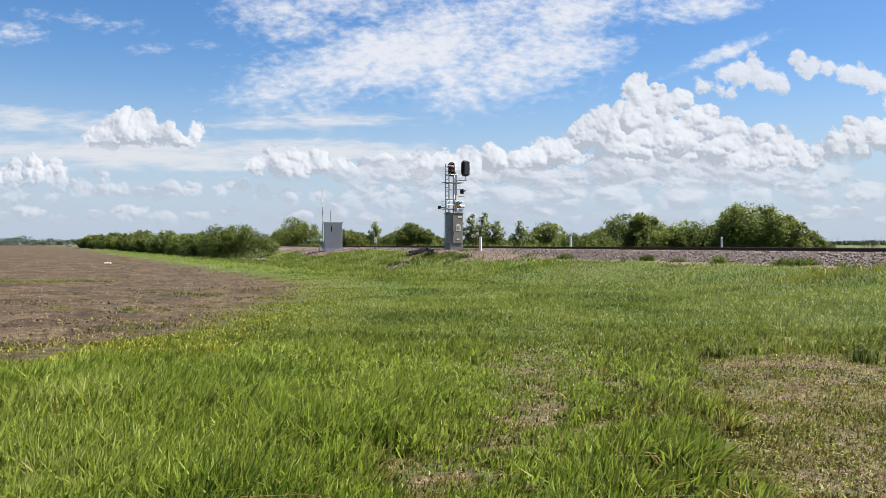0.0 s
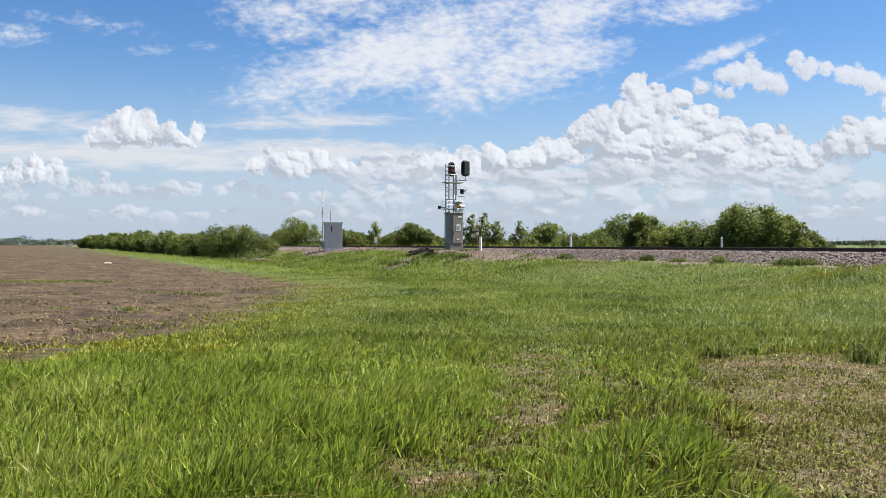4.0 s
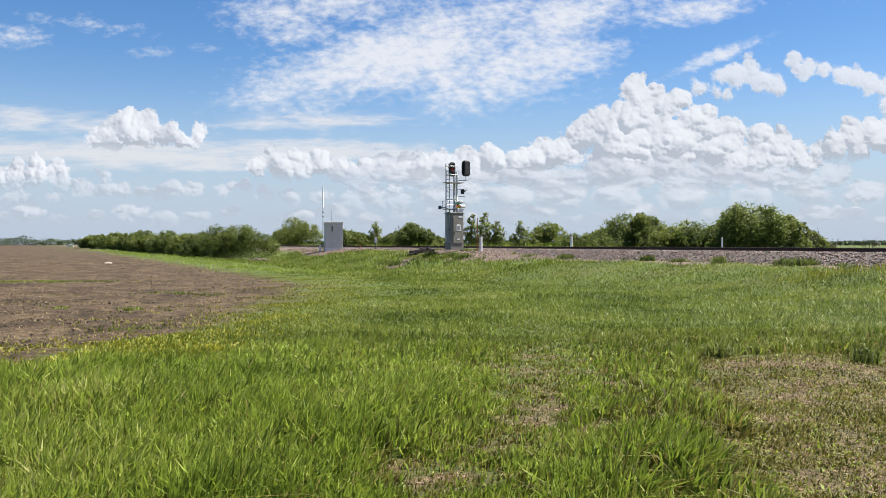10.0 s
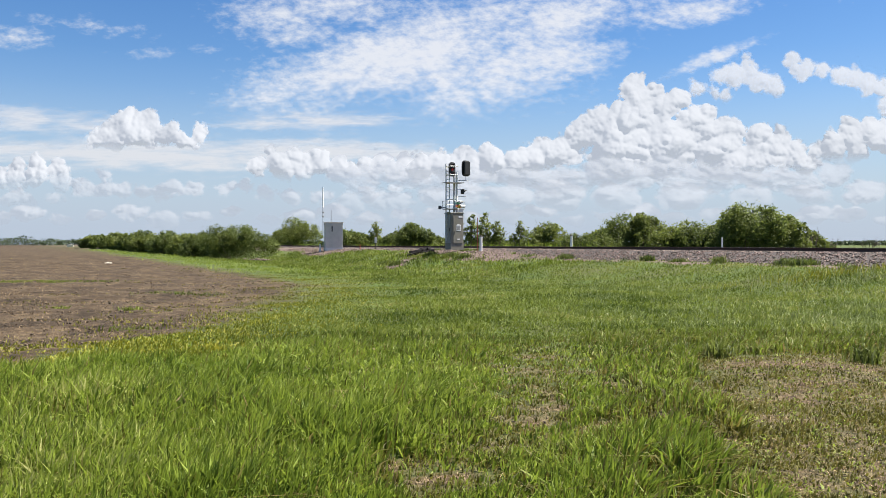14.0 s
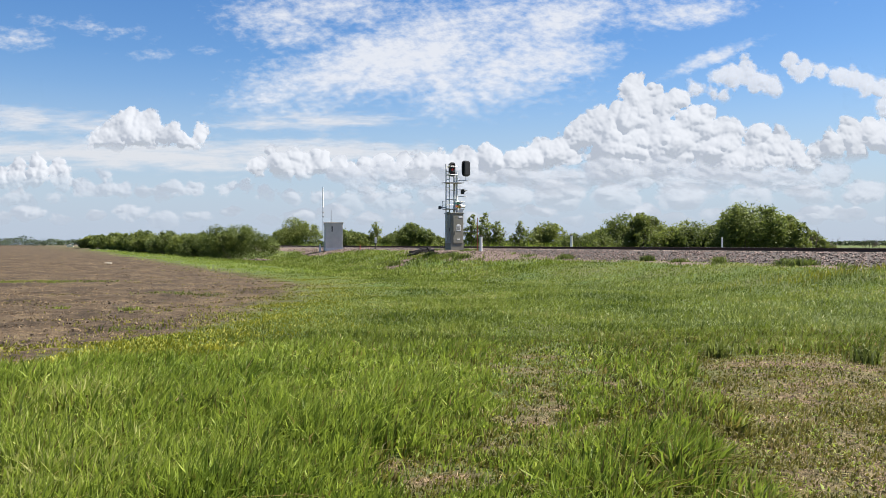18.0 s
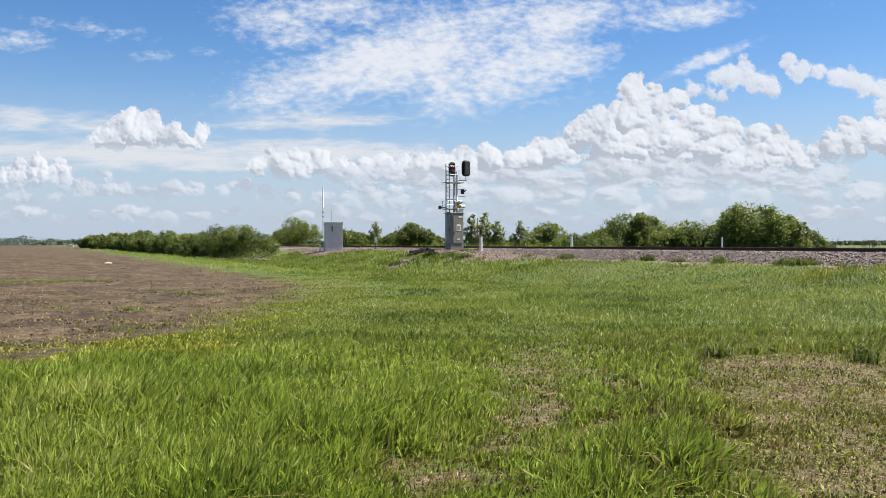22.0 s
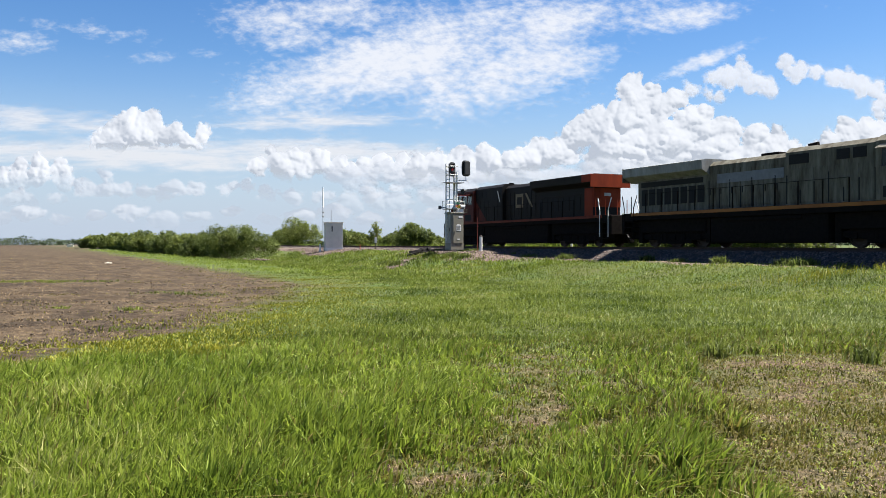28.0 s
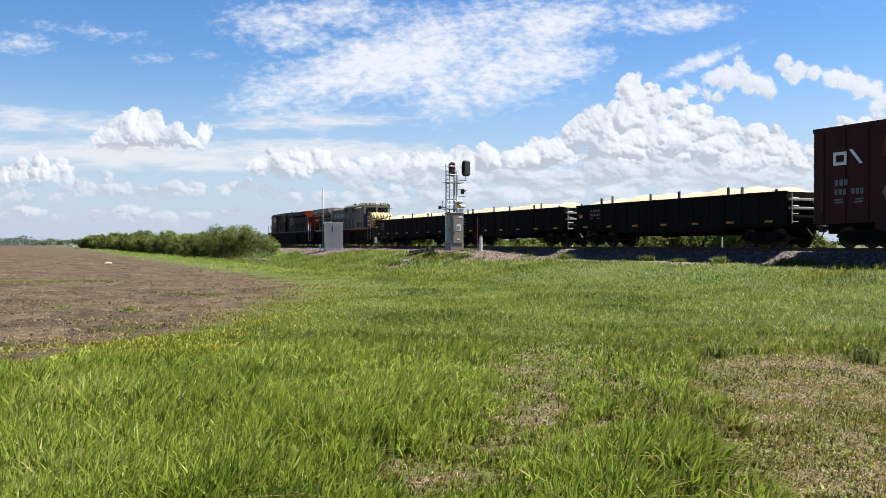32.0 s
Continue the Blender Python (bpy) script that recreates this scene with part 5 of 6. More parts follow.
def veil(dist, patches, box_, label, mat, drift, shrink):
    """A sheet of thin cloud. patches: (side, height, half width, half height, tilt, strength)."""
    x0, x1, y0, y1 = box_
    xs, ys = np.arange(x0, x1 + 1, 7.0), np.arange(y0, y1 + 1, 5.0)
    X, Y = np.meshgrid(xs, ys)
    den = np.full(X.shape, -0.6)
    for cx, cy, w, h, tilt, k in patches:
        c, s = math.cos(radians(tilt)), math.sin(radians(tilt))
        dx, dy = (X - cx) * c + (Y - cy) * s, (Y - cy) * c - (X - cx) * s
        den = np.maximum(den, -0.6 + (0.6 + k) * np.exp(-((dx / w) ** 2 + (dy / h) ** 2) ** 1.2))
    den = np.where(np.minimum.reduce([X - x0, x1 - X, Y - y0, y1 - Y]) < 8, -1.0, den)
    u = dist / 1000
    cx, cz = (x0 + x1) / 2 * u, (y0 + y1) / 2 * u + EYE
    V = np.c_[X.ravel() * u - cx, 0 * X.ravel(), Y.ravel() * u + EYE - cz]
    nx, ny = len(xs), len(ys)
    i = (np.arange(ny - 1)[:, None] * nx + np.arange(nx - 1)[None]).ravel()
    me = mesh_np("cloud", V, quads=np.c_[i, i + 1, i + nx + 1, i + nx])
    attribute(me, "cover", den.ravel())
    me.materials.append(mat)
    ob = new("cloud", me)
    ob.location = (cx, dist, cz)
    tagged(ob, label, "cloud", "clouds", "structure")
    CLOUDS.append((ob, Vector((cx, dist, cz)), (*drift, shrink)))


M_CIRRUS = veil_material("rippled high cloud", 0.238, (1.0, 1, 2.0), 0.0024, 0.48, 0.66, 0.015, 16)
M_STREAK = veil_material("streaks of high cloud", 0.216, (1.0, 1, 6.0), 0.0016, 0.45, 0.6, 0.006, 3)
veil(4245, [(-40, 235, 230, 58, 17, 0.90), (-150, 200, 130, 30, 12, 0.82), (90, 212, 150, 56, 14, 0.80), (130, 270, 180, 40, 10, 0.62), (-190, 272, 110, 34, -12, 0.58), (-110, 288, 130, 26, 0, 0.55), (330, 226, 80, 10, 22, 0.62), (310, 283, 95, 20, 8, 0.62),
            (-430, 268, 100, 12, -8, 0.30), (-515, 252, 60, 16, -5, 0.28), (-350, 236, 80, 10, 4, 0.12), (60, 292, 300, 20, 0, 0.3)],
     (-640, 640, 120, 380), "broad rippled sheet of thin white high cloud", M_CIRRUS, (-15, 0), 0.052)
veil(4255, [(-150, 147, 150, 12, 1, 0.75), (-330, 108, 330, 22, -1, 0.95), (-150, 112, 180, 16, -2, 0.9), (-500, 150, 160, 22, -3, 0.62)],
     (-700, 700, 60, 200), "pale streaks of thin cloud low in the sky", M_STREAK, (0, 0), 0.0)


def haze():
    """A glowing sheet painted as pale moist air along the horizon, thinning upward."""
    m = bpy.data.materials.new("glowing haze sheet")
    m.use_nodes = True
    nt = m.node_tree
    nt.nodes.remove(nt.nodes["Principled BSDF"])
    at_ = nt.nodes.new("ShaderNodeAttribute")
    at_.attribute_name = "cover"
    # even emission paints the haze; the cover thins it upward
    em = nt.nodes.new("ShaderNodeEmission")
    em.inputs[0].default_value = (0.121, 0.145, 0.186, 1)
    tp = nt.nodes.new("ShaderNodeBsdfTransparent")
    mix = nt.nodes.new("ShaderNodeMixShader")
    nt.links.new(at_.outputs["Fac"], mix.inputs[0])
    nt.links.new(tp.outputs[0], mix.inputs[1])
    nt.links.new(em.outputs[0], mix.inputs[2])
    nt.links.new(mix.outputs[0], nt.nodes["Material Output"].inputs[0])
    D = 4850.0
    an = np.radians(np.linspace(0, 360, 91))
    hs = np.array([-0.02, 0.0, 0.02, 0.04, 0.06, 0.08, 0.10, 0.12, 0.15, 0.18, 0.22])
    A, H = np.meshgrid(an, hs)
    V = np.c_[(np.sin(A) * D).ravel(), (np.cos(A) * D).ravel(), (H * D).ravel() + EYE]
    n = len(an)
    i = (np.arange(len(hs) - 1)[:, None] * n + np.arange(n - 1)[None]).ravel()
    me = mesh_np("haze_glow_sheet", V, quads=np.c_[i, i + 1, i + n + 1, i + n])
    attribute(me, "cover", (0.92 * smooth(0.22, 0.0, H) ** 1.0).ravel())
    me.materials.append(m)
    tagged(new("haze_glow_sheet", me), "glowing sheet painting pale haze along the whole horizon", "haze", kind="structure")


haze()


# ---- train ----
TRAIN, WHEELS = [], []
M_GEAR = material("dirty running gear", (0.014, 0.011, 0.009), 0.9, color2=(0.005, 0.004, 0.0035), scale=5, bump=0.3, spec=0.06)
M_STEEL = material("worn wheel steel", (0.05, 0.04, 0.035), 0.5, 0.7, color2=(0.04, 0.03, 0.025), scale=6, spec=0.12)
M_LBLACK = material("weathered black paint", (0.016, 0.0135, 0.011), 0.6, color2=(0.007, 0.006, 0.005), scale=1.5, stretch=(1, 1, 0.25), spec=0.12)
M_LRED = material("faded red-orange paint", (0.27, 0.038, 0.010), 0.6, color2=(0.12, 0.018, 0.007), scale=1.4, stretch=(1, 1, 0.3), spec=0.12)
# shaded copy of the red paint, for the cab side turned from the sun
M_LCABSHADE = material("grimy red paint darkened for shade", (0.120, 0.018, 0.010), 0.6, color2=(0.032, 0.010, 0.007), scale=1.6, stretch=(1, 1, 0.3), spec=0.15)
M_LGREY = material("weathered silver-grey paint", (0.168, 0.162, 0.126), 0.65, color2=(0.036, 0.026, 0.015), scale=2.2, spread=0.42, stretch=(1.6, 1, 0.3), bump=0.05, spec=0.15)
# wing colour raised above the hood's to stand in for light on it
M_LWINGLIT = material("lit blue-grey housing paint", (0.27, 0.275, 0.265), 0.6, color2=(0.13, 0.125, 0.11), scale=2.0, spread=0.4, stretch=(1, 1, 0.4), spec=0.2)
M_LPATCH = material("fresh grey patch paint", (0.19, 0.20, 0.21), 0.55, color2=(0.12, 0.125, 0.13), scale=3, spec=0.2)
M_LBLUE = material("dark blue paint", (0.022, 0.027, 0.085), 0.5, color2=(0.012, 0.014, 0.045), scale=2)
M_ZEBRA = material("brown-black stripe paint", (0.022, 0.017, 0.020), 0.6, color2=(0.055, 0.035, 0.020), scale=4, spec=0.2)
M_LYELLOW = material("faded yellow paint", (0.60, 0.40, 0.075), 0.6, color2=(0.30, 0.175, 0.045), scale=2.6)
M_LCREAM = material("grimy white cab paint", (0.46, 0.44, 0.375), 0.6, color2=(0.24, 0.215, 0.17), scale=3, spec=0.3)
M_LGREEN = material("dark green number box", (0.045, 0.11, 0.06), 0.5, color2=(0.03, 0.06, 0.035), scale=5)
M_SILL = material("faded orange sill", (0.34, 0.135, 0.028), 0.6, color2=(0.14, 0.05, 0.016), scale=1.5, stretch=(0.4, 1, 1), spec=0.2)
M_SILLRED = material("dull red sill", (0.16, 0.035, 0.018), 0.65, color2=(0.08, 0.02, 0.012), scale=1.5, spec=0.12)
M_TAN = material("dull gold paint", (0.19, 0.145, 0.075), 0.7, color2=(0.11, 0.08, 0.04), scale=4)
M_VENT = material("dark grille", (0.022, 0.022, 0.022), 0.7, color2=(0.010, 0.010, 0.010), scale=20, spec=0.12)
M_GOND = material("sooty black car side", (0.0115, 0.0095, 0.0085), 0.8, color2=(0.005, 0.004, 0.0035), scale=1.2, spread=0.35, stretch=(1, 1, 0.3), bump=0.08, spec=0.06)
M_GOND2 = material("rusty black car side", (0.015, 0.010, 0.009), 0.8, color2=(0.007, 0.005, 0.0045), scale=1.0, spread=0.35, stretch=(1, 1, 0.3), bump=0.08, spec=0.06)
M_SAND = material("pale sand", (0.270, 0.222, 0.150), 0.95, color2=(0.215, 0.170, 0.110), scale=4, bump=0.5, bump_scale=12)
M_STAKE = material("grey timber stake", (0.30, 0.28, 0.25), 0.85, color2=(0.10, 0.09, 0.08), scale=6, obj_random=True)
M_BOX = material("brown-red boxcar paint", (0.060, 0.014, 0.013), 0.6, color2=(0.030, 0.009, 0.008), scale=1.2, spread=0.4, stretch=(1, 1, 0.25), bump=0.06, spec=0.12)
M_REFLECT = material("yellow reflector", (0.50, 0.20, 0.02), 0.45, color2=(0.30, 0.11, 0.015), scale=9)
M_TAGPAINT = material("pale sprayed paint", (0.17, 0.17, 0.155), 0.6, color2=(0.07, 0.07, 0.065), scale=3)
M_LAMP = material("dull headlight glass", (0.45, 0.45, 0.42), 0.15, color2=(0.3, 0.3, 0.28))


def glass():
    m = bpy.data.materials.new("dusty window glass")
    m.use_nodes = True
    nt = m.node_tree
    b = nt.nodes["Principled BSDF"]
    b.inputs["Base Color"].default_value, b.inputs["Roughness"].default_value = (0.02, 0.025, 0.03, 1), 0.08
    tp = nt.nodes.new("ShaderNodeBsdfTransparent")
    tp.inputs[0].default_value = (0.8, 0.85, 0.85, 1)
    mix = nt.nodes.new("ShaderNodeMixShader")
    mix.inputs[0].default_value = 0.35
    nt.links.new(tp.outputs[0], mix.inputs[1])
    nt.links.new(b.outputs[0], mix.inputs[2])
    nt.links.new(mix.outputs[0], nt.nodes["Material Output"].inputs[0])
    return m


M_GLASS = glass()


def vehicle(name, q, label, category):
    """q: distance of its leading coupler behind the train's head. Local x forward, y towards the field, z up from the rail."""
    root = thing(name, Matrix.Identity(4), label, category)
    TRAIN.append((root, q))
    return root


def wheel_mesh(r):
    """A wheelset: two dished, flanged wheels on one axle along y."""
    bm = bmesh.new()
    n = 28
    for s in (1, -1):
        prof = [(0.10, 0.70), (0.12, 0.84), (r * 0.55, 0.79), (r * 0.80, 0.79), (r * 0.84, 0.83), (r, 0.83), (r + 0.002, 0.72), (r + 0.03, 0.715), (r + 0.028, 0.69), (r * 0.80, 0.70), (0.10, 0.70)]
        rings = [[bm.verts.new((pr * math.cos(6.28319 * i / n), s * py, pr * math.sin(6.28319 * i / n))) for i in range(n)] for pr, py in prof]
        for k in range(len(rings) - 1):
            for i in range(n):
                bm.faces.new((rings[k][i], rings[k][(i + 1) % n], rings[k + 1][(i + 1) % n], rings[k + 1][i]))
    rod(bm, (0, -0.9, 0), (0, 0.9, 0), 0.09, n=12)
    for s in (1, -1):
        for i in range(3):
            an = 2.0944 * i
            rod(bm, (0.10 * math.cos(an), s * 0.84, 0.10 * math.sin(an)), (0.10 * math.cos(an), s * 0.92, 0.10 * math.sin(an)), 0.025, n=6)
    me = bpy.data.meshes.new("wheelset")
    bmesh.ops.recalc_face_normals(bm, faces=bm.faces)
    bm.to_mesh(me)
    bm.free()
    me.materials.append(M_STEEL)
    return me


BIG, SMALL = wheel_mesh(0.52), wheel_mesh(0.45)


def bogie(root, x, axles, r, half, deep):
    """A truck: side frames, bolster, springs and its turning wheelsets."""
    if len(axles) == 3:
        tr = part("truck", box(bmesh.new(), x - half, x + half, -0.62, 0.62, 0.20, 1.53, 0.03), M_GEAR, root, "dark cast steel truck")
        for s in (1, -1):
            part("brake_gear", box(bmesh.new(), x - half, x + half, *sorted((s * 0.86, s * 1.25)), 0.80, 1.53, 0.05), M_GEAR, tr)
            for dx in (-0.975, 0.975):
                part("brake_rigging", box(bmesh.new(), x + dx - 0.38, x + dx + 0.38, *sorted((s * 0.66, s * 1.12)), 0.20, 0.9, 0.04), M_GEAR, tr)
            for dx in (-2.7, 2.7):
                part("sander_box", box(bmesh.new(), x + dx - 0.16, x + dx + 0.16, *sorted((s * 0.66, s * 1.2)), 0.24, 1.5, 0.04), M_GEAR, tr)
    else:
        tr = part("truck", box(bmesh.new(), x - 0.3, x + 0.3, -1.0, 1.0, r + 0.05, r + 0.32, 0.03), M_GEAR, root, "dark cast steel truck")
    for s in (1, -1):
        out = [(x - half, r + 0.02), (x - half + 0.1, r + 0.18), (x - half * 0.55, r + 0.20 + deep * 0.3), (x + half * 0.55, r + 0.20 + deep * 0.3), (x + half - 0.1, r + 0.18), (x + half, r + 0.02),
               (x + half - 0.25, r - 0.10), (x + half * 0.45, r - 0.16), (x + half * 0.3, r - 0.24 - deep * 0.2), (x - half * 0.3, r - 0.24 - deep * 0.2), (x - half * 0.45, r - 0.16), (x - half + 0.25, r - 0.10)]
        part("side_frame", prism(bmesh.new(), out, s * 0.98, s * 1.10), M_GEAR, tr)
        for dx in ((-0.14, 0.0, 0.14) if len(axles) == 2 else (-0.9, 0.9)):
            part("spring", rod(bmesh.new(), (x + dx, s * 1.12, r - 0.15), (x + dx, s * 1.12, r + 0.2), 0.06, n=8), M_GEAR, tr)
        for a_ in axles:
            part("axle_box", box(bmesh.new(), a_ - 0.16, a_ + 0.16, s * 1.06 - 0.1, s * 1.06 + 0.1, r - 0.14, r + 0.14, 0.03), M_GEAR, tr)
    for a_ in axles:
        ob = new("wheelset", BIG if r > 0.5 else SMALL)
        ob.parent = root
        ob.matrix_local = pose(a_, 0, r)
        WHEELS.append((ob, a_, r))
    return tr


def coupler(root, x, s):
    c = part("coupler", box(bmesh.new(), min(x, x - s * 0.7), max(x, x - s * 0.7), -0.09, 0.09, 0.78, 0.96, 0.02), M_GEAR, root)
    part("knuckle", box(bmesh.new(), x - 0.14, x + 0.10, -0.16, 0.14, 0.70, 1.02, 0.05), M_STEEL, c)
    part("air_hose", rod(bmesh.new(), (x - s * 0.5, 0.35, 0.85), (x - s * 0.1, 0.28, 0.35), 0.025, n=6), M_BLACK, c)


def bars(root, x0, x1, y, z, rows, mat, label):
    """Unreadable lettering as plain bars: rows of (height, shares of the width)."""
    for h, shares in rows:
        w = (x1 - x0) / len(shares)
        for k, f in enumerate(shares):
            if f:
                part("lettering_bar", box(bmesh.new(), x0 + k * w, x0 + k * w + w * f, y, y + 0.006, z - h, z), mat, root, label)
        z -= h * 1.7


def locomotive(q, L, back, kind):
    """A six-axle diesel with a wide cab. back: it runs long end first."""
    grey = kind == "grey"
    root = vehicle("locomotive", q, "weathered silver-grey diesel locomotive with blue and yellow striped nose" if grey else "black and red-orange diesel freight locomotive, dirty and weathered", "locomotive")
    body, sillc = (M_LGREY, M_SILL) if grey else (M_LBLACK, M_SILLRED)
    cabc = M_LGREY if grey else M_LCABSHADE

    H = L if grey else 22.9          # length that the superstructure was drawn for
    T = H - (1.5 if grey else 1.0)   # end of the hood
    fore = [0.0] * 4                 # how far nose, cab, middle and tail of the superstructure stand forward

    def X(xs):
        xs -= float(np.interp(xs, [2.9, 6, 12, 15.15], fore))
        return -(L - xs) if back else -xs

    def bx(a_, b_, *r, **k):
        u, v = sorted((X(a_), X(b_)))
        return box(bmesh.new(), u, v, *r, **k)

    def pr(pts, y0, y1):
        return prism(bmesh.new(), [(X(a_), z) for a_, z in pts], y0, y1)

    f = -1 if back else 1      # forward of the cab, in local x
    fr = part("underframe", bx(0.75, L - 0.75, -1.48, 1.48, 1.52, 1.93, bevel=0.02), M_GEAR, root)
    for s in (1, -1):
        part("sill_stripe", bx(1.35, L - 1.35, s * 1.49 - 0.006, s * 1.49 + 0.006, 1.76, 1.92), sillc, fr, "faded stripe along the sill")
    for xs, s in ((0.0, f), (L, -f)):
        coupler(root, X(xs), s)
    # pilots and steps at both ends
    for e0, e1, m_ in ((0.45 if grey else 0.28, 0.75, cabc if not grey else M_LBLUE), (L - 0.75, L - 0.45, body if grey else M_LRED)):
        part("pilot", bx(e0, e1, -1.46, 1.46, 0.75, 1.9, bevel=0.03), M_GEAR, root)
    part("snow_plough", prism(bmesh.new(), [(X(0.3), 0.12), (X(0.75), 0.16), (X(0.75), 0.9), (X(0.62), 0.8)], -1.3, 1.3), M_GEAR, root)
    for c_ in (1.15, L - 1.15):
        for s in (1, -1):
            st = part("stairs", bx(c_ - 0.40, c_ + 0.40, s * 1.0 - 0.02, s * 1.0 + 0.02, 0.45, 1.55), M_GEAR, root)
            for k in range(4):
                y0, y1 = sorted((s * 1.02, s * 1.46))
                part("tread", bx(c_ - 0.36, c_ + 0.36, y0, y1, 0.48 + 0.32 * k, 0.53 + 0.32 * k), M_GEAR, st)
            for d in (-0.42, 0.42):
                bm = rod(bmesh.new(), (X(c_ + d), s * 1.49, 0.6), (X(c_ + d), s * 1.49, 2.2), 0.026, n=6)
                rod(bm, (X(c_ + d), s * 1.49, 2.2), (X(c_ + d * 1.6), s * 1.44, 2.95), 0.026, n=6)
                part("handrail", bm, (M_STAKE if grey and c_ < 2 else M_GEAR if grey or c_ < 2 else M_WHITE), st, "grab rail")
    fore[:] = (0.0, 0.75, 0.3, 0.0) if grey else (0.1, 0.1, 0.35, 0.7)
    # nose
    if grey:
        nose = [(1.30, 1.93), (1.12, 2.5), (1.12, 2.9), (1.22, 3.2), (1.45, 3.42), (1.9, 3.54), (2.9, 3.58), (2.9, 1.93)]
    else:
        nose = [(0.90, 1.93), (0.80, 2.6), (0.87, 2.98), (1.15, 3.24), (1.65, 3.38), (2.9, 3.46), (2.9, 1.93)]
    nb = part("nose", pr(nose, -1.08, 1.08), M_LYELLOW if grey else cabc, root, "")
    door_x = 1.08 if grey else 0.765
    part("nose_door", bx(door_x, door_x + 0.125, -0.36, 0.36, 2.05, 2.95, bevel=0.01), M_LYELLOW if grey else cabc, nb)
    if grey:
        for s in (1, -1):
            y0, y1 = sorted((s * 1.084, s * 1.09))
            part("nose_panel", pr([(2.05, 1.95), (2.88, 1.95), (2.88, 3.56), (1.85, 3.50)], y0, y1), M_LBLUE, nb, "dark blue panel")
            for za in (2.12, 2.56, 3.00):
                y2, y3 = sorted((s * 1.092, s * 1.098))
                part("nose_stripe", pr([(1.98, za + 0.06), (2.87, za), (2.87, za + 0.18), (1.94, za + 0.20)], y2, y3), M_LYELLOW, nb, "faded yellow stripe")
            for k in range(4):
                z, xf = 1.97 + 0.33 * k, 1.16 + (0.10 if k in (0, 3) else 0.0)
                part("nose_stripe", pr([(xf, z + 0.24), (1.93, z - 0.02), (1.93, z + 0.14), (xf, z + 0.40 if k < 3 else z + 0.34)], y0, y1), M_ZEBRA, nb, "brown-black slanting stripe")
        for y0 in (-1.02, -0.66, -0.22, 0.06, 0.50, 0.86):
            part("nose_stripe", pr([(1.105, 2.9), (1.207, 3.205), (1.437, 3.43), (1.9, 3.552), (2.78, 3.592), (2.78, 3.57), (1.95, 3.5), (1.5, 3.35), (1.25, 3.1), (1.14, 2.9)], y0, y0 + 0.16), M_ZEBRA, nb, "brown-black stripe over the nose")
        for k in range(4):
            for s in (1, -1):
                z = 1.98 + k * 0.26
                bm = bmesh.new()
                vs = [bm.verts.new((X(float(np.interp(zz, [1.93, 2.5, 2.9, 3.2], [1.288, 1.108, 1.108, 1.208]))), y, zz)) for y, zz in ((s * 0.40, z + 0.2), (s * 1.04, z), (s * 1.04, z + 0.13), (s * 0.40, z + 0.33))]
                bm.faces.new(vs)
                bmesh.ops.solidify(bm, geom=bm.faces[:], thickness=0.012)
                part("nose_stripe", bm, M_ZEBRA, nb, "brown-black chevron")
        for k in range(3):
            z = 2.10 + 0.3 * k
            bm = bmesh.new()
            for s in (1, -1):
                vs = [bm.verts.new((X(1.072), s * y, zz)) for y, zz in ((0.0, z + 0.16), (0.34, z), (0.34, z + 0.13), (0.0, z + 0.29))]
                bm.faces.new(vs)
            bmesh.ops.solidify(bm, geom=bm.faces[:], thickness=0.006)
            part("nose_stripe", bm, M_ZEBRA, nb, "brown-black chevron on the nose door")
    for y in (-0.75, 0.75):
        part("ditch_light", rod(bmesh.new(), (X(0.78), y, 1.72), (X(0.66), y, 1.72), 0.11, n=12), M_LAMP, root)
    # cab: walls round real window openings
    cab = part("cab_roof", pr([(2.6, 4.36), (2.75, 4.52), (3.2, 4.60), (5.8, 4.60), (5.95, 4.5), (5.95, 4.36)], -1.2, 1.2), body if grey else M_LBLACK, root)
    for s in (1, -1):
        y0, y1 = sorted((s * 1.2, s * 1.52))
        bm = bmesh.new()
        pts = [(1.2, 4.36), (1.52, 4.28), (1.50, 4.34), (1.2, 4.58)]
        a_ = [bm.verts.new((X(2.65), s * y, z)) for y, z in pts]
        b_ = [bm.verts.new((X(5.95), s * y, z)) for y, z in pts]
        bm.faces.new(a_)
        bm.faces.new(b_[::-1])
        for i in range(4):
            bm.faces.new((a_[i], b_[i], b_[(i + 1) % 4], a_[(i + 1) % 4]))
        part("roof_edge", bm, body if grey else M_LBLACK, cab)
        w0, w1 = sorted((s * 1.46, s * 1.52))
        part("side_wall", bx(2.85, 5.95, w0, w1, 1.93, 3.30, bevel=0.01), cabc, cab)
        part("side_header", bx(2.85, 5.95, w0, w1, 4.02, 4.34), cabc, cab)
        for a0, a1 in ((2.85, 3.1), (3.93, 4.03), (4.86, 4.96), (5.62, 5.95)):
            part("window_post", bx(a0, a1, w0, w1, 3.30, 4.02), cabc, cab)
        for a0, a1 in ((3.1, 3.93), (4.03, 4.86), (4.96, 5.62)):
            wn_ = part("window", bx(a0, a1, s * 1.485 - 0.004, s * 1.485 + 0.004, 3.30, 4.02), M_GLASS, cab)
            part("window_frame", bx(a0, a1, w0 - 0.008, w1 + 0.008, 3.29, 3.33), M_BLACK, wn_)
        y0, y1 = sorted((s * 1.5, s * 1.80))
        bm = bmesh.new()
        vs = [bm.verts.new(v) for v in ((X(3.0), s * 1.5, 4.20), (X(5.7), s * 1.5, 4.20), (X(5.7), s * 1.82, 4.03), (X(3.0), s * 1.82, 4.03))]
        bm.faces.new(vs)
        bmesh.ops.solidify(bm, geom=bm.faces[:], thickness=0.02)
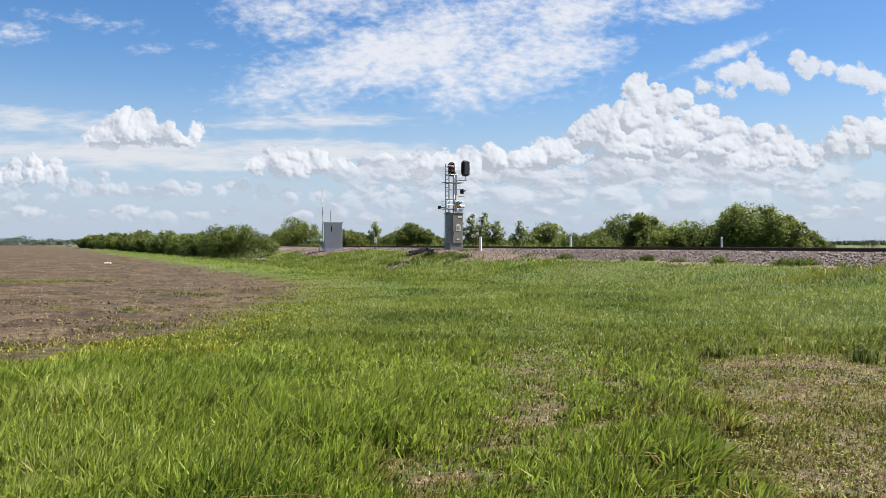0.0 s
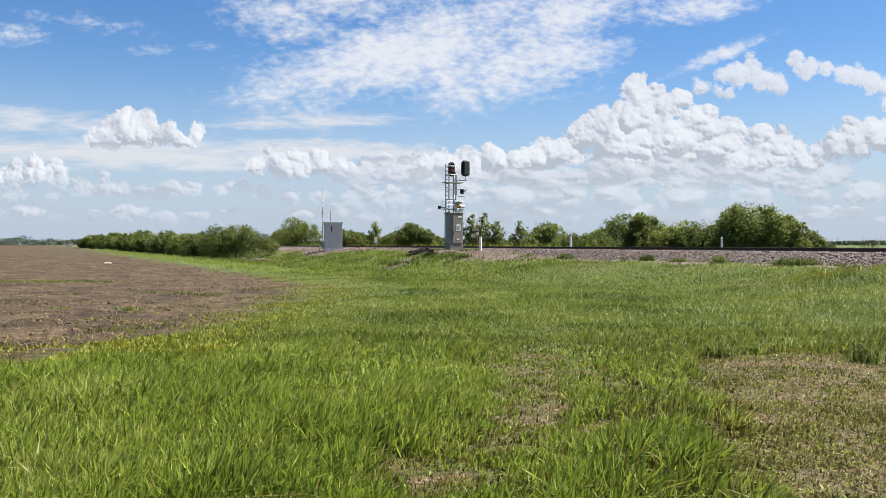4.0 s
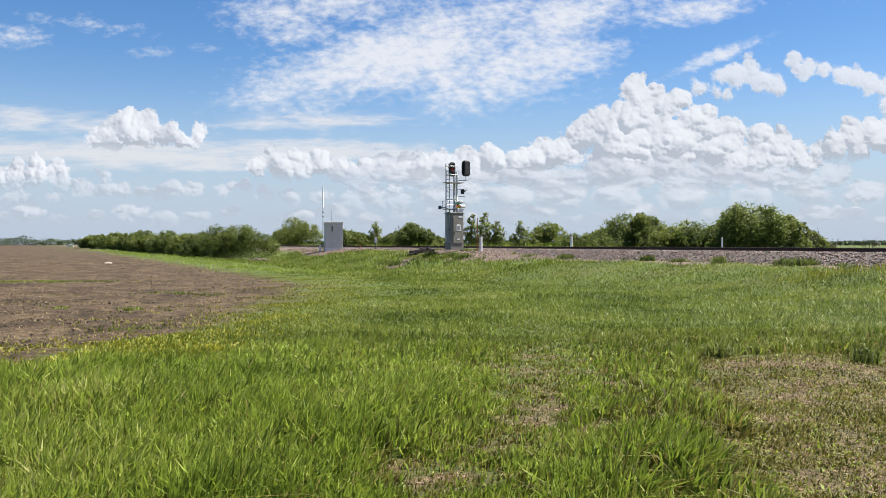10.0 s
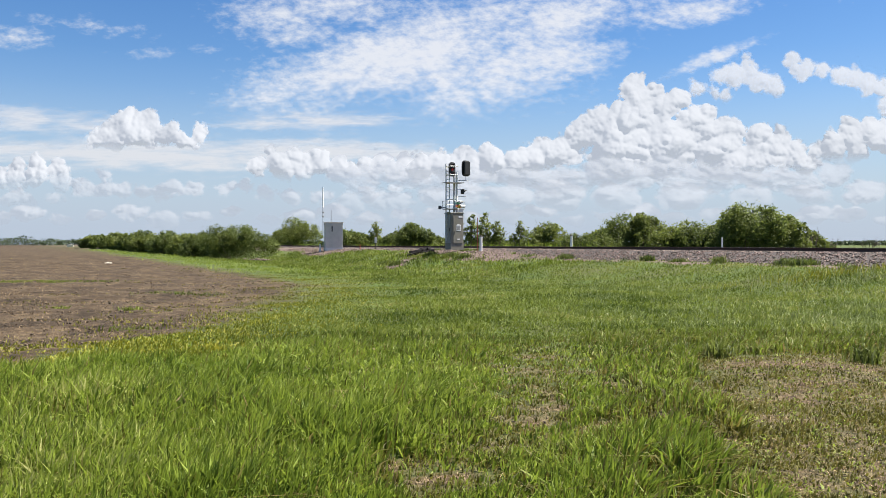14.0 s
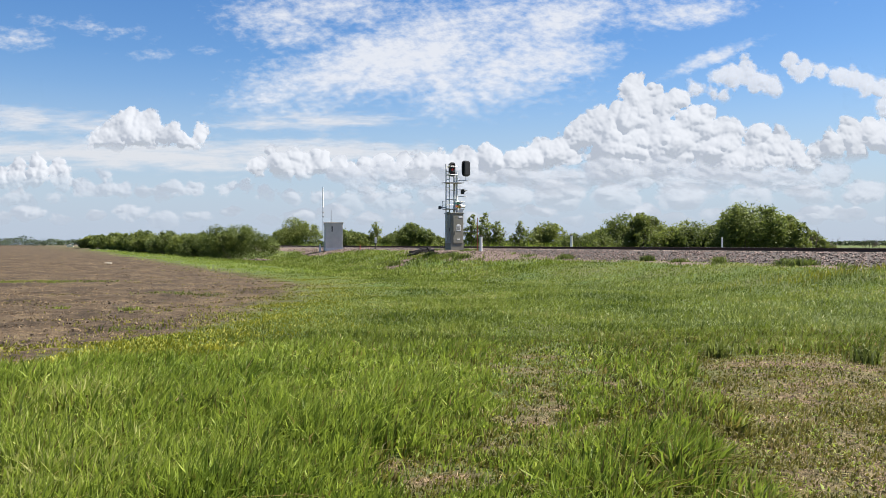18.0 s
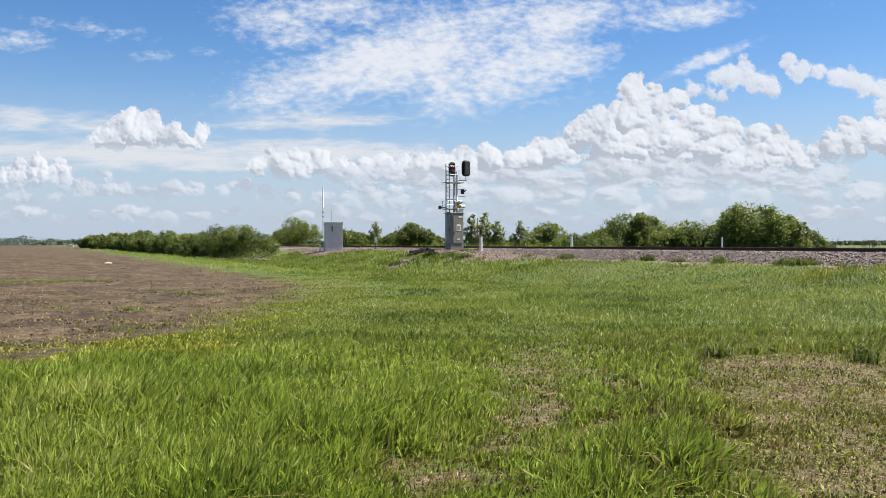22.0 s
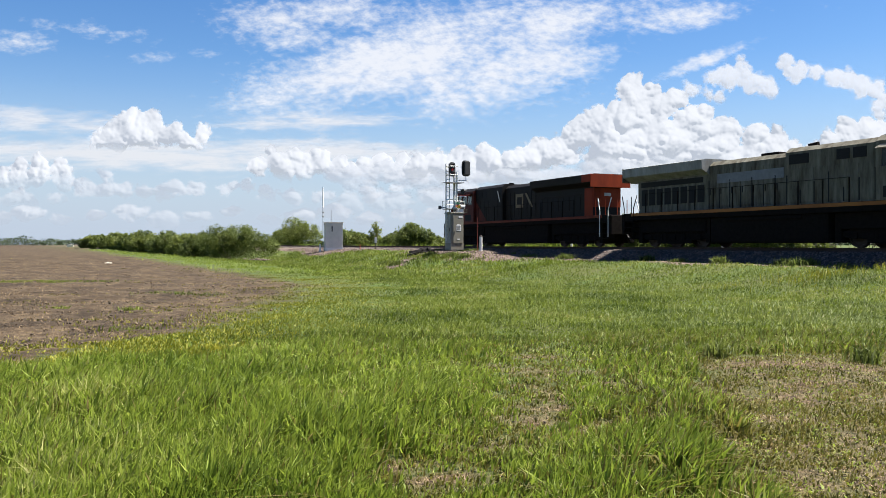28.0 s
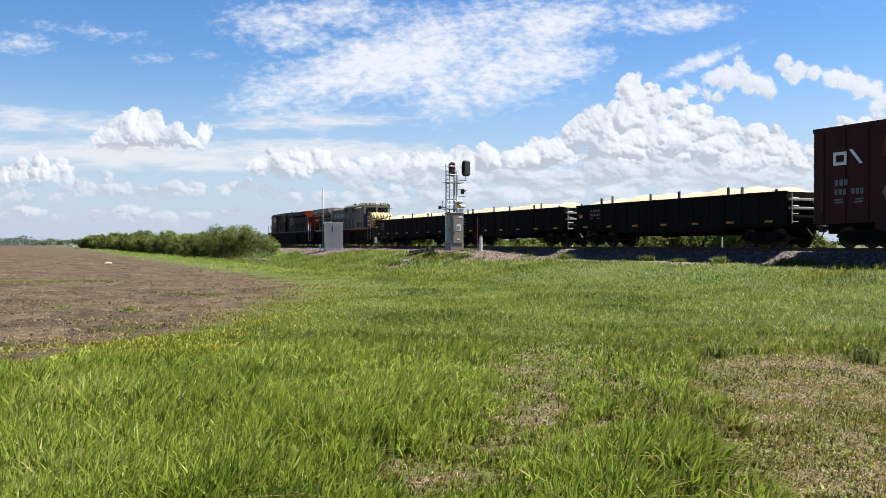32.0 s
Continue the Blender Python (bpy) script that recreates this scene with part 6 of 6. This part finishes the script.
        part("sunshade", bm, M_LCREAM if grey else cabc, cab, "tilted awning over the cab windows")
        bars(cab, X(4.9) if not back else X(3.9), (X(4.9) if not back else X(3.9)) + 1.0, (s * 1.526 if s > 0 else -1.532), 2.98, [(0.12, (0.7, 0.7, 0.7)), (0.10, (0.8, 0.8))], M_LBLUE if grey else M_TAN, "dark bar of lettering")
        for a0, a1 in ((3.3, 4.0), (4.5, 5.5)):
            part("louvre", bx(a0, a1, s * 1.525 - 0.005, s * 1.525 + 0.005, 2.05, 2.5), M_VENT, cab, "dark rusty vent")
    part("front_wall", bx(2.80, 2.88, -1.46, 1.46, 1.93, 3.42), M_LBLUE if grey else cabc, cab)
    part("front_header", bx(2.80, 2.88, -1.46, 1.46, 4.12, 4.40), M_LCREAM if grey else cabc, cab)
    for y in (-1.46, -0.08, 1.26):
        part("windscreen_post", bx(2.80, 2.88, y, y + (0.16 if abs(y) < 1 else 0.2), 3.42, 4.12), M_LCREAM if grey else cabc, cab)
    for y0, y1 in ((-1.26, -0.08), (0.08, 1.26)):
        part("windscreen", bx(2.835, 2.845, y0, y1, 3.42, 4.12), M_GLASS, cab)
    part("rear_wall", bx(5.87, 5.95, -1.46, 1.46, 1.93, 4.36), cabc, cab)
    for y in (-0.62, 0.62):
        hb = part("number_box", bx(2.45, 2.8, y - 0.32, y + 0.32, 4.30, 4.56, bevel=0.03), M_LGREEN if grey else cabc, cab)
        part("glass", bx(2.44, 2.45, y - 0.26, y + 0.26, 4.35, 4.51), M_LAMP, hb)
    part("headlight", bx(2.5, 2.8, -0.22, 0.22, 4.32, 4.54, bevel=0.04), M_LAMP, cab)
    # hood
    def hood(a0, a1, half, z1, m_, nm="hood", lab=""):
        bm = bmesh.new()
        pts = [(-half, 1.93), (-half, z1 - 0.22), (-half + 0.28, z1), (half - 0.28, z1), (half, z1 - 0.22), (half, 1.93)]
        A = [bm.verts.new((X(a0), y, z)) for y, z in pts]
        B = [bm.verts.new((X(a1), y, z)) for y, z in pts]
        bm.faces.new(A)
        bm.faces.new(B[::-1])
        for i in range(6):
            bm.faces.new((A[i], B[i], B[(i + 1) % 6], A[(i + 1) % 6]))
        return part(nm, bm, m_, root, lab)

    h1 = hood(5.95, 10.4, 1.30, 4.55 if grey else 4.66, body, lab="tall hood behind the cab")
    h2 = hood(10.4, 15.15, 1.02, 4.40 if grey else 4.52, body)
    h3 = hood(15.15, T, 1.02, 4.10, body if grey else M_LBLACK, lab="radiator hood")
    for s in (1, -1):
        for k in range(6):
            a0 = 6.15 + 0.7 * k
            part("hood_door", bx(a0, a0 + 0.64, s * 1.305 - 0.012, s * 1.305 + 0.012, 2.05, 3.55, bevel=0.006), body, h1)
        if grey:
            for k in range(7):
                a0 = 6.115 + 0.7 * k
                part("door_seam", bx(a0 - 0.03, a0 + 0.03, s * 1.318 - 0.004, s * 1.318 + 0.004, 2.0, 3.3 - 0.35 * (k % 3)), M_VENT, h1, "dark rusty gap between doors")
            for k in range(8):
                a0 = 10.52 + 0.66 * k
                part("door_seam", bx(a0 - 0.03, a0 + 0.03, s * 1.05 - 0.004, s * 1.05 + 0.004, 2.0, 3.0 + 0.4 * (k % 2)), M_VENT, h2, "dark rusty gap between doors")
        for a0, a1 in ((6.5, 7.1), (7.25, 7.85), (9.2, 10.2)):
            part("louvre", bx(a0, a1, s * 1.305 - 0.014, s * 1.305 + 0.014, 3.78, 4.22), M_VENT, h1, "dark air intake")
        for k in range(7):
            a0 = 10.55 + 0.66 * k
            dr = part("hood_door", bx(a0, a0 + 0.6, s * 1.03 - 0.014, s * 1.03 + 0.014, 2.1, 3.95, bevel=0.006), body, h2)
            part("latch", bx(a0 + 0.5, a0 + 0.55, s * 1.045 - 0.012, s * 1.045 + 0.012, 2.7, 3.0), M_VENT, dr)
        if grey:
            part("patch", bx(10.7, 14.6, s * 1.05 - 0.004, s * 1.05 + 0.004, 3.25, 3.72), M_LPATCH, h2, "lighter repainted patch")
        # radiator wing: flares out to full width
        bm = bmesh.new()
        pts = [(0.9, 3.70), (1.52, 4.02), (1.55, 4.50), (1.2, 4.56), (0.0, 4.56), (0.0, 3.70)]
        A = [bm.verts.new((X(15.15), s * y, z)) for y, z in pts]
        B = [bm.verts.new((X(H - 0.62), s * y, z)) for y, z in pts]
        bm.faces.new(A)
        bm.faces.new(B[::-1])
        for i in range(6):
            bm.faces.new((A[i], B[i], B[(i + 1) % 6], A[(i + 1) % 6]))
        wing = part("radiator_wing", bm, M_LWINGLIT if grey else M_LBLACK, h3, "overhanging radiator housing")
        if not grey:
            bm = bmesh.new()
            part("wing_end", box(bm, *sorted((X(H - 1.5), X(H - 0.6))), *sorted((s * 1.535, s * 1.562)), 4.04, 4.50), M_LRED, wing, "red-orange end of the radiator housing")
        for k in range(8):
            a0 = 15.5 + 0.65 * k
            part("grille", bx(a0, a0 + 0.5, s * 1.035 - 0.012, s * 1.035 + 0.012, 2.35, 3.25, bevel=0.01), M_VENT, h3, "dark louvred grille")
        part("louvre", bx(15.6, H - 1.7, s * 1.03 - 0.010, s * 1.03 + 0.010, 3.38, 3.66), M_VENT, h3, "long dark radiator intake")
    if not grey:
        part("hood_end", bx(T - 0.9, T - 0.01, -1.056, 1.056, 1.94, 3.69, bevel=0.02), M_LRED, h3, "red-orange end of the hood")
    part("end_wall", bx(T - 0.01, T + 0.06, -1.04, 1.04, 2.5, 4.08, bevel=0.01), M_LGREY if grey else M_LRED, h3)
    part("end_wing", bx(H - 0.63, H - 0.58, -1.53, 1.53, 3.72, 4.53, bevel=0.01), M_LGREY if grey else M_LRED, h3)
    part("headlight", bx(T + 0.05, T + 0.12, -0.25, 0.25, 3.2, 3.4, bevel=0.02), M_LAMP, h3)
    for y in (-1.2, -0.45, 0.45, 1.2) if not grey else (-0.8, 0.8):
        part("end_rail", rod(bmesh.new(), (X(H - 0.5), y, 1.95), (X(H - 0.5), y, 2.95), 0.025, n=6), M_LRED if not grey else M_GEAR, root)
    # roof fittings
    part("exhaust_stack", bx(11.6, 12.6, -0.35, 0.35, 4.38, 4.58, bevel=0.04), M_GEAR, h2)
    hn = part("horn", rod(bmesh.new(), (X(10.1), 0.2, 4.72), (X(9.6), 0.2, 4.72), 0.05, 0.10, 10), M_GEAR, h1)
    part("horn_stand", rod(bmesh.new(), (X(9.9), 0.2, 4.5), (X(9.9), 0.2, 4.7), 0.03, n=6), M_GEAR, hn)
    for a0 in (13.4, 14.3):
        part("hatch", bx(a0, a0 + 0.6, -0.4, 0.4, 4.39, 4.46, bevel=0.02), body, h2)
    for k in range(2):
        part("fan", rod(bmesh.new(), (X(17.0 + 2.6 * k), 0, 4.55), (X(17.0 + 2.6 * k), 0, 4.62), 0.7, n=20), M_GEAR, h3)
    forward, fore[:] = list(fore), [0.0] * 4
    # walkway rail
    for s in (1, -1):
        for k in range(11):
            xs = 6.5 + k * 1.32
            part("stanchion", rod(bmesh.new(), (X(xs), s * 1.45, 1.92), (X(xs), s * 1.45, 2.98), 0.030, n=6), M_GEAR, fr)
        part("walkway_rail", rod(bmesh.new(), (X(6.5), s * 1.45, 2.98), (X(19.7), s * 1.45, 2.98), 0.012, n=6), M_GEAR, fr)
    # tank, trucks
    tk = part("fuel_tank", box(bmesh.new(), *sorted((X(7.6), X(L - 7.6))), -1.38, 1.38, 0.22, 1.53, 0.12), M_GEAR, root)
    part("air_tank", rod(bmesh.new(), (X(9.0), 1.30, 1.38), (X(13.6), 1.30, 1.38), 0.14, n=12), M_GEAR, tk)
    for c_ in (4.55, L - 4.55):
        bogie(root, X(c_), [X(c_ - 1.95), X(c_), X(c_ + 1.95)], 0.53, 2.6, 0.5)
    fore[:] = forward
    # emblem as plain blocks, and the pale stroke behind the cab
    if not grey:
        for s in (1, -1):
            y0, y1 = sorted((s * 1.05, s * 1.058))
            part("emblem_block", bx(12.0, 13.2, y0, y1, 2.80, 3.80), M_TAN, h2, "plain dull gold block of the emblem")
            part("emblem_block", bx(12.25, 13.0, y0 + s * 0.003, y1 + s * 0.003, 3.04, 3.56), M_LBLACK, h2, "black field inside the emblem")
            part("emblem_block", pr([(13.45, 3.80), (13.75, 3.80), (14.7, 2.80), (14.4, 2.80)], y0, y1), M_TAN, h2, "plain dull gold bar of the emblem")
            y0, y1 = sorted((s * 1.318, s * 1.324))
            part("paint_stroke", pr([(9.95, 3.35), (10.06, 3.35), (9.72, 4.15), (9.61, 4.15)], y0, y1), M_WHITE, h1, "thin white slanting stroke")
            part("red_flash", pr([(5.96, 1.95), (7.9, 1.95), (6.4, 3.2), (5.96, 3.6)], y0, y1), M_LCABSHADE, h1, "grimy red wedge behind the cab, darkened for shade")
    return root


def gondola(q, L, seed, mat, marks):
    """An open car heaped with sand, with timber stakes above its sides."""
    r = random.Random(seed)
    root = vehicle("gondola_car", q, "sooty black open gondola car heaped with pale sand", "railway car")
    x0, x1 = -L + 0.70, -0.70
    for s in (1, -1):
        out = [(x0, 1.08), (x0 + 3.4, 1.08), (x0 + 3.9, 0.82), (x1 - 3.9, 0.82), (x1 - 3.4, 1.08), (x1, 1.08), (x1, 2.52), (x0, 2.52)]
        y0, y1 = sorted((s * 1.40, s * 1.46))
        sd = part("side", prism(bmesh.new(), out, y0, y1), mat, root)
        part("top_chord", box(bmesh.new(), x0, x1, *sorted((s * 1.38, s * 1.54)), 2.50, 2.60, 0.015), mat, sd)
        part("side_sill", box(bmesh.new(), x0 + 3.8, x1 - 3.8, *sorted((s * 1.42, s * 1.52)), 0.80, 0.93, 0.01), mat, sd)
        for k in range(15):
            x = x0 + 0.55 + k * (x1 - x0 - 1.1) / 14
            low = 0.93 if 3.8 < x - x0 < (x1 - x0) - 3.8 else 1.09
            part("side_post", box(bmesh.new(), x - 0.07, x + 0.07, *sorted((s * 1.46, s * 1.495)), low, 2.50, 0.008), mat, sd)
        for k in range(7):
            x = x0 + 1.0 + k * (x1 - x0 - 2.0) / 6
            part("reflector", box(bmesh.new(), x - 0.24, x + 0.24, s * 1.50 - 0.004, s * 1.50 + 0.004, 1.18, 1.27), M_REFLECT, sd, "yellow reflector strip")
        a_, b_ = (x1 - 2.5, x1 - 1.5) if s > 0 else (x0 + 1.5, x0 + 2.5)
        bars(sd, a_, b_, s * 1.50 - (0.006 if s < 0 else 0), 2.28, [(0.15, (0.6, 0.6, 0.6, 0.6)), (0.15, (0.55,) * 6), (0.05, (0.8, 0.0, 0.8)), (0.05, (0.8, 0.8))][:marks], M_TAGPAINT, "pale grey bar of lettering")
        part("placard", box(bmesh.new(), x1 - 0.7, x1 - 0.35, s * 1.50 - 0.004, s * 1.50 + 0.004, 1.80, 2.0), M_REFLECT, sd, "yellow placard")
    for x, d in ((x0, 1), (x1, -1)):
        en = part("end_wall", box(bmesh.new(), *sorted((x, x + d * 0.06)), -1.40, 1.40, 1.05, 2.56), mat, root)
        for k in range(3):
            # upper ribs take the pale steel colour to stand in for sun on them
            part("end_rib", box(bmesh.new(), *sorted((x, x - d * 0.09)), -1.36, 1.36, 1.35 + k * 0.4, 1.47 + k * 0.4, 0.02), M_GALV if k else mat, en)
        for s in (1, -1):
            part("ladder", rod(bmesh.new(), (x - d * 0.12, s * 1.25, 1.1), (x - d * 0.12, s * 1.25, 2.5), 0.02, n=6), M_GALV, en)
            for k in range(4):
                part("rung", rod(bmesh.new(), (x - d * 0.12, s * 0.85, 1.2 + 0.36 * k), (x - d * 0.12, s * 1.25, 1.2 + 0.36 * k), 0.018, n=6), M_GALV, en)
    part("brake_wheel", rod(bmesh.new(), (x0 - 0.2, -0.6, 1.9), (x0 - 0.24, -0.6, 1.9), 0.25, n=18), M_GEAR, root)
    part("floor", box(bmesh.new(), x0, x1, -1.40, 1.40, 0.98, 1.06), mat, root)
    part("centre_sill", box(bmesh.new(), x0 - 0.1, x1 + 0.1, -0.32, 0.32, 0.62, 0.98), M_GEAR, root)
    part("brake_cylinder", rod(bmesh.new(), (x0 + 6.2, 0.7, 0.75), (x0 + 7.0, 0.7, 0.75), 0.16, n=12), M_GEAR, root)
    part("air_tank", rod(bmesh.new(), (x0 + 8.0, 0.75, 0.72), (x0 + 9.2, 0.75, 0.72), 0.2, n=12), M_GEAR, root)
    for x, s in ((0, 1), (-L, -1)):
        coupler(root, x, s)
    for c_ in (-2.55, -L + 2.55):
        bogie(root, c_, [c_ - 0.9, c_ + 0.9], 0.455, 1.25, 0.3)
    # the heap
    nx, ny = 90, 16
    V, Q = [], []
    for i in range(nx + 1):
        for j in range(ny + 1):
            fx, fy = i / nx, j / ny
            x, y = x0 + 0.08 + fx * (x1 - x0 - 0.16), -1.38 + fy * 2.76
            crown = (1 - abs(2 * fy - 1) ** 1.8) * 0.44 + 0.03
            hump = 0.90 + 0.13 * math.sin(fx * 17 + seed) + 0.12 * math.sin(fx * 47 + seed * 2) + 0.05 * math.sin(fx * 97 + seed)
            end = min(1, min(fx, 1 - fx) * 14) ** 0.7
            V.append((x, y, 2.30 + 0.24 * end + crown * hump * end + 0.02 * noise.noise((x * 2, y * 2, seed))))
    for i in range(nx):
        for j in range(ny):
            k = i * (ny + 1) + j
            Q.append((k, k + ny + 1, k + ny + 2, k + 1))
    me = mesh_np("sand_load", np.array(V), quads=np.array(Q))
    me.materials.append(M_SAND)
    shade(me)
    ld = new("sand_load", me)
    ld.parent = root
    tagged(ld, "heaped pale tan sand")
    for xs in (1.15, 3.3, 4.3, 7.7, 10.1, 13.6, 14.5, 16.6):
        for s in (1, -1):
            h = r.uniform(0.25, 0.42) if 2 < xs < 16 else 0.12
            x = -xs - r.uniform(-0.12, 0.12)
            y0, y1 = sorted((s * 1.30, s * 1.38))
            bm = box(bmesh.new(), x - 0.07, x + 0.07, y0, y1, 2.0, 2.6 + h, 0.008)
            part("stake", bm, M_TIE if r.random() < 0.35 else M_STAKE, root, "upright timber stake")
    return root


def boxcar(q, L):
    root = vehicle("boxcar", q, "tall brown-red boxcar with white emblem and sprayed paint", "railway car")
    x0, x1 = -L + 0.80, -0.80
    bd = part("body", box(bmesh.new(), x0, x1, -1.47, 1.47, 1.05, 5.02, 0.02), M_BOX, root)
    part("roof", prism(bmesh.new(), [(x0 - 0.03, 5.0), (x1 + 0.03, 5.0), (x1 + 0.03, 5.17), (x0 - 0.03, 5.17)], -1.50, 1.50), M_BOX, root)
    for s in (1, -1):
        part("side_sill", box(bmesh.new(), x0 + 3, x1 - 3, *sorted((s * 1.40, s * 1.50)), 0.75, 1.06, 0.01), M_BOX, bd)
        for k in range(17):
            x = x0 + 0.5 + k * (x1 - x0 - 1.0) / 16
            if abs(x - (x0 + x1) / 2) < 1.7:
                continue
            part("side_post", box(bmesh.new(), x - 0.05, x + 0.05, *sorted((s * 1.47, s * 1.515)), 1.08, 4.98, 0.008), M_BOX, bd)
        dr = part("door", box(bmesh.new(), (x0 + x1) / 2 - 1.5, (x0 + x1) / 2 + 1.5, *sorted((s * 1.47, s * 1.55)), 1.1, 4.9, 0.012), M_BOX, bd)
        for k in range(4):
            x = (x0 + x1) / 2 - 1.1 + k * 0.7
            part("lock_rod", rod(bmesh.new(), (x, s * 1.58, 1.15), (x, s * 1.58, 4.85), 0.025, n=6), M_GALV, dr)
        y0, y1 = sorted((s * 1.518, s * 1.526))
        # emblem: plain white blocks
        e_ = x1 + 0.80
        for a0, a1, z0, z1, m_ in ((1.85, 2.50, 3.50, 4.06, M_WHITE), (1.98, 2.37, 3.63, 3.93, M_BOX)):
            d = 0.003 if m_ is M_BOX else 0
            part("emblem_block", box(bmesh.new(), e_ - a1, e_ - a0, y0 + s * d, y1 + s * d, z0, z1, 0.02), m_, bd, "plain white block of the emblem")
        part("emblem_block", prism(bmesh.new(), [(e_ - 2.62, 4.12), (e_ - 2.78, 4.12), (e_ - 3.28, 3.50), (e_ - 3.12, 3.50)], y0, y1), M_WHITE, bd, "plain white bar of the emblem")
        bars(bd, e_ - 2.55, e_ - 1.85, y0, 2.89, [(0.26, (0.7, 0.7, 0.7))], M_TAGPAINT, "white bar of lettering")
        bars(bd, e_ - 3.3, e_ - 1.85, y0, 2.49, [(0.24, (0.7, 0.7, 0.7, 0, 0.7, 0.7, 0.7)), (0.07, (0.8, 0, 0.9)), (0.07, (0.9, 0, 0.8))], M_TAGPAINT, "white bar of lettering")
        # sprayed paint: rounded blobs
        rr = random.Random(8)
        for k in range(9):
            cx, cz = e_ - rr.uniform(4.0, 8.5), rr.uniform(1.5, 2.4)
            w, h = rr.uniform(0.25, 0.6), rr.uniform(0.3, 0.75)
            pts = [(cx + w * math.cos(i * 0.524) * rr.uniform(0.75, 1.1), cz + h * math.sin(i * 0.524) * rr.uniform(0.8, 1.1)) for i in range(12)]
            ya = s * (1.519 + 0.002 * k)
            part("sprayed_shape", prism(bmesh.new(), pts, ya, ya + s * 0.002), (M_TAGPAINT, M_TAN, M_TAGPAINT)[k % 3], bd, "pale sprayed paint shape")
        part("sprayed_shape", prism(bmesh.new(), [(e_ - 4.1, 3.7), (e_ - 5.6, 3.6), (e_ - 5.7, 4.5), (e_ - 4.3, 4.6)], s * 1.519, s * 1.521), M_SILLRED, bd, "faint rusty sprayed paint shape")
        # thin rust-red strip standing in for the ladder near this end
        part("reflector", box(bmesh.new(), e_ - 1.30, e_ - 1.2, y0, y1, 1.6, 2.5), M_SILLRED, bd)
    for x, d in ((x0, -1), (x1, 1)):
        for k in range(6):
            part("end_rib", box(bmesh.new(), *sorted((x, x + d * 0.06)), -1.35, 1.35, 1.4 + k * 0.6, 1.62 + k * 0.6, 0.025), M_BOX, bd)
        for s in (1, -1):
            for k in range(9):
                part("rung", rod(bmesh.new(), (x + d * 0.08, s * 0.95, 1.2 + k * 0.4), (x + d * 0.08, s * 1.4, 1.2 + k * 0.4), 0.018, n=6), M_GALV, bd)
    part("centre_sill", box(bmesh.new(), x0 - 0.2, x1 + 0.2, -0.32, 0.32, 0.62, 1.05), M_GEAR, root)
    for x, s in ((0, 1), (-L, -1)):
        coupler(root, x, s)
    for c_ in (-2.9, -L + 2.9):
        bogie(root, c_, [c_ - 0.9, c_ + 0.9], 0.455, 1.25, 0.3)
    return root


locomotive(-1.3, 24.1, False, "red")
locomotive(22.9, 22.3, True, "grey")
gondola(45.2, 18.11, 1, M_GOND2, 4)
gondola(63.31, 18.11, 2, M_GOND, 3)
gondola(81.42, 18.11, 3, M_GOND, 3)
boxcar(99.53, 20.0)


def run(t):
    """How far the train's head has come along the line."""
    return 63.04 + 15.65 * (t - 28) + 0.05 * max(t - 28, -4) ** 2 - 0.3 * min(max(27.5 - t, 0), 4) ** 2


def motions():
    """All that moves: the train and its wheels, the drifting clouds, the stirred grass."""
    for root, q in TRAIN:
        walk(root, [(float(k), Matrix.Translation(at(run(k) - q, OFF, RAIL)) @ pose(0, 0, 0, 0, 0, HEADING)) for k in range(33)])
    for ob, x, r in WHEELS:
        rows = [(0.0, pose(x, 0, r))]
        for k in range(241):
            t = 24 + k / 30
            rows.append((t, pose(x, 0, r) @ Matrix.Rotation((run(t) - run(24)) / r, 4, "Y")))
        walk(ob, rows)
    for ob, p, d in CLOUDS:
        u = p.y / 1000
        q = p + Vector((d[0] * u, 0, d[1] * u))
        if len(d) > 2:
            q.y = p.y * (1 + d[2])
        walk(ob, [(0, Matrix.Translation(p)), (16, Matrix.Translation((p + q) / 2)), (32, Matrix.Translation(q))])
    for k, ob in enumerate(GRASS):
        rows = []
        for i in range(81):
            t = i * 0.4
            s = math.sin(t * (2.1 + 0.23 * k) + k * 1.7) + 0.6 * math.sin(t * (3.7 - 0.2 * k) + k)
            rows.append((t, pose(0.010 * s, 0.004 * s, 0)))
        walk(ob, rows)


motions()
